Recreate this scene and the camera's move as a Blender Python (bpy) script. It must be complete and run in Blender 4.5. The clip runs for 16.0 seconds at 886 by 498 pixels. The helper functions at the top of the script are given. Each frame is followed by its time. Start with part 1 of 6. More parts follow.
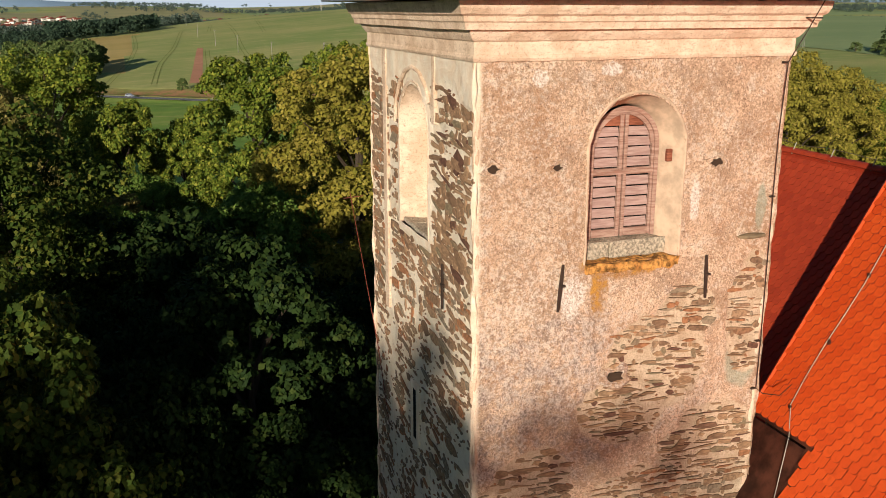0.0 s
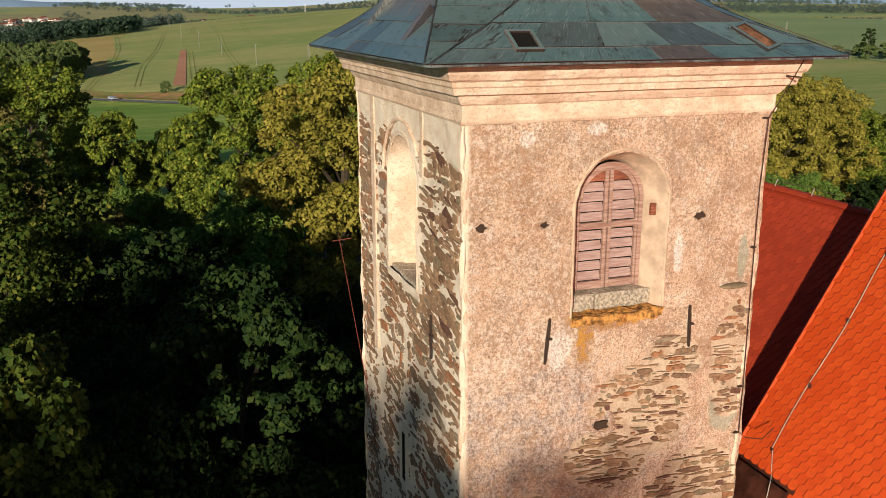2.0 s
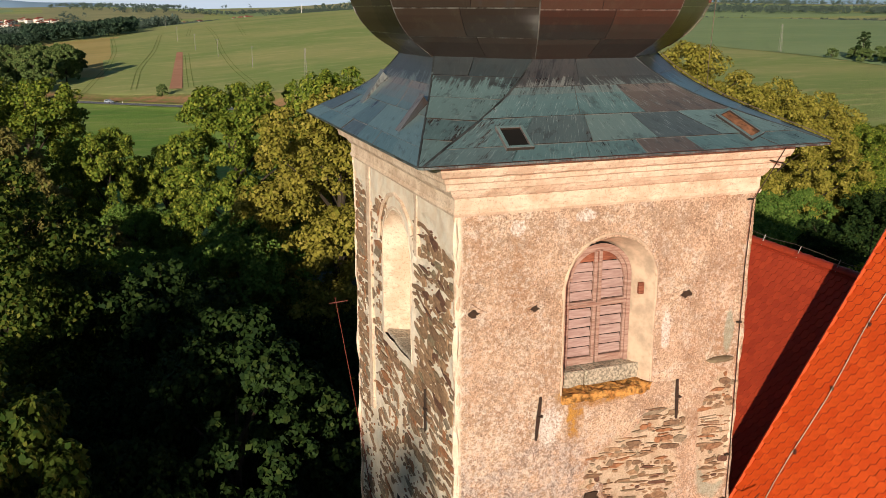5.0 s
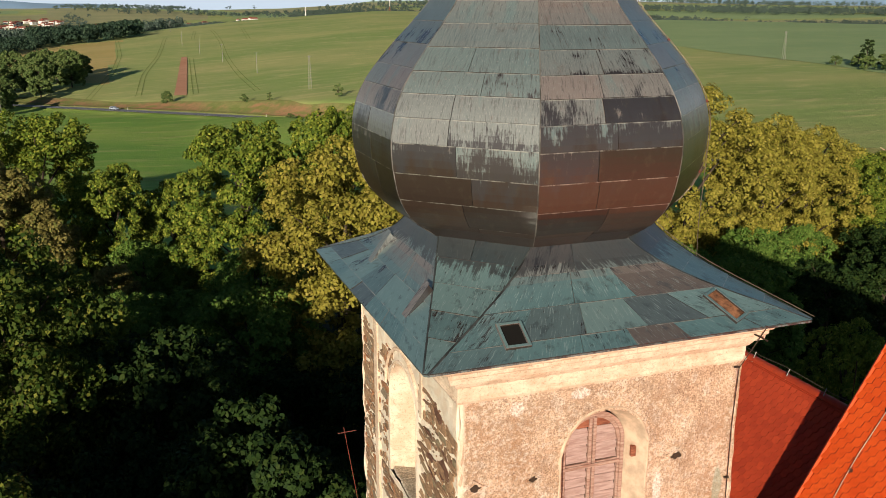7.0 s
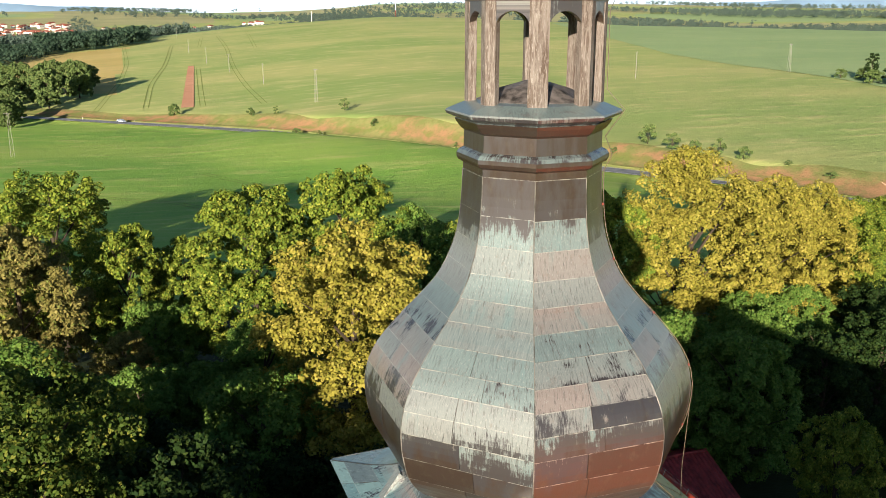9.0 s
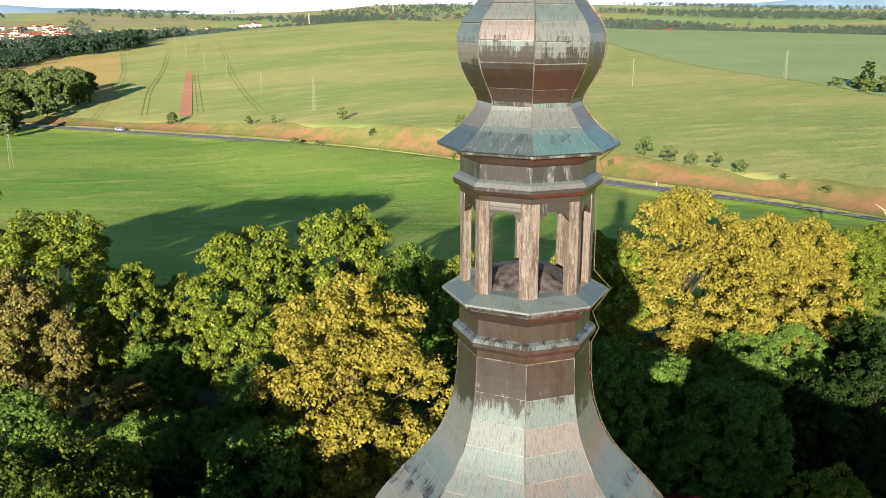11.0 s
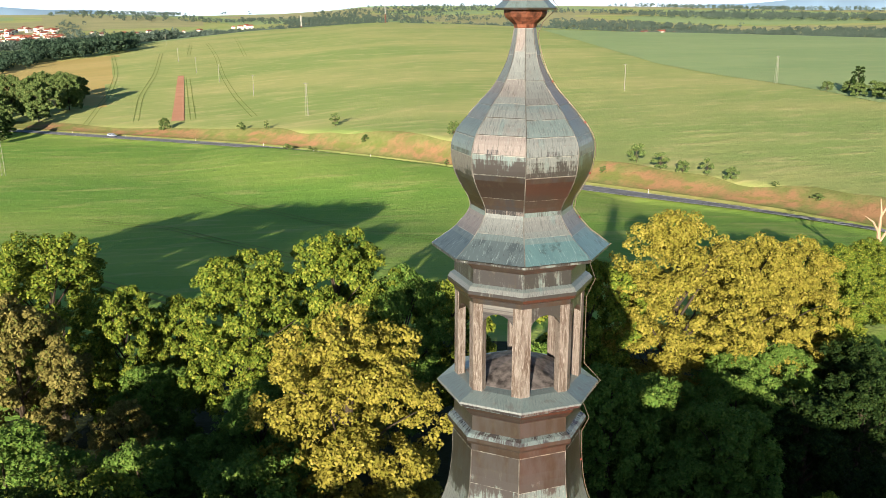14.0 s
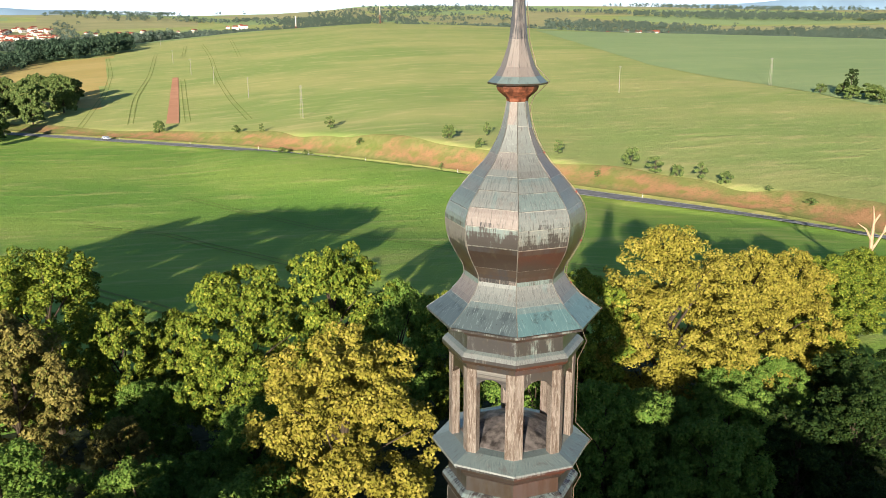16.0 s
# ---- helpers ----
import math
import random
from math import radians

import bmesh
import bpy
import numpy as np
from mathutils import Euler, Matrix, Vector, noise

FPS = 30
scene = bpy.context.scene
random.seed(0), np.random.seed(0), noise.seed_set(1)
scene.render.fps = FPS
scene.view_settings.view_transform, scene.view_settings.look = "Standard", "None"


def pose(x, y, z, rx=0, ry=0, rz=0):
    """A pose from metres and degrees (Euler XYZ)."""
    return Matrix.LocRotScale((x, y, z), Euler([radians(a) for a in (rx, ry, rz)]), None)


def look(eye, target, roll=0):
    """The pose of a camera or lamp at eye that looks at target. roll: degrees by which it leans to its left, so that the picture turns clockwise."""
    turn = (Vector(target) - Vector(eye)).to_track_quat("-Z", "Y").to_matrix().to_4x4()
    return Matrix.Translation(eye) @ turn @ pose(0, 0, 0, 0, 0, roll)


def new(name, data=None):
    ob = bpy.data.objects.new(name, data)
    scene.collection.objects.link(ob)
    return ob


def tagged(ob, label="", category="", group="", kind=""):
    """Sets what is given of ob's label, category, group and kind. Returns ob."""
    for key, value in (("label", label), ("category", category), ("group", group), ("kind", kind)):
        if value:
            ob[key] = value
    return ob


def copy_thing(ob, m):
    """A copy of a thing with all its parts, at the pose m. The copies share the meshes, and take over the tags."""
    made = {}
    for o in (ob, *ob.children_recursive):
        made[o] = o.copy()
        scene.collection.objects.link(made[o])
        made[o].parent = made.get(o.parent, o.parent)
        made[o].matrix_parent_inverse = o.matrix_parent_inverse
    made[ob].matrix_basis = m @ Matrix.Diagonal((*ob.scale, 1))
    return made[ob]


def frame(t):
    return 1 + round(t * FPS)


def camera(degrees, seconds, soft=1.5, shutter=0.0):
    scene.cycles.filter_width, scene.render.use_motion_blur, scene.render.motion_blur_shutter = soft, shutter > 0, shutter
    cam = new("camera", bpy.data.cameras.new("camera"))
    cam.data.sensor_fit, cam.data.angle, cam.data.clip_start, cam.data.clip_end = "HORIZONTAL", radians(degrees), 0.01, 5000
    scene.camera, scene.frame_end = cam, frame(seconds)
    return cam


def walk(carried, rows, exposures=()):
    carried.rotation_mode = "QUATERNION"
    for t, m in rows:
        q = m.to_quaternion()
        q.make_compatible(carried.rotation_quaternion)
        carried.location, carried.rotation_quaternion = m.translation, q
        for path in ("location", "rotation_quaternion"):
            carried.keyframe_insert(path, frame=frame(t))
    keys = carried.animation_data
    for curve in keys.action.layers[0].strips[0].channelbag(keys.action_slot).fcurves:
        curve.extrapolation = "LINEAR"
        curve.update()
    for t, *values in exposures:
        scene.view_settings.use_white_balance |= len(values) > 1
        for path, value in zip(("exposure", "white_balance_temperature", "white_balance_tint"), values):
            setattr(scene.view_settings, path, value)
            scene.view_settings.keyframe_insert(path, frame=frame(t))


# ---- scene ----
cam = camera(53.4, 16.0, 0.7)
METRES, EYE, TILT, LEAN, TURN = 16.0, 20.0, -15.2, 0.0, 0.0
ROWS = [
    (0.0, 0.0, 0.0, 0.0, -0.0, 0.0, 0.0),
    (0.5, -0.0029, -0.0043, 0.0131, -0.01, 0.02, -0.02),
    (1.0, -0.0038, -0.0073, 0.0244, -0.5, 0.02, 0.09),
    (1.5, -0.0036, -0.01, 0.0354, -0.96, 0.03, 0.21),
    (2.0, -0.0032, -0.0126, 0.0486, -0.97, 0.04, 0.19),
    (2.5, -0.0026, -0.0164, 0.0635, -0.98, 0.03, 0.18),
    (3.0, -0.0018, -0.0204, 0.0787, -0.97, 0.04, 0.18),
    (3.5, -0.001, -0.0245, 0.0913, -1.16, 0.05, 0.23),
    (6.0, -0.0004, -0.0548, 0.187, -1.19, 0.05, 0.26),
    (6.5, -0.0009, -0.0714, 0.24, -1.09, 0.06, 0.21),
    (7.0, -0.0009, -0.0881, 0.2904, -0.95, 0.08, 0.19),
    (7.5, 0.0006, -0.108, 0.3514, -0.81, 0.08, 0.16),
    (8.0, 0.0027, -0.1227, 0.4109, -0.71, 0.08, 0.16),
    (8.5, 0.0018, -0.1491, 0.489, -0.65, 0.11, 0.17),
    (9.0, -0.0008, -0.1782, 0.5768, -0.6, 0.18, 0.13),
    (9.5, 0.0004, -0.201, 0.6521, -0.54, 0.18, 0.11),
    (12.0, 0.0004, -0.2503, 0.8041, -0.93, 0.24, 0.33),
    (12.5, -0.0006, -0.2557, 0.8218, -1.0, 0.25, 0.35),
    (13.0, -0.0018, -0.2617, 0.8419, -1.06, 0.25, 0.36),
    (13.5, -0.0021, -0.2677, 0.8615, -1.12, 0.26, 0.38),
    (14.0, -0.002, -0.2732, 0.8797, -1.2, 0.26, 0.42),
    (14.5, -0.0021, -0.278, 0.8976, -1.3, 0.25, 0.46),
    (15.0, -0.0019, -0.2841, 0.9167, -1.38, 0.26, 0.48),
    (15.5, -0.0013, -0.29, 0.9364, -1.46, 0.25, 0.51),
    (16.0, -0.0009, -0.2952, 0.9544, -1.51, 0.24, 0.52),
]
EXPOSURES = [(0.0, 0.14, 5800, 8), (3.5, 0.16, 5800, 8), (6.0, 0.2, 5800, 7), (7.0, 0.30, 5800, 6), (7.5, 0.52, 5800, 6), (8.0, 0.90, 5800, 5), (9.0, 1.24, 5750, 5), (10.5, 1.28, 5750, 5), (16.0, 1.28, 5750, 5)]
walk(cam, [(t, pose(0, 0, EYE, TILT, LEAN, TURN) @ pose(METRES * x, METRES * y, METRES * z, 90 + pitch, roll, yaw)) for t, x, y, z, yaw, pitch, roll in ROWS], EXPOSURES)

# ---- light ----
SUN_AZ, SUN_EL = 193.0, 12.6          # compass bearing of the sun (y is north), height above the horizon
world = bpy.data.worlds.new("sky")
scene.world = world
world.use_nodes = True
wn = world.node_tree
sky = wn.nodes.new("ShaderNodeTexSky")
sky.sky_type, sky.sun_disc = "NISHITA", False
sky.sun_elevation, sky.sun_rotation = radians(SUN_EL), radians(SUN_AZ)
sky.air_density, sky.dust_density, sky.ozone_density = 1.0, 0.8, 2.0
wn.nodes["Background"].inputs[1].default_value = 0.040
wn.links.new(sky.outputs[0], wn.nodes["Background"].inputs[0])
sun = new("sun", bpy.data.lights.new("sun", "SUN"))
sun.data.energy, sun.data.angle, sun.data.color = 5.0, radians(0.6), (1.0, 0.80, 0.58)
sd = Vector((math.sin(radians(SUN_AZ)) * math.cos(radians(SUN_EL)), math.cos(radians(SUN_AZ)) * math.cos(radians(SUN_EL)), math.sin(radians(SUN_EL))))
sun.matrix_world = look(sd * 100, (0, 0, 0))


# ---- materials ----
class Mat:
    """A node material in the making."""

    def __init__(self, name, rough=0.8, metal=0.0, spec=0.3):
        self.m = bpy.data.materials.new(name)
        self.m.use_nodes = True
        self.t = self.m.node_tree
        self.b = self.t.nodes["Principled BSDF"]
        self.b.inputs["Roughness"].default_value = rough
        self.b.inputs["Metallic"].default_value = metal
        self.b.inputs["Specular IOR Level"].default_value = spec

    def node(self, kind, **inputs):
        n = self.t.nodes.new(kind)
        for k, v in inputs.items():
            self.put(n.inputs[k], v)
        return n

    def put(self, socket, v):
        if isinstance(v, bpy.types.NodeSocket):
            self.t.links.new(v, socket)
        else:
            socket.default_value = (*v, 1.0) if isinstance(v, tuple) and len(v) == 3 and socket.type == "RGBA" else v

    def coord(self, which="Object"):
        return self.node("ShaderNodeTexCoord").outputs[which]

    def scaled(self, vec, s):
        n = self.node("ShaderNodeMapping", Vector=vec)
        n.inputs["Scale"].default_value = s if isinstance(s, tuple) else (s, s, s)
        return n.outputs[0]

    def noise(self, vec, scale, detail=4.0, rough=0.6):
        n = self.node("ShaderNodeTexNoise", Vector=vec)
        n.inputs["Scale"].default_value, n.inputs["Detail"].default_value, n.inputs["Roughness"].default_value = scale, detail, rough
        return n.outputs[0]

    def cells(self, vec, scale, feature="F1"):
        n = self.node("ShaderNodeTexVoronoi", Vector=vec)
        n.feature = feature
        n.inputs["Scale"].default_value = scale
        return n.outputs[0]

    def ramp(self, fac, a, b):
        n = self.node("ShaderNodeMapRange", Value=fac)
        n.inputs["From Min"].default_value, n.inputs["From Max"].default_value = a, b
        n.interpolation_type = "SMOOTHSTEP"
        return n.outputs[0]

    def mix(self, fac, a, b, mode="MIX"):
        n = self.t.nodes.new("ShaderNodeMix")
        n.data_type, n.blend_type = "RGBA", mode
        self.put(n.inputs[0], fac)
        self.put(n.inputs[6], a)
        self.put(n.inputs[7], b)
        return n.outputs[2]

    def math(self, op, a, b=0.0):
        n = self.t.nodes.new("ShaderNodeMath")
        n.operation = op
        self.put(n.inputs[0], a)
        self.put(n.inputs[1], b)
        return n.outputs[0]

    def spot(self, vec, centre, size, ragged=0.0, scale=3.0):
        """1 inside an uneven patch of that size, 0 outside."""
        n = self.node("ShaderNodeMapping", Vector=vec)
        n.vector_type = "POINT"
        n.inputs["Scale"].default_value = tuple(1.0 / s for s in size)
        n.inputs["Location"].default_value = tuple(-c / s for c, s in zip(centre, size))
        d = self.t.nodes.new("ShaderNodeVectorMath")
        d.operation = "LENGTH"
        self.put(d.inputs[0], n.outputs[0])
        r = d.outputs["Value"]
        if ragged:
            r = self.math("ADD", r, self.math("MULTIPLY", self.math("SUBTRACT", self.noise(vec, scale, 6.0, 0.7), 0.5), ragged))
        return self.ramp(r, 1.05, 0.75)

    def rnd(self):
        return self.node("ShaderNodeObjectInfo").outputs["Random"]

    def island(self):
        return self.node("ShaderNodeNewGeometry").outputs["Random Per Island"]

    def done(self, color, bump=None, strength=0.3, distance=0.01, rough=None):
        self.put(self.b.inputs["Base Color"], color)
        if bump is not None:
            n = self.node("ShaderNodeBump", Height=bump)
            n.inputs["Strength"].default_value, n.inputs["Distance"].default_value = strength, distance
            self.t.links.new(n.outputs[0], self.b.inputs["Normal"])
        if rough is not None:
            self.put(self.b.inputs["Roughness"], rough)
        return self.m


def plain(name, color, rough=0.7, metal=0.0, vary=0.15, scale=8.0):
    m = Mat(name, rough, metal)
    v = m.coord()
    n = m.noise(v, scale)
    dark = tuple(c * (1 - vary * 1.6) for c in color)
    lite = tuple(min(1, c * (1 + vary)) for c in color)
    return m.done(m.mix(m.ramp(n, 0.3, 0.7), dark, lite), m.noise(v, scale * 6), 0.2, 0.01)


def plaster_material():
    m = Mat("weathered_plaster", 0.92, 0.0, 0.15)
    v = m.coord()
    big, mid, fine = m.noise(v, 0.7, 5.0), m.noise(v, 4.0, 6.0, 0.7), m.noise(v, 38.0, 4.0, 0.75)
    pebble = m.cells(v, 42.0)
    col = m.mix(m.ramp(big, 0.35, 0.66), (0.68, 0.47, 0.325), (0.82, 0.62, 0.455))
    col = m.mix(m.math("MULTIPLY", m.ramp(mid, 0.5, 0.64), 0.75), col, (0.80, 0.70, 0.60))
    grit = m.noise(v, 30.0, 5.0, 0.8)
    thresh = m.math("ADD", m.math("SUBTRACT", grit, 0.5), m.math("MULTIPLY", m.math("SUBTRACT", m.noise(v, 1.5, 4.0), 0.50), 0.45))
    col = m.mix(m.math("MULTIPLY", m.ramp(thresh, 0.04, -0.03), 0.72), col, (0.34, 0.215, 0.135))
    col = m.mix(m.math("MULTIPLY", m.ramp(fine, 0.46, 0.36), 0.85), col, (0.16, 0.09, 0.06))
    # purple-grey dapple of tree shade painted on the lower wall
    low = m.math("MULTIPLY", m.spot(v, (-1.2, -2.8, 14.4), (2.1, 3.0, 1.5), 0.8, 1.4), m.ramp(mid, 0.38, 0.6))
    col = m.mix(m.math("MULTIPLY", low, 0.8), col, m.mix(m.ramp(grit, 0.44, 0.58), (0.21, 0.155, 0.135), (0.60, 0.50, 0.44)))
    crust = m.noise(v, 13.0, 8.0, 0.8)
    pale = m.math("MULTIPLY", m.ramp(crust, 0.515, 0.57), m.ramp(m.noise(v, 0.55, 3.0), 0.42, 0.6))
    col = m.mix(m.math("MULTIPLY", pale, 0.5), col, (0.84, 0.73, 0.62))
    lowcrust = m.math("MULTIPLY", m.spot(v, (-1.25, -2.8, 15.3), (1.5, 3.0, 1.25), 0.9, 1.8), m.ramp(crust, 0.49, 0.55))
    col = m.mix(m.math("MULTIPLY", lowcrust, 0.42), col, (0.84, 0.74, 0.65))
    rust = m.math("MULTIPLY", m.ramp(m.noise(m.scaled(v, (1.0, 1.0, 0.45)), 1.3, 4.0), 0.5, 0.68), m.ramp(crust, 0.5, 0.44))
    col = m.mix(m.math("MULTIPLY", rust, 0.7), col, (0.44, 0.26, 0.15))
    col = m.mix(m.math("MULTIPLY", m.ramp(m.noise(v, 17.0, 6.0, 0.8), 0.40, 0.33), 0.8), col, (0.20, 0.12, 0.08))
    # white splashes, ochre stain under the sill, green copper stains
    w1 = m.spot(v, (-0.47, -2.8, 19.22), (0.17, 1.0, 0.11), 1.6, 9.0)
    w2 = m.spot(v, (-1.55, -2.8, 19.12), (0.13, 1.0, 0.13), 1.7, 11.0)
    w3 = m.spot(v, (-0.95, -2.8, 16.0), (0.22, 1.0, 0.34), 1.8, 6.0)
    w4 = m.spot(v, (1.0, -2.8, 17.3), (0.09, 1.0, 0.34), 1.5, 8.0)
    col = m.mix(m.math("MULTIPLY", m.math("MAXIMUM", m.math("MAXIMUM", w1, w2), m.math("MAXIMUM", w3, w4)), m.ramp(grit, 0.36, 0.6)), col, (0.85, 0.79, 0.73))
    och = m.math("MAXIMUM", m.spot(v, (-0.1, -2.8, 16.40), (0.78, 1.0, 0.20), 1.2, 5.0), m.spot(v, (-0.52, -2.8, 16.05), (0.16, 1.0, 0.42), 1.2, 5.0))
    col = m.mix(m.math("MULTIPLY", och, m.ramp(mid, 0.3, 0.62)), col, m.mix(m.ramp(mid, 0.4, 0.7), (0.30, 0.14, 0.035), (0.66, 0.35, 0.07)))
    grn = m.math("MAXIMUM", m.spot(v, (2.2, -2.8, 17.1), (0.1, 1.0, 0.4), 0.8, 7.0), m.spot(v, (2.1, -2.8, 14.7), (0.33, 1.0, 0.6), 0.8, 4.0))
    col = m.mix(m.math("MULTIPLY", grn, 0.55), col, (0.33, 0.40, 0.32))
    # lime mortar where the coat has fallen off
    bare = m.node("ShaderNodeAttribute")
    bare.attribute_name = "bare"
    edge = m.ramp(m.math("ADD", bare.outputs["Fac"], m.math("MULTIPLY", m.math("SUBTRACT", mid, 0.5), 0.5)), 0.44, 0.56)
    # side wall is whiter lime, painted brighter still for its slanting sun
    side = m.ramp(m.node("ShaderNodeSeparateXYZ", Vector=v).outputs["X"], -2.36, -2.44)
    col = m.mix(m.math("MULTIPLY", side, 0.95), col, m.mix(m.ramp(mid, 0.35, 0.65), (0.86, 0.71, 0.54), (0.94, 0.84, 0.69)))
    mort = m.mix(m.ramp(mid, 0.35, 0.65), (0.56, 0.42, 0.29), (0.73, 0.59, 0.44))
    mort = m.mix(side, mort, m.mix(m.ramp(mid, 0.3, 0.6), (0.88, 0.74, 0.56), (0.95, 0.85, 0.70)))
    mort = m.mix(m.math("MULTIPLY", m.ramp(fine, 0.5, 0.4), m.math("SUBTRACT", 0.5, m.math("MULTIPLY", side, 0.42))), mort, (0.36, 0.25, 0.16))
    grime = m.noise(v, 5.0, 9.0, 0.8)
    mort = m.mix(m.math("MULTIPLY", m.ramp(grime, 0.47, 0.40), m.math("SUBTRACT", 0.35, m.math("MULTIPLY", side, 0.2))), mort, (0.47, 0.35, 0.25))
    mort = m.mix(m.math("MULTIPLY", m.ramp(grime, 0.41, 0.35), 0.6), mort, (0.22, 0.15, 0.10))
    col = m.mix(edge, col, mort)
    h = m.math("ADD", m.math("MULTIPLY", pebble, 0.5), m.math("ADD", fine, mid))
    return m.done(col, m.math("ADD", h, crust), 0.7, 0.03)


def trim_material():
    m = Mat("limewashed_trim", 0.85, 0.0, 0.2)
    v = m.coord()
    n, f = m.noise(v, 2.2, 6.0, 0.65), m.noise(v, 30.0)
    col = m.mix(m.ramp(n, 0.38, 0.62), (0.64, 0.47, 0.335), (0.82, 0.66, 0.51))
    col = m.mix(m.math("MULTIPLY", m.ramp(f, 0.58, 0.72), 0.5), col, (0.36, 0.22, 0.13))
    g = m.noise(m.scaled(v, (1.0, 1.0, 3.5)), 5.0, 7.0, 0.75)
    col = m.mix(m.math("MULTIPLY", m.ramp(g, 0.54, 0.66), 0.6), col, (0.40, 0.265, 0.17))
    col = m.mix(m.math("MULTIPLY", m.ramp(m.noise(v, 24.0, 5.0, 0.75), 0.46, 0.36), 0.5), col, (0.33, 0.20, 0.125))
    return m.done(col, m.math("ADD", g, m.math("MULTIPLY", f, 0.4)), 0.5, 0.03)


def stone_material():
    m = Mat("schist_stone", 0.8, 0.0, 0.3)
    v = m.coord()
    r = m.rnd()
    col = m.mix(r, (0.22, 0.125, 0.068), (0.50, 0.31, 0.17))
    col = m.mix(m.ramp(m.math("FRACT", m.math("MULTIPLY", r, 7.3)), 0.74, 0.9), col, (0.28, 0.22, 0.13))
    col = m.mix(m.ramp(m.math("FRACT", m.math("MULTIPLY", r, 17.9)), 0.88, 0.92), col, (0.13, 0.05, 0.03))
    n = m.noise(v, 3.0, 6.0, 0.75)
    col = m.mix(m.ramp(n, 0.35, 0.62), m.mix(0.5, col, (0.06, 0.042, 0.03)), m.mix(0.1, col, (0.55, 0.42, 0.3)))
    return m.done(col, n, 0.5, 0.02)


def copper_material(name="weathered_copper", bias=0.0, patina_and_sky=1.0):
    """Old copper sheet: brown where it overhangs, pale and grey-green with fine run-off streaks where rain falls."""
    m = Mat(name, 0.5, 0.3, 0.4)
    m.b.inputs["Coat Weight"].default_value, m.b.inputs["Coat Roughness"].default_value, m.b.inputs["Coat IOR"].default_value = 0.6, 0.25, 1.55
    uv = m.coord("UV")
    geo = m.node("ShaderNodeNewGeometry")
    sep = m.node("ShaderNodeSeparateXYZ", Vector=geo.outputs["Normal"])
    up = sep.outputs["Z"]
    top = m.node("ShaderNodeAttribute")
    top.attribute_name = "from_top"
    lee = m.node("ShaderNodeAttribute")
    lee.attribute_name = "lee"
    streak = m.noise(m.scaled(uv, (38.0, 3.6, 1.0)), 1.0, 7.0, 0.72)
    wide = m.noise(m.scaled(uv, (3.0, 0.9, 1.0)), 1.0, 5.0, 0.6)
    fine = m.noise(m.scaled(uv, (85.0, 16.0, 1.0)), 1.0, 4.0, 0.75)
    blot = m.noise(m.scaled(uv, (5.0, 3.5, 1.0)), 1.0, 6.0, 0.7)
    r = m.rnd()
    r2 = m.math("FRACT", m.math("MULTIPLY", r, 13.7))
    r3 = m.math("FRACT", m.math("MULTIPLY", r, 31.3))
    brown = m.mix(r3, (0.046, 0.033, 0.026), (0.080, 0.053, 0.038))
    dark = m.mix(r2, (0.052, 0.050, 0.056), (0.078, 0.068, 0.068))
    pale = m.mix(m.ramp(r2, 0.25, 0.45), (0.235, 0.20, 0.183), (0.195, 0.21, 0.203))
    pale = m.mix(m.math("MULTIPLY", m.ramp(r2, 0.75, 0.9), 0.55), pale, (0.145, 0.215, 0.215))
    pale = m.mix(m.math("MULTIPLY", m.ramp(wide, 0.55, 0.7), 0.6), pale, (0.155, 0.225, 0.225))
    pale = m.mix(m.math("MULTIPLY", m.ramp(blot, 0.56, 0.68), 0.35), pale, (0.16, 0.10, 0.085))
    pale = m.mix(m.math("MULTIPLY", m.ramp(streak, 0.50, 0.38), 0.55), pale, (0.075, 0.062, 0.068))
    pale = m.mix(m.math("MULTIPLY", m.ramp(fine, 0.54, 0.68), 0.6), pale, (0.39, 0.39, 0.38))
    # blue-green patina of upturned sheets, with reflected sky blue mixed into the colour
    flat = m.mix(m.math("MULTIPLY", m.ramp(r2, 0.6, 0.9), 0.7), m.mix(wide, (0.075, 0.140, 0.165), (0.165, 0.285, 0.290)), (0.085, 0.09, 0.10))
    flat = m.mix(m.math("MULTIPLY", m.ramp(r3, 0.86, 0.9), 0.8), flat, (0.135, 0.085, 0.07))
    flat = m.mix(m.math("MULTIPLY", m.ramp(m.math("FRACT", m.math("MULTIPLY", r, 57.1)), 0.7, 0.8), 0.4), flat, (0.25, 0.36, 0.35))
    flat = m.mix(m.math("MULTIPLY", m.ramp(blot, 0.52, 0.64), 0.6), flat, (0.04, 0.055, 0.065))
    flat = m.mix(m.math("MULTIPLY", m.ramp(streak, 0.54, 0.66), 0.6), flat, (0.38, 0.47, 0.47))
    pale = m.mix(m.math("MULTIPLY", m.ramp(up, 0.60, 0.80), patina_and_sky), pale, flat)
    wet = m.math("ADD", m.ramp(up, -0.50, 0.42), m.math("MULTIPLY", m.math("SUBTRACT", wide, 0.5), 1.0))
    wet = m.math("ADD", wet, m.math("MULTIPLY", m.math("SUBTRACT", r3, 0.5), 0.50))
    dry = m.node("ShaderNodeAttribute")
    dry.attribute_name = "sheltered_and_dimmed"
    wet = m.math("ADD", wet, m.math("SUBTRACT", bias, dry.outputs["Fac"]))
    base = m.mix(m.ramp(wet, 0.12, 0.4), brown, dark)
    base = m.mix(m.math("MULTIPLY", m.ramp(blot, 0.5, 0.68), 0.3), base, (0.10, 0.085, 0.06))
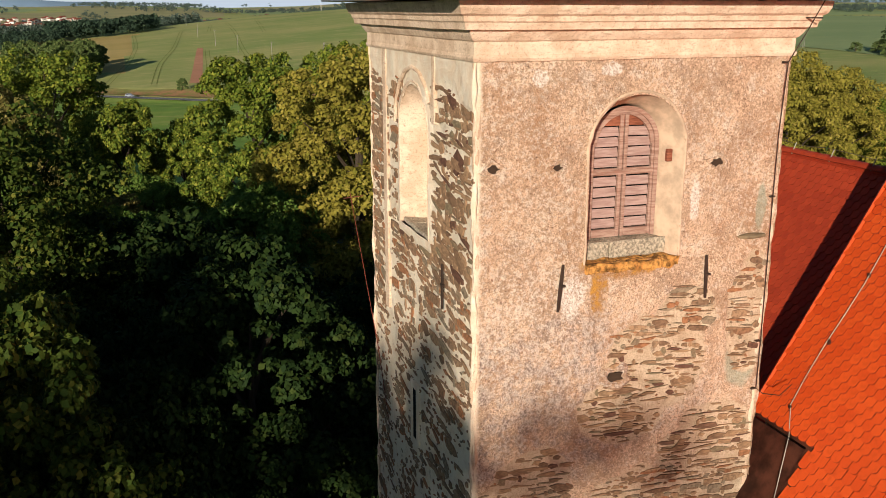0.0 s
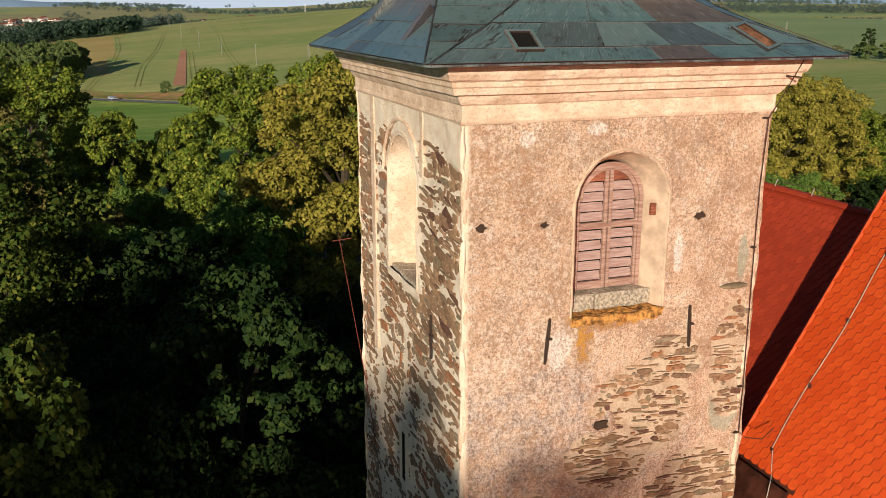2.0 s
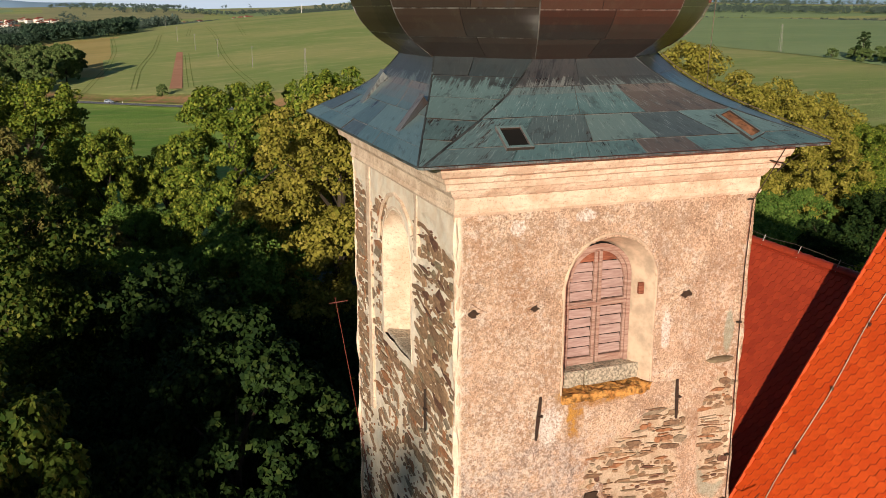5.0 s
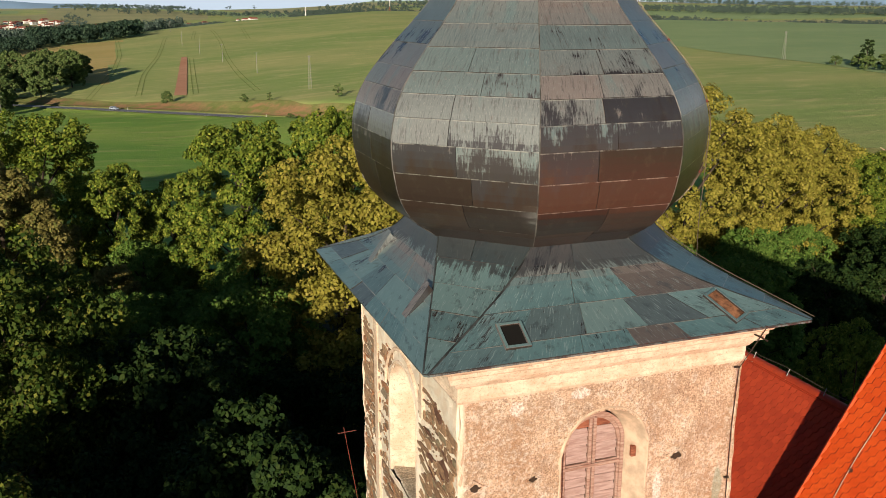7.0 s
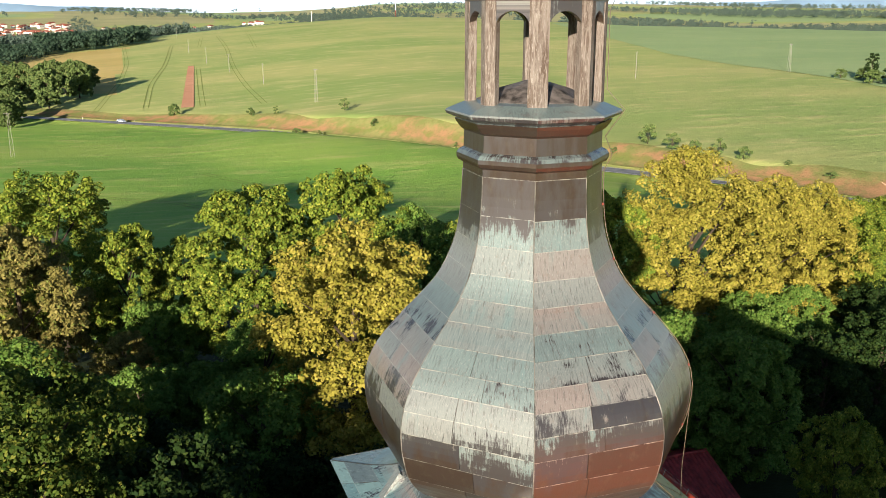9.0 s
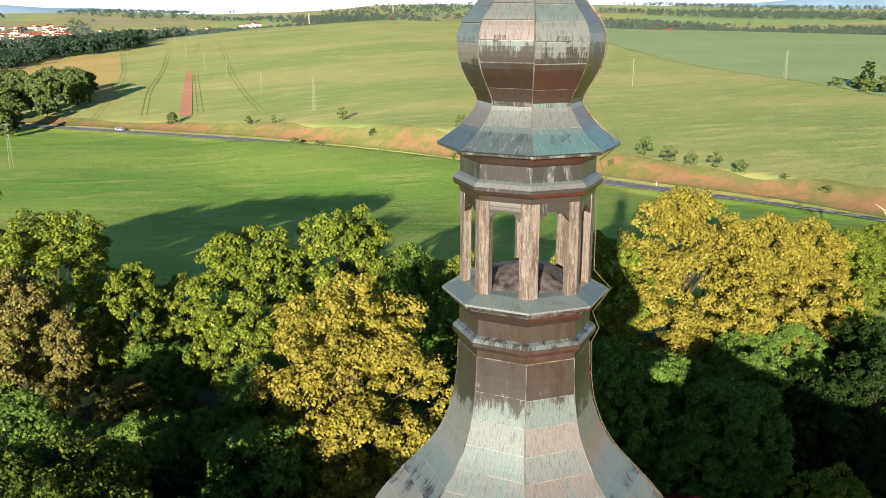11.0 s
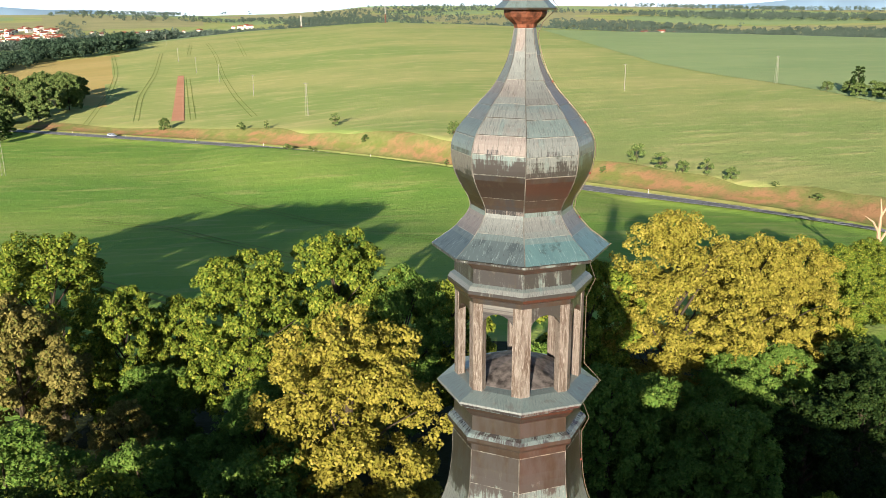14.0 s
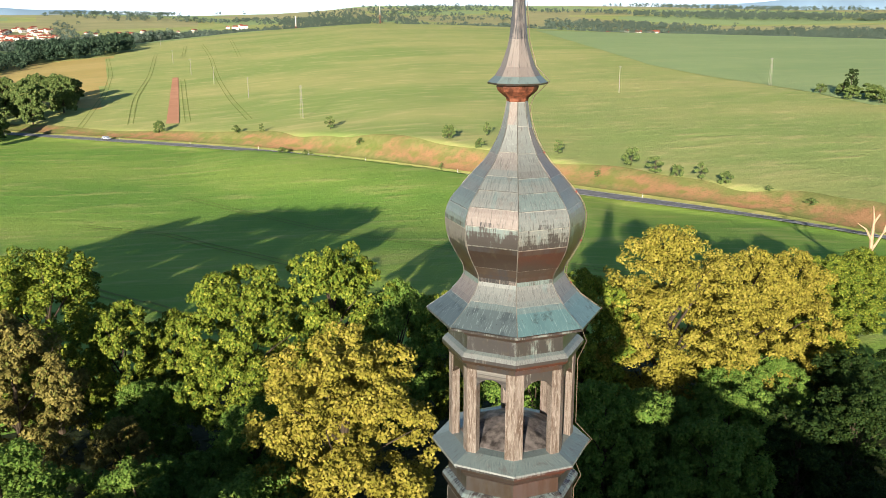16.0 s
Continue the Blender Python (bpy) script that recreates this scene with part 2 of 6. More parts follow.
    amount = m.ramp(m.math("ADD", wet, m.math("ADD", m.math("MULTIPLY", m.math("SUBTRACT", streak, 0.5), 1.0), m.math("MULTIPLY", m.math("SUBTRACT", blot, 0.5), 0.9))), 0.53, 0.75)
    # pale runs from the seam above
    run = m.noise(m.scaled(uv, (17.0, 0.3, 1.0)), 1.0, 7.0, 0.75)
    length = m.math("MULTIPLY", m.math("MULTIPLY", m.ramp(run, 0.54, 0.80), 0.7), m.math("MULTIPLY", m.ramp(r2, 0.35, 0.8), m.ramp(blot, 0.36, 0.6)))
    drip = m.math("MULTIPLY", m.ramp(m.math("SUBTRACT", length, top.outputs["Fac"]), 0.0, 0.05), m.math("MULTIPLY", m.ramp(wet, 0.24, 0.36), m.math("GREATER_THAN", top.outputs["Fac"], 0.0005)))
    amount = m.math("MAXIMUM", amount, m.math("MULTIPLY", drip, 0.85))
    col = m.mix(m.math("MULTIPLY", amount, 0.94), base, pale)
    lip = m.math("MULTIPLY", m.ramp(top.outputs["Fac"], 0.022, 0.008), m.math("GREATER_THAN", top.outputs["Fac"], 0.0005))
    col = m.mix(m.math("MULTIPLY", lip, m.ramp(blot, 0.38, 0.62)), col, (0.34, 0.33, 0.30))
    # dark metal under the dome's overhang, with a jagged lower edge of runs
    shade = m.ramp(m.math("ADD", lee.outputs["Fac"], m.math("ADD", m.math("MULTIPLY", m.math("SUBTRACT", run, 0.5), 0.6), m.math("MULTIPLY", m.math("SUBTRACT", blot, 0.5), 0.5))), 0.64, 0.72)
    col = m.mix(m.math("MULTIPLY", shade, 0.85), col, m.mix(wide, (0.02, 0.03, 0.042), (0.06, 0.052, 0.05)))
    m.put(m.b.inputs["Metallic"], m.math("SUBTRACT", 0.5, m.math("MULTIPLY", amount, 0.22)))
    return m.done(col, m.math("ADD", streak, m.math("MULTIPLY", wide, 2.0)), 0.14, 0.01, m.math("SUBTRACT", m.math("ADD", 0.42, m.math("MULTIPLY", amount, 0.16)), m.math("MULTIPLY", m.ramp(up, 0.35, 0.75), 0.22)))


def wood_material(name, a, b):
    m = Mat(name, 0.8, 0.0, 0.25)
    v = m.coord()
    g = m.noise(m.scaled(v, (4.0, 4.0, 34.0)), 1.0, 5.0)
    col = m.mix(m.ramp(g, 0.35, 0.68), a, b)
    return m.done(col, g, 0.4, 0.01)


def tile_material(name, a, b):
    m = Mat(name, 0.55, 0.0, 0.35)
    v = m.coord()
    col = m.mix(m.math("FRACT", m.math("ADD", m.math("MULTIPLY", m.rnd(), 5.0), m.island())), a, b)
    n = m.noise(v, 9.0)
    col = m.mix(m.math("MULTIPLY", m.ramp(n, 0.5, 0.75), 0.35), col, tuple(c * 0.6 for c in a))
    return m.done(col, m.noise(v, 60.0), 0.15, 0.005)


def leaf_material(name, a, b, c):
    """Leaves that differ one from the next and from spray to spray."""
    m = Mat(name, 0.7, 0.0, 0.12)
    i = m.island()
    v = m.coord()
    spray = m.noise(v, 0.9, 3.0, 0.6)
    col = m.mix(m.ramp(m.math("ADD", m.math("MULTIPLY", i, 0.6), m.math("MULTIPLY", spray, 0.8)), 0.35, 1.0), a, b)
    col = m.mix(m.ramp(m.math("FRACT", m.math("MULTIPLY", i, 9.7)), 0.72, 0.95), col, c)
    col = m.mix(m.math("MULTIPLY", m.ramp(m.math("FRACT", m.math("MULTIPLY", i, 23.1)), 0.74, 0.86), 0.35), col, tuple(0.5 * q for q in a))
    tr = m.node("ShaderNodeBsdfTranslucent", Color=col)
    mx = m.node("ShaderNodeMixShader", Fac=0.15)
    m.t.links.new(m.b.outputs[0], mx.inputs[1])
    m.t.links.new(tr.outputs[0], mx.inputs[2])
    m.t.links.new(mx.outputs[0], m.t.nodes["Material Output"].inputs[0])
    return m.done(col)


def crop_material(name, a, b, c, patch=0.55):
    m = Mat(name, 0.85, 0.0, 0.15)
    v = m.coord()
    big = m.noise(m.scaled(v, (1.0, 2.2, 1.0)), 0.006, 5.0)
    mid = m.noise(m.scaled(v, (1.0, 3.0, 1.0)), 0.05, 6.0, 0.65)
    fine = m.noise(v, 1.6, 4.0, 0.7)
    rot = m.node("ShaderNodeVectorRotate", Vector=v, Angle=0.25)
    lanes = m.noise(m.scaled(rot.outputs[0], (0.05, 0.55, 0.0)), 1.0, 5.0, 0.7)
    col = m.mix(m.ramp(big, 0.36, 0.64), a, b)
    col = m.mix(m.math("MULTIPLY", m.ramp(lanes, 0.55, 0.72), 0.5), col, c)
    col = m.mix(m.math("MULTIPLY", m.ramp(lanes, 0.45, 0.30), 0.35), col, tuple(x * 0.7 for x in a))
    col = m.mix(m.math("MULTIPLY", m.ramp(mid, 0.66 - 0.3 * patch, 0.82 - 0.25 * patch), patch), col, c)
    col = m.mix(m.math("MULTIPLY", m.ramp(fine, 0.42, 0.3), 0.45), col, tuple(x * 0.55 for x in a))
    return m.done(col, m.math("ADD", fine, m.math("MULTIPLY", mid, 3.0)), 0.5, 0.4)


def bank_material():
    """Dry reddish grass in patches among green tufts."""
    m = Mat("dry_bank_grass", 0.9, 0.0, 0.1)
    v = m.coord()
    at = m.node("ShaderNodeAttribute")
    at.attribute_name = "across"
    big, mid, fine = m.noise(v, 0.035, 5.0), m.noise(v, 0.22, 6.0, 0.7), m.noise(v, 1.4, 4.0, 0.7)
    crop = m.mix(m.ramp(mid, 0.4, 0.6), (0.19, 0.215, 0.065), (0.26, 0.25, 0.09))
    dry = m.mix(m.ramp(mid, 0.4, 0.62), (0.27, 0.18, 0.085), (0.36, 0.20, 0.105))
    edge = m.math("MULTIPLY", m.math("ABSOLUTE", m.math("SUBTRACT", at.outputs["Fac"], 0.42)), 0.75)
    f = m.math("SUBTRACT", m.math("ADD", m.math("MULTIPLY", m.math("SUBTRACT", big, 0.5), 1.5), m.math("MULTIPLY", m.math("SUBTRACT", mid, 0.5), 0.7)), edge)
    col = m.mix(m.ramp(f, -0.36, 0.02), crop, dry)
    col = m.mix(m.math("MULTIPLY", m.ramp(m.math("SUBTRACT", m.noise(v, 0.09, 6.0, 0.65), edge), 0.42, 0.56), 0.6), col, (0.14, 0.20, 0.04))
    col = m.mix(m.math("MULTIPLY", m.ramp(fine, 0.46, 0.34), 0.4), col, (0.12, 0.10, 0.035))
    return m.done(col, m.math("ADD", fine, mid), 0.6, 0.4)


def post_material():
    """Pale flaking coat over brown boards, streaked downwards."""
    m = Mat("flaking_post", 0.7, 0.05, 0.3)
    uv = m.coord("UV")
    s1 = m.noise(m.scaled(uv, (9.0, 2.0, 1.0)), 1.0, 6.0, 0.7)
    s2 = m.noise(m.scaled(uv, (60.0, 9.0, 1.0)), 1.0, 4.0, 0.7)
    col = m.mix(m.ramp(s1, 0.40, 0.60), (0.085, 0.060, 0.046), (0.19, 0.16, 0.14))
    col = m.mix(m.math("MULTIPLY", m.ramp(s2, 0.53, 0.64), 0.55), col, (0.44, 0.41, 0.38))
    return m.done(col, m.math("ADD", s1, s2), 0.25, 0.01)


POST = post_material()
# dark brown that paints the shade inside the scaffold holes
HOLE = plain("hole_shade", (0.055, 0.034, 0.022), 0.9)
PLASTER, TRIM, STONE, COPPER = plaster_material(), trim_material(), stone_material(), copper_material()
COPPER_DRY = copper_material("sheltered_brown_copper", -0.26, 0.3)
COPPER_LEDGE = copper_material("rain_washed_copper", 0.4, 0.4)
SHUTTER = wood_material("weathered_shutter_wood", (0.33, 0.215, 0.19), (0.46, 0.325, 0.29))
FRAMEWOOD = wood_material("weathered_frame_wood", (0.29, 0.165, 0.125), (0.47, 0.32, 0.26))
REDWOOD = wood_material("red_brown_frame_wood", (0.17, 0.055, 0.03), (0.34, 0.125, 0.07))
HIP = plain("dark_hip_seam", (0.06, 0.065, 0.065), 0.5, 0.3, 0.4, 3.0)
SEAM = plain("pale_seam", (0.16, 0.15, 0.135), 0.5, 0.2, 0.4, 3.0)
JAMB = plain("dirty_jamb_plaster", (0.62, 0.455, 0.325), 0.9, 0.0, 0.13, 7.0)
EDGEWASH = plain("worn_limewash", (0.62, 0.465, 0.335), 0.9, 0.0, 0.16, 4.0)
MOSSY = plain("lichen_covered_stone", (0.44, 0.38, 0.29), 0.9, 0.0, 0.35, 26.0)
OCHRE = plain("ochre_stained_stone", (0.50, 0.25, 0.065), 0.9, 0.0, 0.5, 12.0)
RAWWOOD = wood_material("bare_old_wood", (0.30, 0.20, 0.12), (0.52, 0.38, 0.25))
TILE_NEW = tile_material("orange_clay_tile", (0.64, 0.074, 0.007), (0.73, 0.100, 0.011))
# edges darkened in colour for the shadow gaps and dirt between tiles
TILE_EDGE = plain("shadow_and_grime_edge", (0.30, 0.042, 0.013), 0.8, 0.0, 0.3, 30.0)
TILE_OLD = tile_material("red_clay_tile", (0.36, 0.043, 0.015), (0.47, 0.062, 0.020))
IRON = plain("rusty_iron", (0.06, 0.04, 0.03), 0.7, 0.3)
WIRE = plain("lightning_wire", (0.22, 0.175, 0.125), 0.5, 0.6)
RUSTRED = plain("red_rod_paint", (0.17, 0.04, 0.025), 0.6)
LOFT = plain("brown_loft", (0.22, 0.10, 0.05), 0.9, 0.0, 0.5, 6.0)
# near-black plates in openings, painted to stand for their unlit insides
DARK = plain("unlit_opening", (0.006, 0.005, 0.004), 0.95)
BROWNSHEET = plain("brown_sheet_metal", (0.085, 0.03, 0.018), 0.5, 0.3, 0.4, 3.0)
CORRUGATED = plain("red_corrugated_metal", (0.33, 0.045, 0.04), 0.5, 0.1, 0.3, 2.0)
BARK = plain("bark", (0.06, 0.045, 0.03), 0.9)
DEADWOOD = plain("bleached_dead_wood", (0.45, 0.30, 0.20), 0.8)
FARTAN = crop_material("distant_pale_fields", (0.36, 0.36, 0.17), (0.45, 0.41, 0.20), (0.40, 0.42, 0.19))
YOUNG = crop_material("blue_green_crop", (0.31, 0.42, 0.18), (0.36, 0.46, 0.20), (0.43, 0.48, 0.21))
LEAF_LINDEN = leaf_material("linden_leaves", (0.20, 0.192, 0.024), (0.315, 0.272, 0.042), (0.38, 0.315, 0.065))
LEAF_GREEN = leaf_material("green_leaves", (0.085, 0.140, 0.016), (0.195, 0.235, 0.026), (0.31, 0.32, 0.045))
# leaves of near trees in shade, the shade darkened into the colour
LEAF_NEAR = leaf_material("shaded_green_leaves", (0.034, 0.066, 0.009), (0.074, 0.104, 0.014), (0.16, 0.17, 0.025))
RUSTY = plain("rust_stained_copper", (0.17, 0.062, 0.035), 0.6, 0.2, 0.45, 9.0)
# deep-shade copy of the leaves, blackened in colour
LEAF_DARK = leaf_material("shade_darkened_leaves", (0.016, 0.036, 0.009), (0.030, 0.056, 0.011), (0.05, 0.075, 0.015))
LEAF_BROWN = leaf_material("brownish_leaves", (0.15, 0.135, 0.034), (0.27, 0.23, 0.068), (0.14, 0.16, 0.035))
# understorey copy, brightened in colour for skylight within the shade
LEAF_MID = leaf_material("skylit_shade_leaves", (0.085, 0.165, 0.026), (0.14, 0.22, 0.038), (0.19, 0.255, 0.05))
LEAF_GROVE = leaf_material("roadside_leaves", (0.085, 0.135, 0.04), (0.145, 0.20, 0.06), (0.21, 0.24, 0.08))
# the blue of distance haze is mixed into both far leaf colours
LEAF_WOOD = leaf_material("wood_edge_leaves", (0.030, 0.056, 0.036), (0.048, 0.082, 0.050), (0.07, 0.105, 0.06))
LEAF_FAR = leaf_material("haze_tinted_leaves", (0.075, 0.11, 0.092), (0.10, 0.138, 0.112), (0.13, 0.162, 0.122))
GRASS = crop_material("green_crop", (0.205, 0.375, 0.055), (0.335, 0.455, 0.085), (0.52, 0.51, 0.17))
CROP_FAR = crop_material("ripening_crop", (0.31, 0.40, 0.115), (0.46, 0.47, 0.165), (0.64, 0.56, 0.25))
TAN = crop_material("tan_stubble", (0.52, 0.40, 0.13), (0.60, 0.46, 0.17), (0.42, 0.40, 0.12))
BANK = bank_material()
SOIL = crop_material("bare_red_soil", (0.55, 0.27, 0.155), (0.64, 0.34, 0.21), (0.48, 0.25, 0.14))
TRACK = crop_material("wheel_track", (0.20, 0.255, 0.055), (0.27, 0.31, 0.075), (0.32, 0.34, 0.09))
# floor under the trees, its colour blackened for their shade
SHADE_SOIL = crop_material("shade_dark_floor", (0.02, 0.03, 0.01), (0.035, 0.045, 0.014), (0.04, 0.035, 0.02))
ASPHALT = plain("asphalt", (0.25, 0.25, 0.27), 0.7, 0.0, 0.2, 0.5)
LINE = plain("road_marking", (0.75, 0.75, 0.72), 0.7, 0.0, 0.1, 1.0)
CONCRETE = plain("pale_concrete", (0.42, 0.39, 0.34), 0.8, 0.0, 0.15, 2.0)
POLE = plain("grey_pole_concrete", (0.27, 0.26, 0.22), 0.8, 0.0, 0.15, 2.0)
WHITEWALL = plain("white_house_wall", (0.78, 0.74, 0.68), 0.8, 0.0, 0.08, 0.5)
REDROOF = plain("red_house_roof", (0.27, 0.085, 0.055), 0.8, 0.0, 0.3, 0.5)
WINDOWDARK = plain("dark_window", (0.03, 0.035, 0.04), 0.2, 0.0, 0.1, 1.0)
CARWHITE = plain("white_car_paint", (0.34, 0.38, 0.46), 0.25, 0.0, 0.03, 1.0)
TYRE = plain("tyre_rubber", (0.02, 0.02, 0.02), 0.8)


# ---- mesh helpers ----
def raw(name, verts, faces, mat, parent=None, label="", uv=None, smooth=False):
    """One mesh object from vertex and face lists, under a parent if there is one."""
    me = bpy.data.meshes.new(name)
    me.from_pydata([tuple(v) for v in verts], [], [tuple(f) for f in faces])
    if uv is not None:
        lay = me.uv_layers.new(name="UVMap")
        for p in me.polygons:
            for li in p.loop_indices:
                lay.data[li].uv = uv[me.loops[li].vertex_index]
    if mat is not None:
        me.materials.append(mat)
    if smooth:
        me.polygons.foreach_set("use_smooth", [True] * len(me.polygons))
    me.update()
    ob = new(name, me)
    if parent is not None:
        ob.parent = parent
    if label:
        ob["label"] = label
    return ob


def part(name, bm, mat, parent=None, label="", smooth=False):
    me = bpy.data.meshes.new(name)
    bm.to_mesh(me)
    bm.free()
    me.materials.append(mat)
    if smooth:
        me.polygons.foreach_set("use_smooth", [True] * len(me.polygons))
    ob = new(name, me)
    if parent is not None:
        ob.parent = parent
    if label:
        ob["label"] = label
    return ob


def quads(name, P, mat):
    """A mesh of loose faces from an array (faces, corners, 3)."""
    n, c = P.shape[:2]
    me = bpy.data.meshes.new(name)
    me.vertices.add(c * n)
    me.vertices.foreach_set("co", P.reshape(-1).astype(np.float32))
    me.loops.add(c * n)
    me.loops.foreach_set("vertex_index", np.arange(c * n, dtype=np.int32))
    me.polygons.add(n)
    me.polygons.foreach_set("loop_start", np.arange(0, c * n, c, dtype=np.int32))
    me.polygons.foreach_set("loop_total", np.full(n, c, dtype=np.int32))
    me.materials.append(mat)
    me.update(calc_edges=True)
    return me


def box_bm(x0, x1, y0, y1, z0, z1, bevel=0.0, bm=None):
    bm = bm or bmesh.new()
    r = bmesh.ops.create_cube(bm, size=1.0, matrix=Matrix.Translation(((x0 + x1) / 2, (y0 + y1) / 2, (z0 + z1) / 2)) @ Matrix.Diagonal((x1 - x0, y1 - y0, z1 - z0, 1)))
    if bevel:
        es = list({e for v in r["verts"] for e in v.link_edges})
        bmesh.ops.bevel(bm, geom=es, offset=bevel, segments=1, affect="EDGES")
    return bm


def tube(name, pts, radius, mat, parent=None, label="", sides=6):
    """A round wire or rod along points."""
    verts, faces = [], []
    pts = [Vector(p) for p in pts]
    for i, p in enumerate(pts):
        d = (pts[min(i + 1, len(pts) - 1)] - pts[max(i - 1, 0)]).normalized()
        a = d.cross(Vector((0.31, 0.77, 0.55))).normalized()
        b = d.cross(a)
        r = radius[i] if isinstance(radius, (list, tuple)) else radius
        for k in range(sides):
            w = 2 * math.pi * k / sides
            verts.append(p + (a * math.cos(w) + b * math.sin(w)) * r)
    for i in range(len(pts) - 1):
        for k in range(sides):
            faces.append((i * sides + k, i * sides + (k + 1) % sides, (i + 1) * sides + (k + 1) % sides, (i + 1) * sides + k))
    faces.append(tuple(range(sides))[::-1])
    faces.append(tuple(range((len(pts) - 1) * sides, len(pts) * sides)))
    return raw(name, verts, faces, mat, parent, label, smooth=False)


def thing(name, m, label, category, group="", kind=""):
    ob = new(name)
    ob.empty_display_size = 0.3
    ob.matrix_world = m
    return tagged(ob, label, category, group, kind)


# ---- terrain ----
ROAD = np.array([(-900, 690, -26), (-420, 545, -22), (-178, 411, -18), (-68, 339.5, -14.5), (-26, 302, -13), (43, 228, -10), (75, 191, -8.5), (92, 158, -7), (112, 100, -5.5), (132, 0, -4), (150, -200, -3), (160, -900, -3)], float)


def smooth(a, b, x):
    s = np.clip((x - a) / (b - a), 0, 1)
    return s * s * (3 - 2 * s)


def fine_road():
    """The road's centre line in short steps, rounded at its bends."""
    p = np.concatenate([ROAD[i] + (ROAD[i + 1] - ROAD[i]) * np.linspace(0, 1, 24, endpoint=False)[:, None] for i in range(len(ROAD) - 1)] + [ROAD[-1:]])
    for _ in range(40):
        p[1:-1] = (p[:-2] + p[1:-1] * 2 + p[2:]) / 4
    return p


LINE_PTS = fine_road()


def road_side(x, y):
    """Signed distance from the road (the far field is plus) and the road's height there."""
    best, sign, zr = np.full(x.shape, 1e9), np.zeros(x.shape), np.zeros(x.shape)
    for a, b in zip(LINE_PTS[:-1], LINE_PTS[1:]):
        dx, dy = b[0] - a[0], b[1] - a[1]
        L2 = dx * dx + dy * dy
        s = np.clip(((x - a[0]) * dx + (y - a[1]) * dy) / L2, 0, 1)
        d = np.hypot(x - a[0] - s * dx, y - a[1] - s * dy)
        m = d < best
        best = np.where(m, d, best)
        sign = np.where(m, np.sign((y - a[1]) * dx - (x - a[0]) * dy), sign)
        zr = np.where(m, a[2] + s * (b[2] - a[2]), zr)
    return best * np.where(sign == 0, 1, sign), zr


def wave(x, y, s, k):
    return np.sin(x / s + 1.3 * k) * np.cos(y / (s * 1.37) + 0.7 * k) + 0.5 * np.sin((x + y) / (s * 0.61) + k)


def height(x, y):
    x, y = np.asarray(x, float), np.asarray(y, float)
    d, zr = road_side(x, y)
    near = 1 - smooth(55, 210, np.hypot(x - 5, y - 20))
    z_in = zr * (1 - near) - 0.6 * smooth(3, 6, -d) * (1 - near)
    hump = smooth(3.6, 7.5, -d) * (1 - smooth(12, 70, -d)) * np.interp(x, [-84, -62, -45, -20, 2, 25, 38, 50], [0, 2.5, 3.1, 3.5, 3.7, 3.0, 1.4, 0])
    z_in = z_in + hump * (1 - near)
    crest = np.interp(x, [-1500, -700, -400, -224, -60, 40, 205, 567, 1300], [-22, -20, -4, 14, 25, 24, 17, 11, 6])
    rise = np.interp(x, [-200, -110, -66, -45, -20, 2, 25, 45, 62], [1.8, 3.0, 4.5, 5.6, 7.0, 7.6, 6.6, 5.0, 4.2])
    top = zr + rise
    s = np.clip((d - 16) / 640, 0, 1)
    z_out = zr + rise * smooth(5, 17, d) + (crest - top) * (1 - (1 - s) ** 1.5)
    back = smooth(640, 1150, d)
    z_out = z_out * (1 - back) + np.minimum(crest, 4) * back - 18 * back
    r = np.hypot(x, y)
    far = smooth(1500, 4700, r)
    z_out = z_out + far * (74 + 9 * wave(x, y, 620, 1)) + smooth(1200, 2400, r) * 6 * wave(x, y, 330, 2)
    return np.where(d > 0, z_out, z_in) + 0.12 * wave(x, y, 21, 3) * smooth(40, 120, r) * smooth(4, 22, np.abs(d))


def sheet():
    """The one ground sheet, out to the horizon, in rings about the hill."""
    ang = np.concatenate([np.radians(np.arange(40, 140, 0.5)), np.radians(np.arange(140, 400, 4.0))])
    rad = np.concatenate([[0.0, 2.0, 4.0], np.geomspace(6, 95, 70), np.geomspace(96, 460, 230), np.geomspace(464, 4950, 240)])
    A, R = np.meshgrid(ang, rad)
    X, Y = R * np.cos(A), R * np.sin(A)
    Z = height(X, Y)
    na, nr = len(ang), len(rad)
    P = np.stack([X, Y, Z], -1).reshape(-1, 3)
    i, j = np.meshgrid(np.arange(nr - 1), np.arange(na), indexing="ij")
    k = (j + 1) % na
    F = np.stack([i * na + j, (i + 1) * na + j, (i + 1) * na + k, i * na + k], -1).reshape(-1, 4)[:, ::-1]
    ob = raw("ground", P.tolist(), F.tolist(), GRASS, smooth=True)
    me = ob.data
    me.materials.append(CROP_FAR)
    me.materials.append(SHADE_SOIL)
    me.materials.append(TAN)
    me.materials.append(YOUNG)
    me.materials.append(FARTAN)
    C = P[F].mean(1)
    d, _ = road_side(C[:, 0], C[:, 1])
    idx = np.where(d > 0, 1, 0)
    r = np.hypot(C[:, 0] - 5, C[:, 1] - 30)
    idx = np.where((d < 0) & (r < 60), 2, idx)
    w = wave(C[:, 0], C[:, 1], 240, 5)
    rr = np.hypot(C[:, 0], C[:, 1])
    # far fields take paler, bluer crops whose colour carries the distance haze
    idx = np.where((rr > 1150) & (w > 0.1), 5, idx)
    idx = np.where((rr > 1150) & (w < -0.3), 4, idx)
    idx = np.where((d > 60) & (rr < 900) & (C[:, 0] < -0.315 * C[:, 1] - 20), 3, idx)
    me.polygons.foreach_set("material_index", idx.astype(np.int32))
    return tagged(ob, "rolling farmland with green and ripening crops", "ground", kind="structure")


GROUND = sheet()


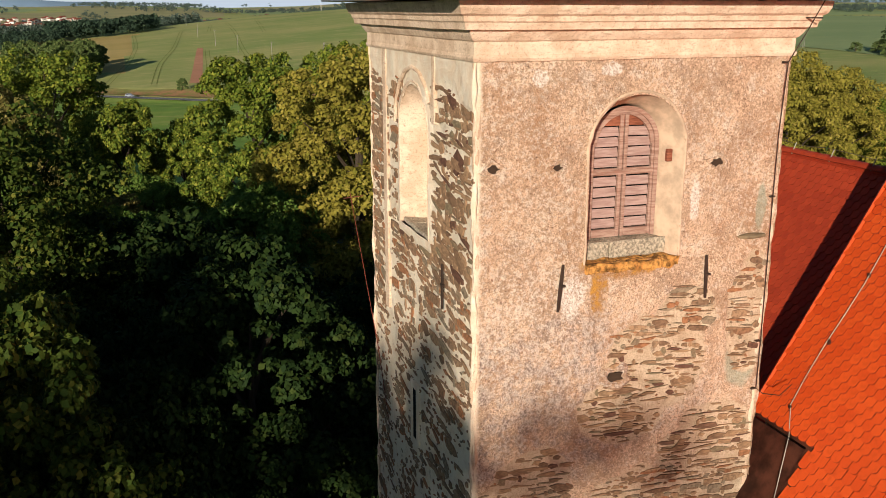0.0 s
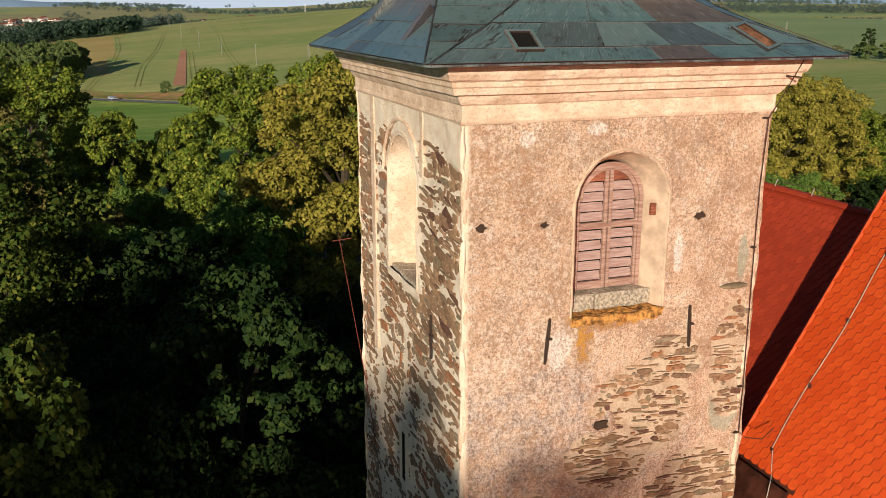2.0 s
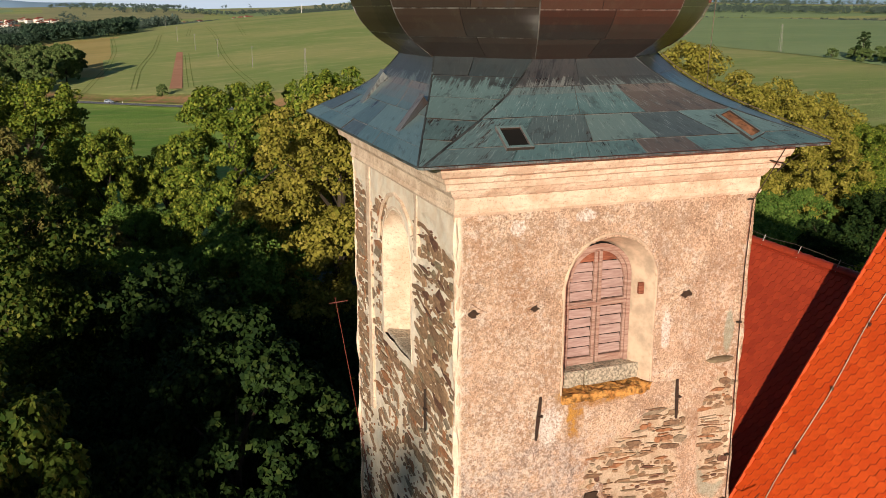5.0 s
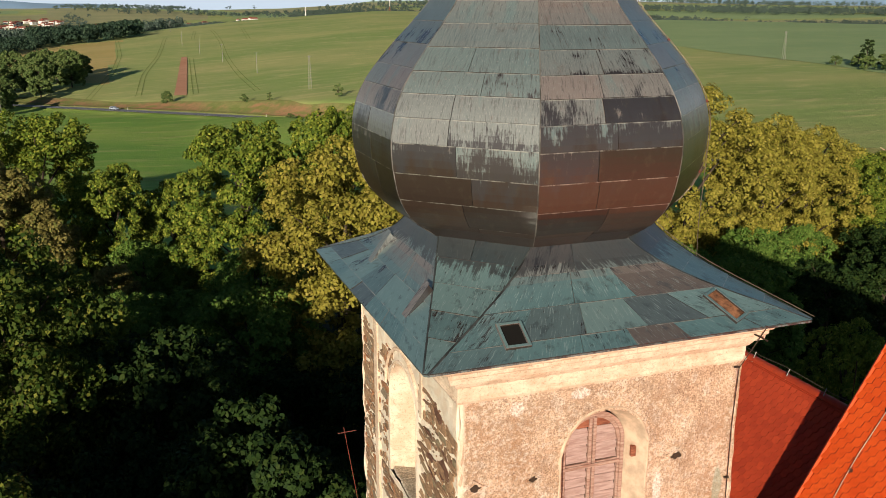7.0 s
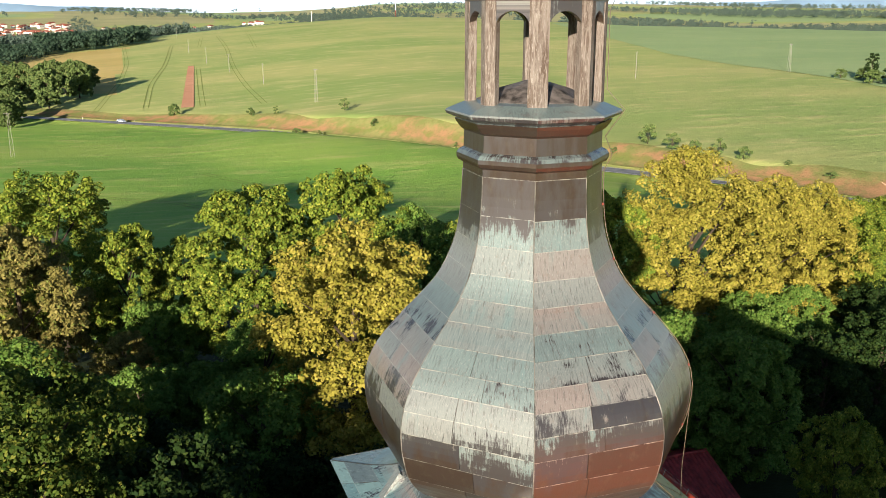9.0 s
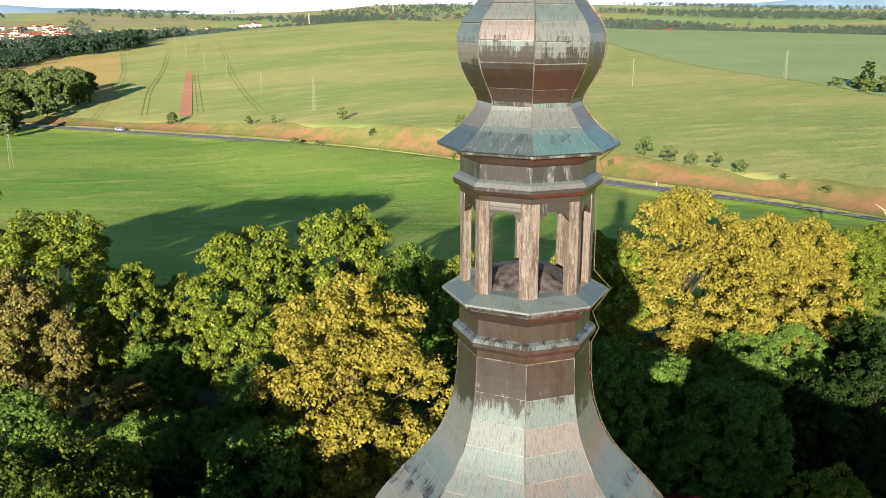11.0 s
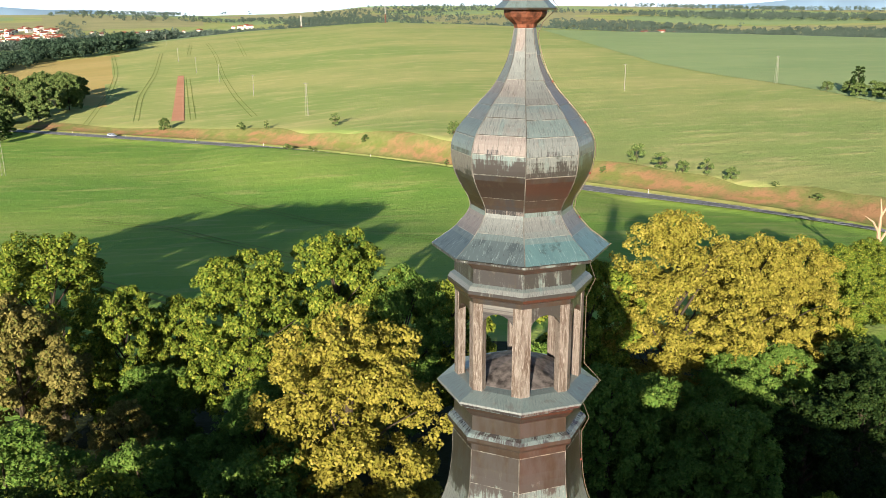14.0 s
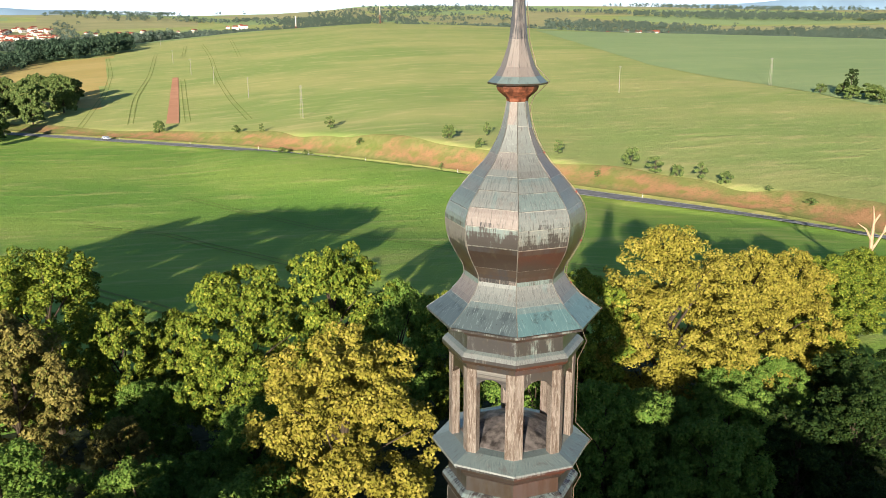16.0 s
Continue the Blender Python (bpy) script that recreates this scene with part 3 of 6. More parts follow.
def drape(name, outline_fn, n, m, mat, lift=0.15):
    """A strip laid on the ground: outline_fn(s, t) gives x, y for s, t from 0 to 1."""
    S, T_ = np.meshgrid(np.linspace(0, 1, n), np.linspace(0, 1, m), indexing="ij")
    X, Y = outline_fn(S, T_)
    Z = height(X, Y) + lift
    P = np.stack([X, Y, Z], -1).reshape(-1, 3)
    i, j = np.meshgrid(np.arange(n - 1), np.arange(m - 1), indexing="ij")
    F = np.stack([i * m + j, (i + 1) * m + j, (i + 1) * m + j + 1, i * m + j + 1], -1).reshape(-1, 4)
    ob = raw(name, P.tolist(), F.tolist(), mat, smooth=True)
    at = ob.data.attributes.new("across", "FLOAT", "POINT")
    at.data.foreach_set("value", T_.reshape(-1).astype(np.float32))
    return ob


def along_road(o0, o1):
    L = LINE_PTS[10:170]
    t = np.gradient(L[:, :2], axis=0)
    t /= np.linalg.norm(t, axis=1)[:, None]
    nrm = np.stack([-t[:, 1], t[:, 0]], -1)

    def fn(S, T_):
        k = S * (len(L) - 1)
        ks = np.arange(len(L))
        cx, cy = np.interp(k, ks, L[:, 0]), np.interp(k, ks, L[:, 1])
        nx, ny = np.interp(k, ks, nrm[:, 0]), np.interp(k, ks, nrm[:, 1])
        a = o0(S) if callable(o0) else o0
        b = o1(S) if callable(o1) else o1
        o = a + (b - a) * T_
        return cx + nx * o, cy + ny * o
    return fn


tagged(drape("road", along_road(-3.4, 3.4), 600, 3, ASPHALT, 0.3), "grey asphalt country road between crop fields", "road", kind="structure")
tagged(drape("road_edge_line", along_road(2.9, 3.2), 600, 2, LINE, 0.33), "white edge line painted on the country road", "road marking", kind="structure")
tagged(drape("road_edge_line", along_road(-3.2, -2.9), 600, 2, LINE, 0.33), "white edge line painted on the country road", "road marking", kind="structure")
tagged(drape("road_bank", along_road(5.5, lambda S: 14.5 + 1.5 * np.sin(S * 37) + 0.8 * np.sin(S * 83)), 600, 12, BANK, 0.65), "bank of dry reddish grass above the road", "bank", kind="structure")
tagged(drape("bare_soil_strip", lambda S, T_: (-115.0 + 6.5 * T_ - (48.5 + 2.0 * T_) * S, 405 - 2 * T_ + 195 * S), 60, 5, SOIL, 0.2), "long strip of bare reddish soil in the crop", "bare soil", kind="structure")
tagged(drape("far_crop_field", lambda S, T_: ((lambda yy, xb: (xb + T_ * (0.75 * yy + 60 - xb), yy))(330 + 580 * S, np.interp(330 + 580 * S, [325, 373, 413, 460, 529, 664, 760, 910], [172, 168, 161, 149, 137, 130, 124, 118]))), 140, 60, YOUNG, 0.2), "field of blue-green young crop beyond the slope", "field", kind="structure")


def sky_ring():
    """The bright hazy sky low over the horizon, and far hills painted in haze blue."""
    glow = Mat("horizon_sky", 1.0, 0.0, 0.0)
    glow.b.inputs["Emission Color"].default_value = (0.90, 0.95, 1.0, 1)
    glow.b.inputs["Emission Strength"].default_value = 0.62
    glow.done((0.0, 0.0, 0.0))
    n = 72
    V, F = [], []
    for k in range(n):
        a = 2 * math.pi * k / n
        V += [(4960 * math.cos(a), 4960 * math.sin(a), -120), (4960 * math.cos(a), 4960 * math.sin(a), 420)]
    for k in range(n):
        q = (k + 1) % n
        F.append((2 * k, 2 * q, 2 * q + 1, 2 * k + 1))
    tagged(raw("backdrop", V, F, glow.m), "pale hazy sky above the horizon", "sky", kind="structure")
    # haze is painted into the hills as a plain blue
    blue = plain("haze_blue_hills", (0.20, 0.30, 0.44), 1.0, 0.0, 0.12, 0.002)
    for a0, a1, top, ph in ((-46, -17, 92, 0.3), (9, 46, 112, 2.0)):
        V, F = [], []
        m = 60
        for i in range(m + 1):
            a = radians(a0 + (a1 - a0) * i / m)
            e = math.sin(math.pi * i / m) ** 0.5
            z = 20 + (top - 20) * e * (0.86 + 0.1 * math.sin(i * 0.23 + ph) + 0.05 * math.sin(i * 0.61))
            V += [(4900 * math.sin(a), 4900 * math.cos(a), -100), (4900 * math.sin(a), 4900 * math.cos(a), z), (4940 * math.sin(a), 4940 * math.cos(a), z - 30)]
        for i in range(m):
            F += [(3 * i, 3 * i + 3, 3 * i + 4, 3 * i + 1), (3 * i + 1, 3 * i + 4, 3 * i + 5, 3 * i + 2)]
        tagged(raw("backdrop_hills", V, F, blue, smooth=True), "far wooded hills tinted blue for distance haze", "hills", kind="structure")


sky_ring()


# ---- the church tower ----
TURN_T = 19.0
TOWER_M = pose(1.87, 15.0, 0, 0, 0, TURN_T)
HU, HV = 2.49, 2.75                    # half width and half depth of the walls
tower = thing("church_tower", TOWER_M, "old plastered stone church tower with copper onion dome", "tower")
ARCH_W, ARCH_D, SILL, SPRING = 0.76, 0.50, 16.72, 18.1
IN_W, FOOT = 0.54, 16.46              # half width of the shutters, foot of the opening


def arch_sd(s, z):
    """Distance to the edge of the arched opening, minus inside."""
    s, z = np.asarray(s, float), np.asarray(z, float)
    up = np.hypot(s, np.maximum(z - SPRING, 0)) - ARCH_W
    lo = FOOT - z
    return np.maximum(up, lo)


def bare_front(s, z):
    """Where the front wall has lost its coat."""
    w = 0.22 * wave(s, z, 0.23, 1) + 0.14 * wave(s, z, 0.09, 2)
    def e(cs, cz, rs, rz):
        return 1 - np.hypot((s - cs) / rs, (z - cz) / rz)
    f = np.maximum.reduce([e(0.55, 14.75, 0.95, 0.85), e(0.0, 14.05, 0.85, 0.55), e(1.0, 15.55, 0.55, 0.45), e(2.15, 15.4, 0.42, 1.0), e(1.7, 13.0, 1.1, 1.0), 
                           e(-1.55, 12.9, 0.75, 0.75), e(0.3, 12.3, 0.9, 0.8), e(-1.6, 11.3, 1.2, 0.8), e(1.2, 10.8, 1.5, 1.0)])
    return np.clip(0.5 + 1.6 * (f + 0.35 * w - 0.05), 0, 1)


def bare_left(s, z):
    w = 0.5 * wave(s, z, 0.45, 4) + 0.35 * wave(s, z, 0.17, 5)
    top = 1 - smooth(18.75, 19.1, z + 0.2 * np.sin(s * 3.1))
    ring = smooth(0.1, 0.22, arch_sd(s, z))
    return np.clip((0.86 + 0.3 * w) * top * ring, 0, 1)


def wall(name, half, depth, bare, opening, face):
    """One tower wall as a fine relief; face turns it to its side."""
    c = 0.055
    ns, z0, z1 = int(2 * half / c), 8.0, 19.4
    S, Z = np.meshgrid(np.linspace(-half, half, ns + 1), np.linspace(z0, z1, int((z1 - z0) / c) + 1))
    b = bare(S, Z)
    if opening:
        for _ in range(2):
            d = arch_sd(S, Z)
            gs, gz = (arch_sd(S + 1e-3, Z) - d) / 1e-3, (arch_sd(S, Z + 1e-3) - d) / 1e-3
            m = np.abs(d) < 0.62 * c
            S, Z = np.where(m, S - d * gs, S), np.where(m, Z - d * gz, Z)
    edge = smooth(0, 0.12, half - np.abs(S))
    rough = 0.010 * wave(S, Z, 0.31, 1) + 0.006 * wave(S, Z, 0.11, 2) + 0.004 * wave(S, Z, 0.045, 3)
    out = depth - 0.028 * smooth(0.42, 0.58, b) + rough - 0.03 * (1 - edge) * (0.6 + 0.5 * wave(S, Z, 0.16, 6))
    chip = (1 - edge) * 0.02 * wave(S, Z, 0.2, 8)
    V = np.stack([S * (1 - chip / half), -out, Z], -1).reshape(-1, 3)
    nr, nc = S.shape
    i, j = np.meshgrid(np.arange(nr - 1), np.arange(nc - 1), indexing="ij")
    F = np.stack([i * nc + j, i * nc + j + 1, (i + 1) * nc + j + 1, (i + 1) * nc + j], -1).reshape(-1, 4)
    if opening:
        cen = V[F].mean(1)
        F = F[arch_sd(cen[:, 0], cen[:, 2]) > 0]
    k = len(V)
    V = np.concatenate([V, [(-half, -depth, 0), (half, -depth, 0), (-half, -depth, z0), (half, -depth, z0)]])
    faces = F.tolist() + [[k, k + 1, k + 3, k + 2]]
    rot = Matrix.Rotation(radians(face), 4, "Z")
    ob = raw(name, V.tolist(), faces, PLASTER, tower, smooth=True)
    ob.matrix_local = Matrix.Identity(4)
    ob.data.transform(rot)
    at = ob.data.attributes.new("bare", "FLOAT", "POINT")
    at.data.foreach_set("value", np.concatenate([b.reshape(-1), np.zeros(4)]).astype(np.float32))
    return ob, rot


def plain_wall(s, z):
    return np.zeros(np.shape(s))


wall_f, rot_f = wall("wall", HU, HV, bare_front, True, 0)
wall_f["label"] = "sunlit front wall with flaking plaster and bare rubble"
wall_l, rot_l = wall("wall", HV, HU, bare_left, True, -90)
wall_l["label"] = "rubble stone wall with most plaster lost"
wall_b, rot_b = wall("wall", HU, HV, plain_wall, False, 180)
wall_r, rot_r = wall("wall", HV, HU, plain_wall, False, 90)


def arch_path(w, foot):
    """Half outline, sill to sill, of a round-headed opening of half width w."""
    path = [(-w, foot + (SPRING - foot) * k / 6) for k in range(6)]
    path += [(-w * math.cos(a), SPRING + w * math.sin(a) * 1.03) for a in np.linspace(0, math.pi, 25)]
    return path + [(w, foot + (SPRING - foot) * k / 6) for k in range(5, -1, -1)]


def reveal(rot, depth):
    """The splayed plaster lining of the arched opening with its raised rim, stone sill and broken ledge."""
    rows = []
    for w, out in ((ARCH_W + 0.045, -0.03), (ARCH_W + 0.04, 0.012), (ARCH_W + 0.022, 0.016), (ARCH_W + 0.006, 0.011), (ARCH_W, 0.0), (ARCH_W - 0.045, -0.10), (ARCH_W - 0.05, -0.11), (ARCH_W - 0.10, -0.22), (IN_W + 0.06, -0.34), (IN_W + 0.03, -0.42), (IN_W + 0.015, -ARCH_D - 0.1)):
        rows.append([(s + 0.008 * math.sin(n * 2.7 + w * 40) + 0.006 * math.sin(n * 0.9 + out * 31), -(depth + out), z) for n, (s, z) in enumerate(arch_path(w, FOOT))])
    n = len(rows[0])
    V = [v for r in rows for v in r]
    F = [(i * n + j, i * n + j + 1, (i + 1) * n + j + 1, (i + 1) * n + j) for i in range(len(rows) - 1) for j in range(n - 1)]
    ob = raw("window_reveal", V, F, EDGEWASH if depth == HV else TRIM, tower, smooth=True)
    ob.data.transform(rot)
    bm = bmesh.new()
    for x0, x1, y1 in ((-0.66, -0.27, 0.20), (-0.26, 0.68, 0.185)) if depth == HV else ((-0.75, -0.2, 0.03), (-0.19, 0.75, 0.01)):
        box_bm(x0, x1, -depth + y1, -depth + ARCH_D + 0.1, FOOT, SILL - 0.004 if depth == HV else FOOT + 0.07, 0.02, bm)
    bmesh.ops.subdivide_edges(bm, edges=bm.edges[:], cuts=3, use_grid_fill=True)
    for v in bm.verts:
        v.co.y += 0.012 * float(wave(v.co.x, v.co.z, 0.07, 2))
        v.co.z += 0.010 * float(wave(v.co.x, v.co.y, 0.09, 5))
    bm.transform(rot)
    part("window_sill", bm, MOSSY, tower, "mossy cracked stone sill")
    if depth != HV:
        return
    bm = bmesh.new()
    for k, (x0, x1, top) in enumerate(((-0.77, -0.34, 0.0), (-0.33, 0.08, -0.02), (0.09, 0.44, -0.035), (0.45, 0.76, -0.01))):
        bmesh.ops.create_cube(bm, size=1.0, matrix=Matrix.Translation(((x0 + x1) / 2, -depth + 0.08, FOOT - 0.055 + top / 2)) @ Matrix.Diagonal((x1 - x0, 0.32, 0.13, 1)))
    bmesh.ops.subdivide_edges(bm, edges=bm.edges[:], cuts=4, use_grid_fill=True)
    for v in bm.verts:
        v.co.y += 0.030 * float(wave(v.co.x, v.co.z + v.co.y, 0.08, 4))
        v.co.z += 0.022 * float(wave(v.co.x, v.co.y, 0.07, 7)) - 0.03 * max(0.0, -depth + 0.0 - v.co.y)
    bm.transform(rot)
    part("ledge_stone", bm, OCHRE, tower, "broken ledge stone stained ochre under the sill")


def shutters(rot, depth):
    """A pair of louvred leaves with an arched head, set deep in the opening."""
    y = -(depth - ARCH_D + 0.06)
    leaf_w = IN_W - 0.01
    for side in (-1, 1):
        leaf = None
        bm = bmesh.new()
        a0, a1 = (-leaf_w, -0.012) if side < 0 else (0.012, leaf_w)
        st = 0.055
        for x0, x1 in ((a0, a0 + st), (a1 - st, a1)):
            outer = abs(x0 + x1) > leaf_w
            box_bm(x0, x1, y - 0.045, y + 0.025, SILL + 0.01, SPRING if outer else SPRING + leaf_w - 0.05, 0.008, bm)
        for z0, z1 in ((SILL + 0.01, SILL + 0.13), (17.66, 17.76)):
            box_bm(a0 + st + 0.002, a1 - st - 0.002, y - 0.042, y + 0.023, z0, z1, 0.006, bm)
        arc = np.linspace(0, math.pi / 2, 11)
        for w0, w1 in zip(arc[:-1], arc[1:]):
            ring = [(side * math.cos(w) * r, SPRING + math.sin(w) * r) for w, r in ((w0, leaf_w), (w1, leaf_w), (w1, leaf_w - 0.085), (w0, leaf_w - 0.085))]
            f = [bm.verts.new((s, y - 0.045, z)) for s, z in ring]
            g = [bm.verts.new((s, y + 0.025, z)) for s, z in ring]
            bm.faces.new(f), bm.faces.new(g[::-1])
            for q in range(4):
                bm.faces.new((f[q], g[q], g[(q + 1) % 4], f[(q + 1) % 4]))
        bmesh.ops.recalc_face_normals(bm, faces=bm.faces)
        bm.transform(rot)
        leaf = part("shutter", bm, FRAMEWOOD, tower, "weathered purple-grey louvred wooden shutter")
        zs = [SILL + 0.14 + 0.157 * k for k in range(5)] + [17.77 + 0.15 * k for k in range(4)]
        for q, z in enumerate(zs):
            b0, b1 = a0 + st, a1 - st
            if z + 0.1 > SPRING:
                lim = math.sqrt(max(0.0, (leaf_w - 0.06) ** 2 - (z + 0.06 - SPRING) ** 2))
                if side < 0:
                    b0 = max(b0, -lim)
                else:
                    b1 = min(b1, lim)
                if b1 - b0 < 0.08:
                    continue
            sb = box_bm(-0.5 * (b1 - b0) + 0.014, 0.5 * (b1 - b0) - 0.014, -0.009, 0.009, -0.067, 0.067, 0.003)
            sag = random.uniform(-2.0, 2.0)
            sb.transform(rot @ Matrix.Translation((0.5 * (b0 + b1), y + 0.0, z + 0.075)) @ Matrix.Rotation(radians(-17 + sag), 4, "X") @ Matrix.Rotation(radians(sag * 0.5), 4, "Y"))
            part("slat", sb, SHUTTER, leaf)
    bm = bmesh.new()
    top = [(leaf_w * 0.62 * math.cos(a), SPRING + 0.28 + (leaf_w - 0.30) * math.sin(a)) for a in np.linspace(0, math.pi, 9)]
    f = [bm.verts.new((s, y - 0.012, z)) for s, z in top]
    g = [bm.verts.new((s, y + 0.02, z)) for s, z in top]
    bm.faces.new(f)
    for q in range(len(top)):
        bm.faces.new((f[q], g[q], g[(q + 1) % len(top)], f[(q + 1) % len(top)]))
    bmesh.ops.recalc_face_normals(bm, faces=bm.faces)
    bm.transform(rot)
    part("head_board", bm, REDWOOD, tower)
    bm = box_bm(-leaf_w, leaf_w, y - 0.066, y - 0.047, 17.675, 17.735, 0.006)
    bm.transform(rot)
    part("transom", bm, FRAMEWOOD, tower)
    bm = bmesh.new()
    ring = [(IN_W + 0.03, SILL)] + [((IN_W + 0.03) * math.cos(a), SPRING + (IN_W + 0.03) * math.sin(a)) for a in np.linspace(0, math.pi, 21)] + [(-IN_W - 0.03, SILL)]
    inn = [(leaf_w - 0.025, SILL)] + [((leaf_w - 0.025) * math.cos(a), SPRING + (leaf_w - 0.025) * math.sin(a)) for a in np.linspace(0, math.pi, 21)] + [(-leaf_w + 0.025, SILL)]
    rows = [[bm.verts.new((s, q, z)) for s, z in pp] for pp, q in ((ring, y - 0.075), (inn, y - 0.075), (inn, y + 0.03))]
    for ra, rb in zip(rows[:-1], rows[1:]):
        for q in range(len(ra) - 1):
            bm.faces.new((ra[q], ra[q + 1], rb[q + 1], rb[q]))
    bmesh.ops.recalc_face_normals(bm, faces=bm.faces)
    bm.transform(rot)
    part("outer_frame", bm, FRAMEWOOD, tower, "faded red-brown arched wooden frame")
    bm = box_bm(-IN_W, IN_W, y + 0.06, y + 0.10, SILL - 0.1, SPRING + IN_W)
    bm.transform(rot)
    part("back_board", bm, DARK, tower)


for rot, dep in ((rot_f, HV), (rot_l, HU)):
    reveal(rot, dep)
shutters(rot_f, HV)
# the side opening is walled up with smooth plaster
bm = box_bm(-IN_W - 0.03, IN_W + 0.03, -HU + ARCH_D - 0.06, -HU + ARCH_D + 0.06, FOOT, SPRING + IN_W + 0.05)
bm.transform(rot_l)
part("blind_panel", bm, JAMB, tower, "smooth plaster closing the blind arch")
bm = box_bm(-0.012, 0.075, -HV + 0.16, -HV + 0.22, -0.09, 0.09, 0.006)
bm.transform(rot_f @ Matrix.Translation((0.60, 0, 17.95)))
part("hinge_block", bm, REDWOOD, tower, "small dark wooden block in the jamb")


def ring_profile(name, prof, mat, label=""):
    """A moulding that runs round the four walls; prof: (proud of wall, height)."""
    V, F = [], []
    for o, z in prof:
        for sx, sy in ((-1, -1), (1, -1), (1, 1), (-1, 1)):
            V.append((sx * (HU + o), sy * (HV + o), z))
    n = len(prof)
    for i in range(n - 1):
        for k in range(4):
            F.append((i * 4 + k, i * 4 + (k + 1) % 4, (i + 1) * 4 + (k + 1) % 4, (i + 1) * 4 + k))
    bm = bmesh.new()
    vs = [bm.verts.new(v) for v in V]
    for f in F:
        bm.faces.new([vs[q] for q in f])
    long = [e for e in bm.edges if abs(e.verts[0].co.z - e.verts[1].co.z) < 1e-6]
    bmesh.ops.subdivide_edges(bm, edges=long, cuts=40, use_grid_fill=True)
    for v in bm.verts:
        x, y, z = v.co
        w = 0.004 * float(wave(x * 1.0 + y * 0.7, z * 3 + y, 0.07, 3)) + 0.003 * float(wave(x + y, z, 0.8, 5))
        v.co.z += w
        if abs(abs(x) - HU) < 0.5 and abs(y) < HV:
            v.co.x += math.copysign(w, x)
        if abs(abs(y) - HV) < 0.5:
            v.co.y += math.copysign(w * 1.4, y)
    return part(name, bm, mat, tower, label)


# remains of the plaster mouldings on the side wall: a hood round the blind arch and two flat strips
hood = [(-1.02 * math.cos(a), -HU - 0.004, SPRING + 1.02 * math.sin(a)) for a in np.linspace(0.05, 2.6, 20)]
ob = tube("hood_mould", [(x + 0.012 * math.sin(n * 1.9), y, z + 0.012 * math.cos(n * 2.3)) for n, (x, y, z) in enumerate(hood)], 0.034, TRIM, tower, "worn plaster hood mould round the blind arch", 8)
ob.data.transform(rot_l)
for s0, s1, zb in ((-1.78, -1.56, 14.6), (0.98, 1.12, 18.35)):
    bm = box_bm(s0, s1, -HU - 0.018, -HU + 0.05, zb, 19.38, 0.008)
    bmesh.ops.subdivide_edges(bm, edges=[e for e in bm.edges if abs(e.verts[0].co.z - e.verts[1].co.z) > 0.5], cuts=24)
    for v in bm.verts:
        v.co.x += 0.025 * float(wave(v.co.z, v.co.x * 3, 0.17, 4))
    bm.transform(rot_l)
    part("plaster_strip", bm, TRIM, tower, "raised strip of old plaster on the rubble")


for sx, sy in ((-1, -1), (1, -1), (1, 1), (-1, 1)):
    tube("corner_edge", [(sx * (HU - 0.070 + 0.016 * math.sin(z * 5.3 + sx) + 0.010 * math.sin(z * 13.7)), sy * (HV - 0.068 + 0.014 * math.cos(z * 4.1) + 0.010 * math.sin(z * 17.1)), z) for z in np.arange(8.0, 19.4, 0.09)], 0.060, TRIM, tower, sides=10)


ring_profile("cornice", [(-0.05, 19.34), (0.028, 19.35), (0.045, 19.39), (0.03, 19.43), (0.02, 19.44), (0.022, 19.60), (0.05, 19.62), (0.09, 19.68), (0.12, 19.745), (0.21, 19.755), (0.225, 19.84), (0.25, 19.86), (0.255, 19.92),
                         (0.30, 19.95), (0.33, 20.02), (0.345, 20.09), (0.345, 20.12), (0.0, 20.14)], TRIM, "profiled limewashed plaster cornice with chipped edges")


# ---- copper roofs and dome ----
C22, S22 = math.cos(radians(22.5)), math.sin(radians(22.5))
AXIS = Vector((-0.18, -0.03, 0))
EAVE_U, EAVE_V = 3.23, 3.42


def octo(R, z, k):
    """Corner k of a ring; corners 0 and 1 lie either side of the front."""
    a = radians(-112.5 + 45 * k)
    return Vector((R * math.cos(a), R * math.sin(a), z)) + AXIS


def strip_mesh(rows, thick=0.012):
    """A bent sheet from rows of (left, right) points, with turned-in edges, and its texture map in metres."""
    V, F, UV = [], [], []
    arc = 0.0
    n = len(rows)
    cen = sum((a + b for a, b in rows), Vector()) / (2 * n)
    nrm = (rows[0][1] - rows[0][0]).cross(rows[-1][0] - rows[0][0])
    if nrm.length < 1e-9:
        nrm = (rows[-1][1] - rows[-1][0]).cross(rows[-1][0] - rows[0][0])
    nrm.normalize()
    if nrm.dot(Vector((cen.x - AXIS.x, cen.y - AXIS.y, 0.0)).normalized() + Vector((0, 0, 0.3))) < 0:
        nrm = -nrm
    for i, (a, b) in enumerate(rows):
        if i:
            arc += ((a + b) / 2 - (rows[i - 1][0] + rows[i - 1][1]) / 2).length
        w = (b - a).length
        V += [a, b]
        UV += [(-w / 2, arc), (w / 2, arc)]
    for i, (a, b) in enumerate(rows):
        V += [a - nrm * thick, b - nrm * thick]
        UV += [UV[2 * i], UV[2 * i + 1]]
    m = 2 * n
    for i in range(n - 1):
        F.append((2 * i, 2 * i + 1, 2 * i + 3, 2 * i + 2))
        F.append((2 * i, 2 * i + 2, m + 2 * i + 2, m + 2 * i))
        F.append((2 * i + 1, m + 2 * i + 1, m + 2 * i + 3, 2 * i + 3))
    F.append((0, m, m + 1, 1))
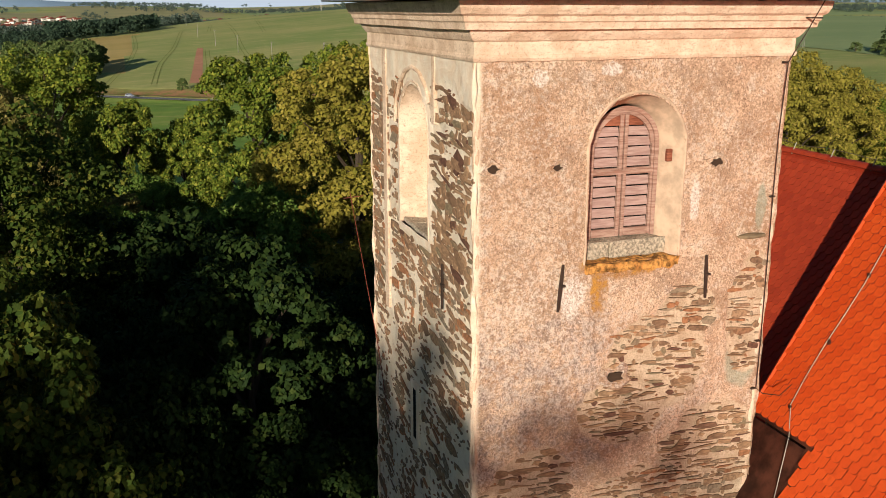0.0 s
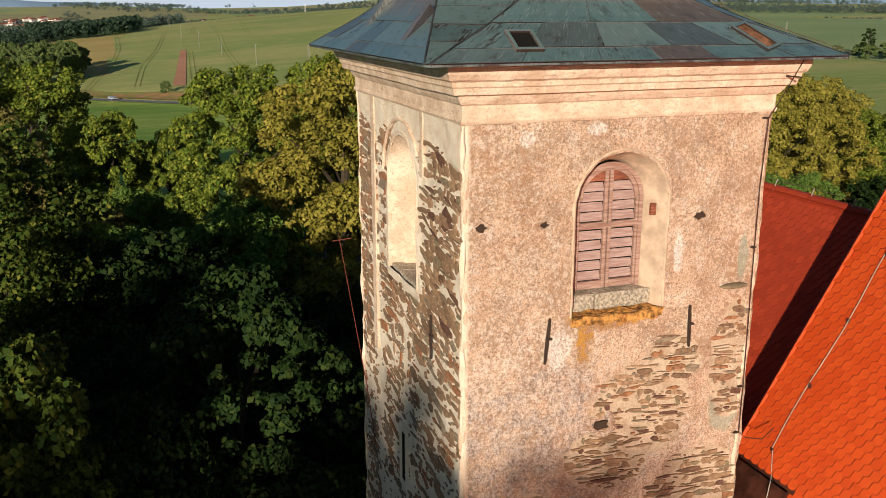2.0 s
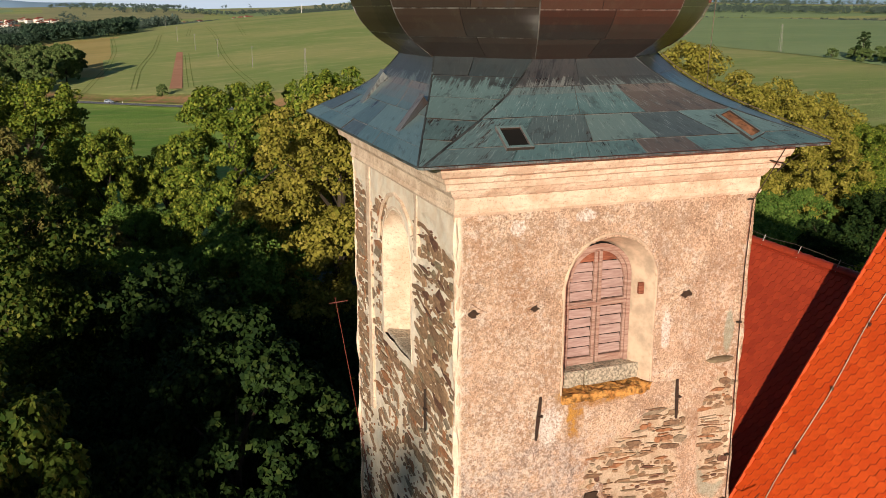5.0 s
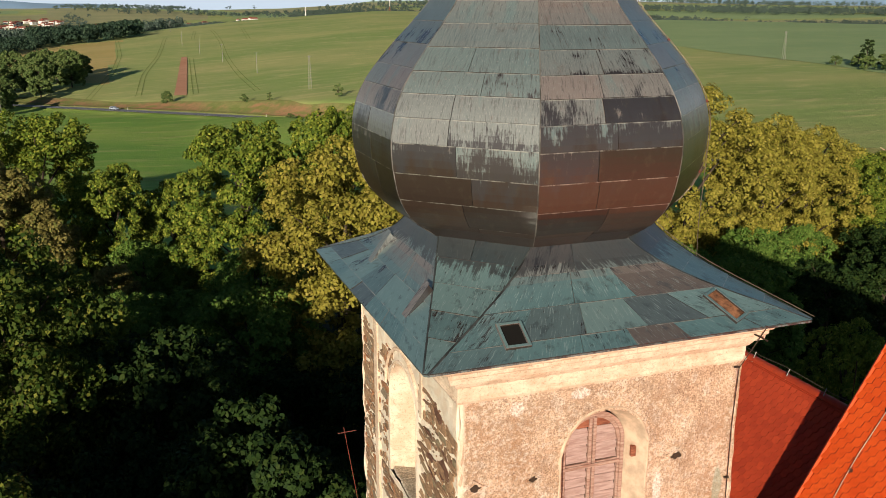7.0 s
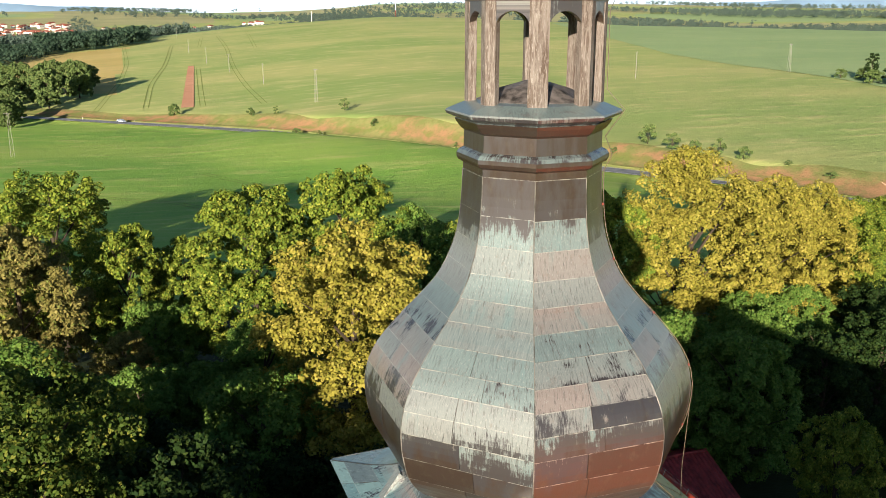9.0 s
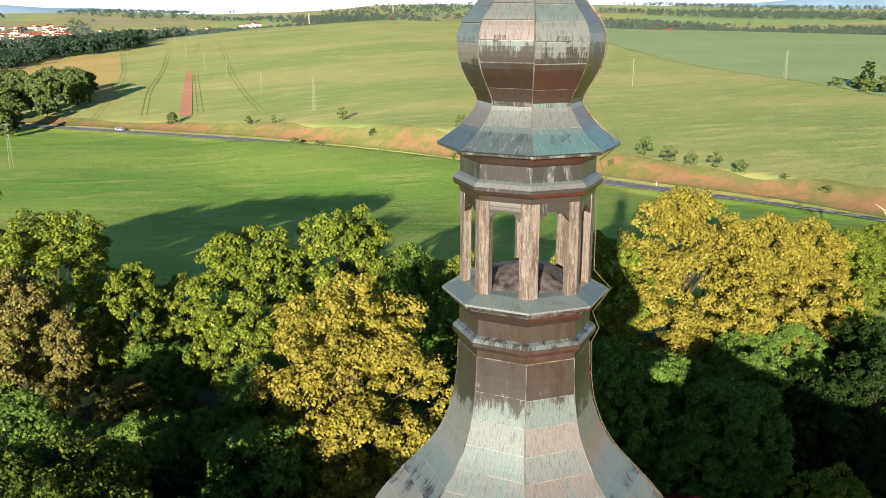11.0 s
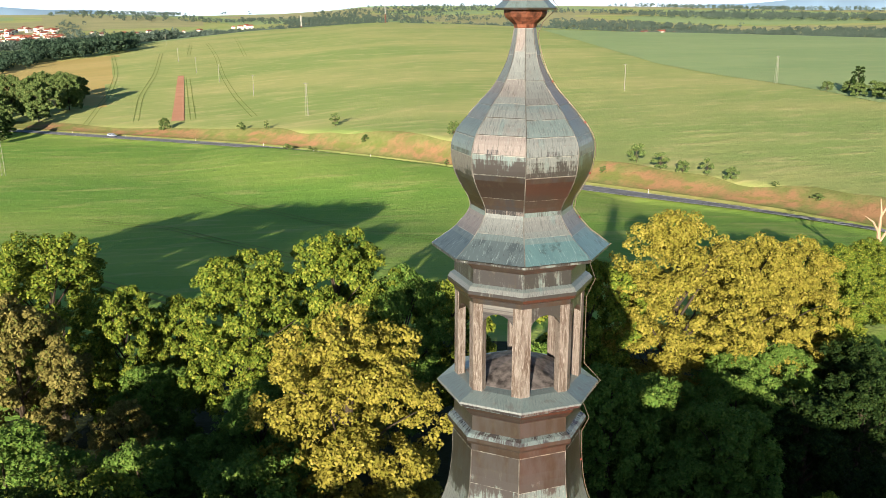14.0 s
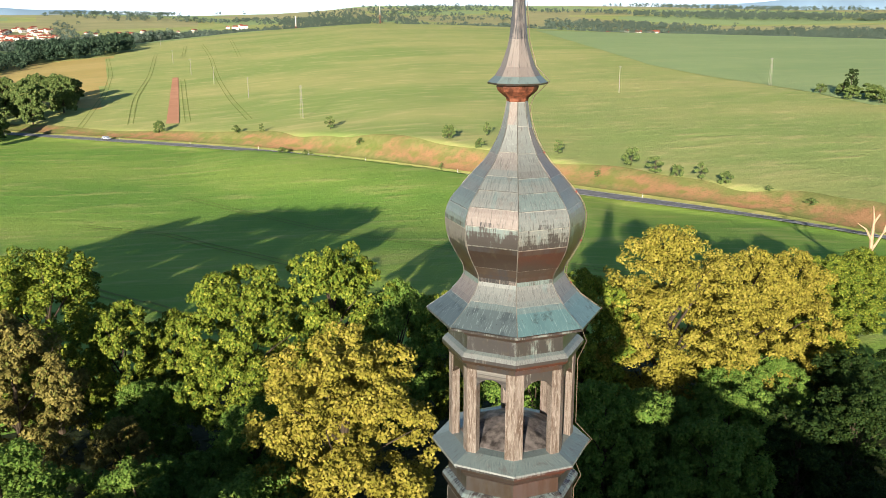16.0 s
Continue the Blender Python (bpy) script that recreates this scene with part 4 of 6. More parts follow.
    F.append((2 * n - 2, 2 * n - 1, m + 2 * n - 1, m + 2 * n - 2))
    return V, F, UV, nrm


def orient(ob):
    bm = bmesh.new()
    bm.from_mesh(ob.data)
    bmesh.ops.recalc_face_normals(bm, faces=bm.faces)
    bm.to_mesh(ob.data)
    bm.free()


def facet_sheets(parent, left, right, courses, width, seed, lee=0.0):
    """Cover one facet with copper sheets. left, right: functions of s in 0..1 (bottom to top); courses: values of s."""
    rnd = random.Random(seed)
    for c0, c1 in zip(courses[:-1], courses[1:]):
        a, b = left((c0 + c1) / 2), right((c0 + c1) / 2)
        w = (b - a).length
        n = max(1, round(w / width))
        cuts = [0.0]
        for k in range(1, n):
            cuts.append((k + rnd.uniform(-0.22, 0.22)) / n)
        cuts.append(1.0)
        for q in range(n):
            t0, t1 = cuts[q], cuts[q + 1]
            rows = []
            steps = 4
            for k in range(steps + 1):
                s = c0 + (c1 - c0) * k / steps
                l, r = left(s), right(s)
                span = max((r - l).length, 1e-4)
                g = min(0.0045 / span, 0.2)
                rows.append((l.lerp(r, t0 + g), l.lerp(r, t1 - g)))
            V, F, UV, nrm = strip_mesh(rows)
            lift = rnd.uniform(0.003, 0.012)
            V2 = []
            for k, v in enumerate(V):
                row = (k % (2 * (steps + 1))) // 2
                V2.append(v + nrm * (lift + 0.010 * (1 - row / steps) + 0.004))
            uo, vo = rnd.uniform(0, 30), rnd.uniform(0, 30)
            ob = raw("copper_sheet", V2, F, COPPER, parent, uv=[(u + uo, v + vo) for u, v in UV])
            orient(ob)
            arc = [uvq[1] for uvq in UV]
            hi = max(arc)
            # seed 30, the front dome facet, is dimmed in colour for its dark reflections
            for nm, vals in (("sheltered_and_dimmed", [0.26 * float(smooth(25.7, 26.4, v.z)) * (v.z < 27.1) + 0.13 * (v.z < 24.6) * float(smooth(21.3, 21.6, v.z)) - 0.17 * (30.6 < v.z < 31.3) - 0.20 * float(smooth(31.7, 32.2, v.z)) + (0.2 if seed == 30 and 21.8 < v.z < 24.0 else 0.0) for v in V2]), ("from_top", [hi - q + 0.001 for q in arc]), ("lee", [lee * (c0 + (c1 - c0) * ((k % (2 * (steps + 1))) // 2) / steps) for k in range(len(V2))])):
                ob.data.attributes.new(nm, "FLOAT", "POINT").data.foreach_set("value", vals)


def shell(name, rings, label, flat=False):
    """The boarded shape under the sheets. rings: lists of eight points."""
    V = [v * 1.0 for r in rings for v in r]
    n = len(rings[0])
    F = [(i * n + k, i * n + (k + 1) % n, (i + 1) * n + (k + 1) % n, (i + 1) * n + k) for i in range(len(rings) - 1) for k in range(n)]
    return raw(name, V, F, COPPER, tower, label, uv=[(math.atan2(v.y - AXIS.y, v.x - AXIS.x) * 1.5, v.z - math.hypot(v.x - AXIS.x, v.y - AXIS.y)) for v in V])


def ridge(parent, pts, r=0.022, mat=None):
    return tube("standing_seam", pts, r, mat or SEAM, parent, sides=5)


def catmull(prof, z):
    """Radius at height z along a list of (z, R)."""
    zs, rs = [p[0] for p in prof], [p[1] for p in prof]
    for i in range(len(zs) - 1):
        if zs[i] <= z <= zs[i + 1] + 1e-9:
            t = (z - zs[i]) / (zs[i + 1] - zs[i])
            p0 = rs[max(i - 1, 0)]
            p3 = rs[min(i + 2, len(rs) - 1)]
            z0, z3 = zs[max(i - 1, 0)], zs[min(i + 2, len(zs) - 1)]
            h = zs[i + 1] - zs[i]
            m1 = (rs[i + 1] - p0) / (zs[i + 1] - z0) * h
            m2 = (p3 - rs[i]) / (z3 - zs[i]) * h
            return (2 * t ** 3 - 3 * t * t + 1) * rs[i] + (t ** 3 - 2 * t * t + t) * m1 + (-2 * t ** 3 + 3 * t * t) * rs[i + 1] + (t ** 3 - t * t) * m2
    return rs[-1]


def dome(name, prof, courses, width, label, seed, seam=0.011, steps=60):
    z0, z1 = prof[0][0], prof[-1][0]
    rings = [[octo(catmull(prof, z) - 0.02, z, k) for k in range(8)] for z in np.linspace(z0, z1, steps)]
    body = shell(name, rings, label)
    for k in range(8):
        left = lambda s, k=k: octo(catmull(prof, z0 + (z1 - z0) * s), z0 + (z1 - z0) * s, k)
        right = lambda s, k=k: octo(catmull(prof, z0 + (z1 - z0) * s), z0 + (z1 - z0) * s, k + 1)
        shift = (seed * 0.37 + k * 0.61) % 1.0 * 0.25
        cs = [0.0] + [min(0.99, max(0.02, (c + shift * courses[0]) / 1.0)) for c in courses] + [1.0]
        facet_sheets(body, left, right, cs, width, seed * 10 + k)
        ridge(body, [octo(catmull(prof, z) + 0.012, z, k) for z in np.linspace(z0, z1, 34)], seam)
    return body


SKIRT = [(1.92, 21.42), (2.0, 21.27), (2.12, 21.08), (2.3, 20.88), (2.5, 20.70), (2.74, 20.52), (3.0, 20.34), (3.23, 20.17)]


def skirt_pt(s, k, over=0.0):
    """Point on the eaves roof at ridge k (0..7); s from 0 at the eaves to 1 at the neck."""
    f = (1 - s) * (len(SKIRT) - 1)
    i = min(int(f), len(SKIRT) - 2)
    t = f - i
    a = SKIRT[i][0] * (1 - t) + SKIRT[i + 1][0] * t
    z = SKIRT[i][1] * (1 - t) + SKIRT[i + 1][1] * t
    g = (a - SKIRT[0][0]) / (SKIRT[-1][0] - SKIRT[0][0])
    e = SKIRT[0][0] * S22 / C22 * (1 - g) + EAVE_U * g * 0.985
    sv = 1 + (EAVE_V / EAVE_U - 1) * g
    # ridge k: corners either side of each face, in the order of octo()
    face = (k // 2) % 4
    w = -e if k % 2 == 0 else e
    p = [(w, -a), (a, w), (-w, a), (-a, -w)][face]
    off = AXIS * (1 - g)
    return Vector((p[0], p[1] * sv, z)) + off


def eaves_roof():
    rings = [[skirt_pt(s, k) - Vector((0, 0, 0.02)) for k in range(8)] for s in np.linspace(0, 1, 12)]
    body = shell("eaves_roof", rings, "flared eaves roof of blue-green weathered copper sheets")
    for k in range(8):
        left = lambda s, k=k: skirt_pt(s, k)
        right = lambda s, k=k: skirt_pt(s, (k + 1) % 8)
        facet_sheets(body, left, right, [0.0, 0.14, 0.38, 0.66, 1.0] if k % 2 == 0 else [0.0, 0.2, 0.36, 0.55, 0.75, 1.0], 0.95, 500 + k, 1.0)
        ridge(body, [skirt_pt(s, k) + Vector((0, 0, 0.012)) for s in np.linspace(0, 1, 14)], 0.018, HIP)
    eave = []
    for s, dz in ((1.0, 0.0), (1.0, -0.028), (0.93, -0.034)):
        eave.append([Vector((p.x * s, p.y * s, p.z + dz)) for p in (skirt_pt(0, k) for k in range(8))])
    ob = raw("eaves_edge", [v for r in eave for v in r], [(i * 8 + k, i * 8 + (k + 1) % 8, (i + 1) * 8 + (k + 1) % 8, (i + 1) * 8 + k) for i in range(2) for k in range(8)], COPPER, tower, uv=[(v.x + v.y, v.z) for r in eave for v in r])
    orient(ob)
    return body


EAVES = eaves_roof()

DOME = [(21.36, 2.06), (21.46, 2.22), (21.65, 2.52), (22.0, 2.82), (22.45, 2.97), (22.9, 3.02), (23.2, 2.99), (23.5, 2.90), (23.85, 2.70), (24.3, 2.33), (24.65, 2.0), (25.0, 1.70), (25.36, 1.49), (25.9, 1.30), (26.5, 1.22), (27.02, 1.20)]
DOME_B = dome("onion_dome", DOME, [0.055, 0.125, 0.20, 0.28, 0.345, 0.405, 0.46, 0.52, 0.58, 0.64, 0.71, 0.79, 0.88], 1.15, "eight-sided onion dome clad in streaked copper sheets", 3)


def turned(name, prof, label, seed, mat=None):
    """An eight-sided moulding. prof: (R, z) from below upwards."""
    rings = [[octo(R, z, k) for k in range(8)] for R, z in prof]
    ob = shell(name, rings, label)
    if mat is not None:
        ob.data.materials[0] = mat
    orient(ob)
    return ob


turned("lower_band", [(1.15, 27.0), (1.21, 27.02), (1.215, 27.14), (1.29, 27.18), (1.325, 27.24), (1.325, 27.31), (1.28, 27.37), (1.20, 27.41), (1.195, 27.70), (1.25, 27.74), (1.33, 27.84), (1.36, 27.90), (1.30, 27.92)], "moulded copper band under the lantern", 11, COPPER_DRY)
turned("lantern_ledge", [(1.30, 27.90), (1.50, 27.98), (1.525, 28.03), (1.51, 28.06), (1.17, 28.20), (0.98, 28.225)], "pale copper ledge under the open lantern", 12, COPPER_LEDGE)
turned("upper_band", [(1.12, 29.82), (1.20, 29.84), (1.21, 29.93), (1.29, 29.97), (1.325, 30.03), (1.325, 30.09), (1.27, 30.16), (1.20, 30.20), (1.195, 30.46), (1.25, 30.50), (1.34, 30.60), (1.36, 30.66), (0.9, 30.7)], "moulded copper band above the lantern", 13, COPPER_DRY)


FLOOR_SHEET = plain("bare_brown_copper", (0.13, 0.115, 0.11), 0.5, 0.3, 0.5, 5.0)
turned("lantern_floor", [(1.0, 28.20), (0.97, 28.235), (0.6, 28.42), (0.02, 28.58)], "low tent-shaped brown sheet floor inside the lantern", 17, FLOOR_SHEET)


def lantern():
    """Eight clad posts joined by round arches."""
    R0, R1 = 1.19, 1.0
    for k in range(8):
        p = octo(1.0, 0, k) - AXIS
        a = math.atan2(p.y, p.x)
        ca, sa = math.cos(a), math.sin(a)
        # post: an angle-shaped pier with both faces along the octagon
        def at(r, t, z, side):
            w = a + side * radians(22.5)
            n = Vector((math.cos(w), math.sin(w), 0))
            tang = Vector((-math.sin(w), math.cos(w), 0)) * -side
            base = n * (r * C22) + tang * (r * S22 - t)
            return base + Vector((0, 0, z)) + AXIS
        V = []
        for z in (28.16, 29.84):
            wob = 0.006 * math.sin(k * 3 + z)
            V += [at(R0, 0.175 + wob, z, -1), at(R0, 0.0, z, -1), at(R0, 0.175, z, 1), at(R1 + 0.04, 0.135, z, 1), at(R1, 0.0, z, 1), at(R1 + 0.04, 0.135, z, -1)]
        F = [(i, (i + 1) % 6, 6 + (i + 1) % 6, 6 + i) for i in range(6)]
        ob = raw("lantern_post", V, F, POST, tower, "wooden lantern post with pale flaking paint", uv=[(0.3 * (i % 6) + k, 0.7 * v.z) for i, v in enumerate(V)])
        orient(ob)
        # spandrel with a round arch between this post and the next
        w = a + radians(22.5)
        n = Vector((math.cos(w), math.sin(w), 0))
        tang = Vector((-math.sin(w), math.cos(w), 0))
        half = R0 * S22 - 0.16
        zs, zt = 29.40, 29.84
        V, F = [], []
        arc = [(-half * math.cos(q), zs + half * math.sin(q) * 0.95) for q in np.linspace(0, math.pi, 15)]
        for depth in (R0 * C22 - 0.012, R0 * C22 - 0.13):
            for x, z in arc:
                V.append(n * depth + tang * x + Vector((0, 0, z)) + AXIS)
            for x, z in arc:
                V.append(n * depth + tang * x + Vector((0, 0, zt)) + AXIS)
        m = len(arc)
        for i in range(m - 1):
            F.append((i, i + 1, m + i + 1, m + i))
            F.append((2 * m + i, 3 * m + i, 3 * m + i + 1, 2 * m + i + 1))
            F.append((i, 2 * m + i, 2 * m + i + 1, i + 1))
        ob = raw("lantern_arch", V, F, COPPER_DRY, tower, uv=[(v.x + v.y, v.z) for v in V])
        orient(ob)
    rings = [[octo(1.12, z, k) for k in range(8)] for z in (29.80, 29.83)]
    top = raw("lantern_ceiling", [v for r in rings for v in r], [tuple(range(8)), tuple(range(15, 7, -1))] + [(k, (k + 1) % 8, 8 + (k + 1) % 8, 8 + k) for k in range(8)], RAWWOOD, tower, "boarded ceiling of the lantern")


lantern()
ONION = [(30.70, 1.60), (30.82, 1.44), (31.0, 1.20), (31.2, 1.02), (31.40, 0.90), (31.55, 0.93), (31.8, 1.07), (32.05, 1.19), (32.38, 1.245), (32.6, 1.225), (32.8, 1.13), (33.0, 0.97), (33.17, 0.83), (33.4, 0.615), (33.6, 0.465), (33.9, 0.31), (34.2, 0.22), (34.5, 0.17)]
dome("small_onion", ONION, [0.085, 0.17, 0.25, 0.36, 0.45, 0.53, 0.60, 0.66, 0.76, 0.88], 0.75, "small onion with flared skirt in pale streaked copper", 7, 0.009)
turned("skirt_soffit", [(1.2, 30.62), (1.60, 30.66), (1.605, 30.70)], "underside of the copper skirt", 14)
turned("finial_collar", [(0.17, 34.48), (0.19, 34.52), (0.20, 34.56), (0.34, 34.68), (0.37, 34.75), (0.36, 34.79), (0.2, 34.82)], "rust-red copper collar", 15, RUSTY)
turned("finial_cap", [(0.36, 34.79), (0.52, 34.80), (0.525, 34.83), (0.40, 34.94), (0.30, 35.10), (0.235, 35.28), (0.185, 35.45), (0.16, 35.56), (0.13, 35.85), (0.105, 36.2), (0.085, 36.8), (0.07, 37.2), (0.0, 37.25)], "flared copper cap with tapering spire", 16)


def hatch(s, k, t, w, h, name, open_lid, turn=0.0):
    """A small framed opening in the eaves roof."""
    a, b = skirt_pt(s, k), skirt_pt(s, (k + 1) % 8)
    p = a.lerp(b, t)
    up = (skirt_pt(s + 0.06, k).lerp(skirt_pt(s + 0.06, (k + 1) % 8), t) - p).normalized()
    x = (b - a).normalized()
    n = x.cross(up).normalized()
    up = n.cross(x)
    m = Matrix((x, up, n)).transposed().to_4x4()
    m.translation = p
    m = m @ Matrix.Rotation(radians(turn), 4, "Z")
    bm = bmesh.new()
    fr = 0.05
    for x0, x1, y0, y1 in ((-w / 2 - fr, -w / 2, -h / 2 - fr, h / 2 + fr), (w / 2, w / 2 + fr, -h / 2 - fr, h / 2 + fr), (-w / 2, w / 2, -h / 2 - fr, -h / 2), (-w / 2, w / 2, h / 2, h / 2 + fr)):
        box_bm(x0, x1, y0, y1, -0.02, 0.06, 0.004, bm)
    bm.transform(m)
    fr_ob = part(name, bm, COPPER, tower, "small roof hatch with raised copper frame")
    lay = fr_ob.data.uv_layers.new(name="UVMap")
    bm = box_bm(-w / 2, w / 2, -h / 2, h / 2, 0.0, 0.03)
    bm.transform(m)
    part("hatch_opening", bm, LOFT if open_lid else DARK, tower)


hatch(0.195, 0, 0.165, 0.30, 0.36, "roof_hatch", False)
hatch(0.215, 0, 0.875, 0.24, 0.56, "roof_hatch", True, 24.0)


def roof_vent(s, k, t, w, h):
    """A low sheet-copper vent: a wedge that rises out of the slope towards its small open mouth."""
    a, b = skirt_pt(s, k), skirt_pt(s, (k + 1) % 8)
    p = a.lerp(b, t)
    up = (skirt_pt(s + 0.06, k).lerp(skirt_pt(s + 0.06, (k + 1) % 8), t) - p).normalized()
    x = (b - a).normalized()
    n = x.cross(up).normalized()
    up = n.cross(x)
    at = lambda u, v, q: p + x * u + up * v + n * q
    V = [at(-w / 2, 0, 0.01), at(w / 2, 0, 0.01), at(w / 2, h, 0.16), at(-w / 2, h, 0.16), at(-w / 2, h, 0.0), at(w / 2, h, 0.0), at(-w / 2 - 0.03, h + 0.03, 0.17), at(w / 2 + 0.03, h + 0.03, 0.17)]
    ob = raw("roof_vent", V, [(0, 1, 2, 3), (0, 3, 4), (1, 5, 2), (3, 2, 7, 6)], COPPER, tower, "low copper roof vent with a dark mouth", uv=[(v.x + v.y, v.z) for v in V])
    orient(ob)
    V = [at(-w / 2 + 0.02, h - 0.02, 0.015), at(w / 2 - 0.02, h - 0.02, 0.015), at(w / 2 - 0.02, h - 0.02, 0.135), at(-w / 2 + 0.02, h - 0.02, 0.135)]
    raw("vent_mouth", V + [v - up * 0.01 for v in V], [(0, 1, 2, 3), (7, 6, 5, 4), (0, 4, 5, 1), (1, 5, 6, 2), (2, 6, 7, 3), (3, 7, 4, 0)], DARK, ob)


roof_vent(0.17, 6, 0.80, 0.20, 0.62)
roof_vent(0.30, 6, 0.30, 0.20, 0.62)


# ---- fittings on the tower ----
def L(u, v, z):
    """A point in the tower's own frame, in the world."""
    return TOWER_M @ Vector((u, v, z))


def anchor(u, z0, z1, rot, depth, lean):
    """A wrought-iron wall anchor: a tapered bar with a cross pin."""
    bm = bmesh.new()
    n = 7
    prev = None
    for i in range(n):
        t = i / (n - 1)
        w = 0.016 + 0.010 * math.sin(math.pi * t)
        c = Vector((u + lean * (t - 0.5), -(depth + 0.02), z0 + (z1 - z0) * t))
        ring = [bm.verts.new(c + Vector((dx * w, dy * 0.014, 0))) for dx, dy in ((-1, 1), (-1, -1), (1, -1), (1, 1))]
        if prev:
            for k in range(4):
                bm.faces.new((prev[k], prev[(k + 1) % 4], ring[(k + 1) % 4], ring[k]))
        else:
            bm.faces.new(ring[::-1])
        prev = ring
    bm.faces.new(prev)
    zc = z0 + (z1 - z0) * 0.55
    box_bm(u - 0.02, u + 0.07, -(depth + 0.05), -(depth - 0.02), zc - 0.015, zc + 0.015, 0.004, bm)
    bmesh.ops.recalc_face_normals(bm, faces=bm.faces)
    bm.transform(rot)
    part("wall_anchor", bm, IRON, tower, "rusty wrought-iron wall anchor")


anchor(-1.155, 15.80, 16.50, rot_f, HV, 0.06)
anchor(1.29, 15.75, 16.43, rot_f, HV, -0.03)
anchor(1.50, 15.58, 16.30, rot_l, HU, 0.01)


def putlog(u, z, r, rot, depth, seed):
    """A ragged scaffold hole in the coat with a stone lip; a dark plate paints its shade."""
    rnd = random.Random(seed)
    bm = bmesh.new()
    n = 11
    rings = []
    for grow, out in ((1.9, -0.012), (1.5, 0.022), (1.1, 0.014), (0.8, -0.02), (0.7, -0.024)):
        rings.append([bm.verts.new((u + r * grow * math.cos(2 * math.pi * k / n) * (1 + 0.34 * math.sin(k * 2.3 + seed)), -(depth + out), z + 0.72 * r * grow * math.sin(2 * math.pi * k / n) * (1 + 0.34 * math.cos(k * 1.7 + seed)))) for k in range(n)])
    for a, b in zip(rings[:-1], rings[1:]):
        for k in range(n):
            bm.faces.new((a[k], a[(k + 1) % n], b[(k + 1) % n], b[k]))
    bmesh.ops.recalc_face_normals(bm, faces=bm.faces)
    bm.transform(rot)
    part("putlog_hole", bm, PLASTER, tower, "ragged scaffold hole in the plaster")
    bm = bmesh.new()
    f = [bm.verts.new((u + r * (0.85 + 0.3 * math.sin(k * 2.9 + seed)) * math.cos(2 * math.pi * k / n), -(depth + 0.016), z + 0.6 * r * (0.9 + 0.3 * math.cos(k * 2.1 + seed)) * math.sin(2 * math.pi * k / n))) for k in range(n)]
    g = [bm.verts.new((v.co.x, -(depth - 0.02), v.co.z)) for v in f]
    bm.faces.new(f)
    for k in range(n):
        bm.faces.new((f[k], g[k], g[(k + 1) % n], f[(k + 1) % n]))
    bmesh.ops.recalc_face_normals(bm, faces=bm.faces)
    bm.transform(rot)
    part("hole_shade", bm, HOLE, tower)


putlog(-2.22, 17.93, 0.10, rot_f, HV, 1)
putlog(-1.26, 17.90, 0.075, rot_f, HV, 2)
putlog(1.33, 17.84, 0.11, rot_f, HV, 3)
putlog(-0.18, 14.65, 0.15, rot_f, HV, 4)


def slit(rot, depth):
    bm = bmesh.new()
    for x0, x1, z0, z1 in ((-0.22, -0.11, 12.6, 13.75), (0.11, 0.22, 12.6, 13.75), (-0.11, 0.11, 13.62, 13.75), (-0.13, 0.13, 12.52, 12.66)):
        box_bm(x0, x1, -depth - 0.03, -depth + 0.1, z0, z1, 0.015, bm)
    bm.transform(rot)
    fr = part("slit_window", bm, PLASTER, tower, "narrow slit window with stone frame")
    bm = box_bm(-0.108, 0.108, -depth - 0.008, -depth + 0.08, 12.665, 13.615)
    bm.transform(rot)
    part("slit_opening", bm, DARK, fr)


slit(rot_l, HU)
tube("lightning_conductor", [(2.62, -3.15, 20.12), (2.52, -2.98, 19.7), (2.36, -2.84, 19.26), (2.35, -2.80, 18.2), (2.36, -2.80, 17.2), (2.38, -2.80, 16.0), (2.40, -2.80, 14.9), (2.40, -2.80, 14.1), (2.5, -2.86, 14.02), (2.8, -2.9, 13.96), (3.06, -2.86, 14.1)], 0.008, IRON, tower, "dark lightning conductor clipped to the wall")
for z in (19.26, 17.26, 14.92, 14.1):
    bm = box_bm(2.31, 2.40, -2.805, -2.76, z - 0.012, z + 0.012, 0.003)
    part("wire_clip", bm, IRON, tower)
# conductor up the dome ridges
pts = [skirt_pt(s, 2) + Vector((0.03, -0.02, 0.05)) for s in np.linspace(0, 1, 10)]
pts += [octo(catmull(DOME, z) + 0.05, z, 2) for z in np.linspace(21.5, 27.0, 26)]
pts += [octo(R, z, 2) for R, z in ((1.38, 27.28), (1.25, 27.6), (1.56, 28.05), (1.24, 28.4), (1.23, 29.7), (1.38, 30.05), (1.25, 30.4), (1.64, 30.72))]
pts += [octo(catmull(ONION, z) + 0.04, z, 2) for z in np.linspace(30.8, 34.4, 20)]
pts += [octo(R, z, 2) for R, z in ((0.30, 34.6), (0.56, 34.84), (0.32, 35.1), (0.2, 35.5), (0.13, 36.2))]
tube("ridge_conductor", pts, 0.008, WIRE, tower, "bright lightning wire along the dome ridge", 5)
for z in (22.2, 23.4, 24.4, 25.4, 26.4):
    p = octo(catmull(DOME, z) + 0.03, z, 2)
    bm = bmesh.new()
    bmesh.ops.create_icosphere(bm, subdivisions=1, radius=0.03, matrix=Matrix.Translation(p))
    part("wire_clip", bm, RUSTRED, tower)
for z in (31.2, 32.0, 32.9, 33.6):
    bm = bmesh.new()
    bmesh.ops.create_icosphere(bm, subdivisions=1, radius=0.025, matrix=Matrix.Translation(octo(catmull(ONION, z) + 0.03, z, 2)))
    part("wire_clip", bm, RUSTRED, tower)
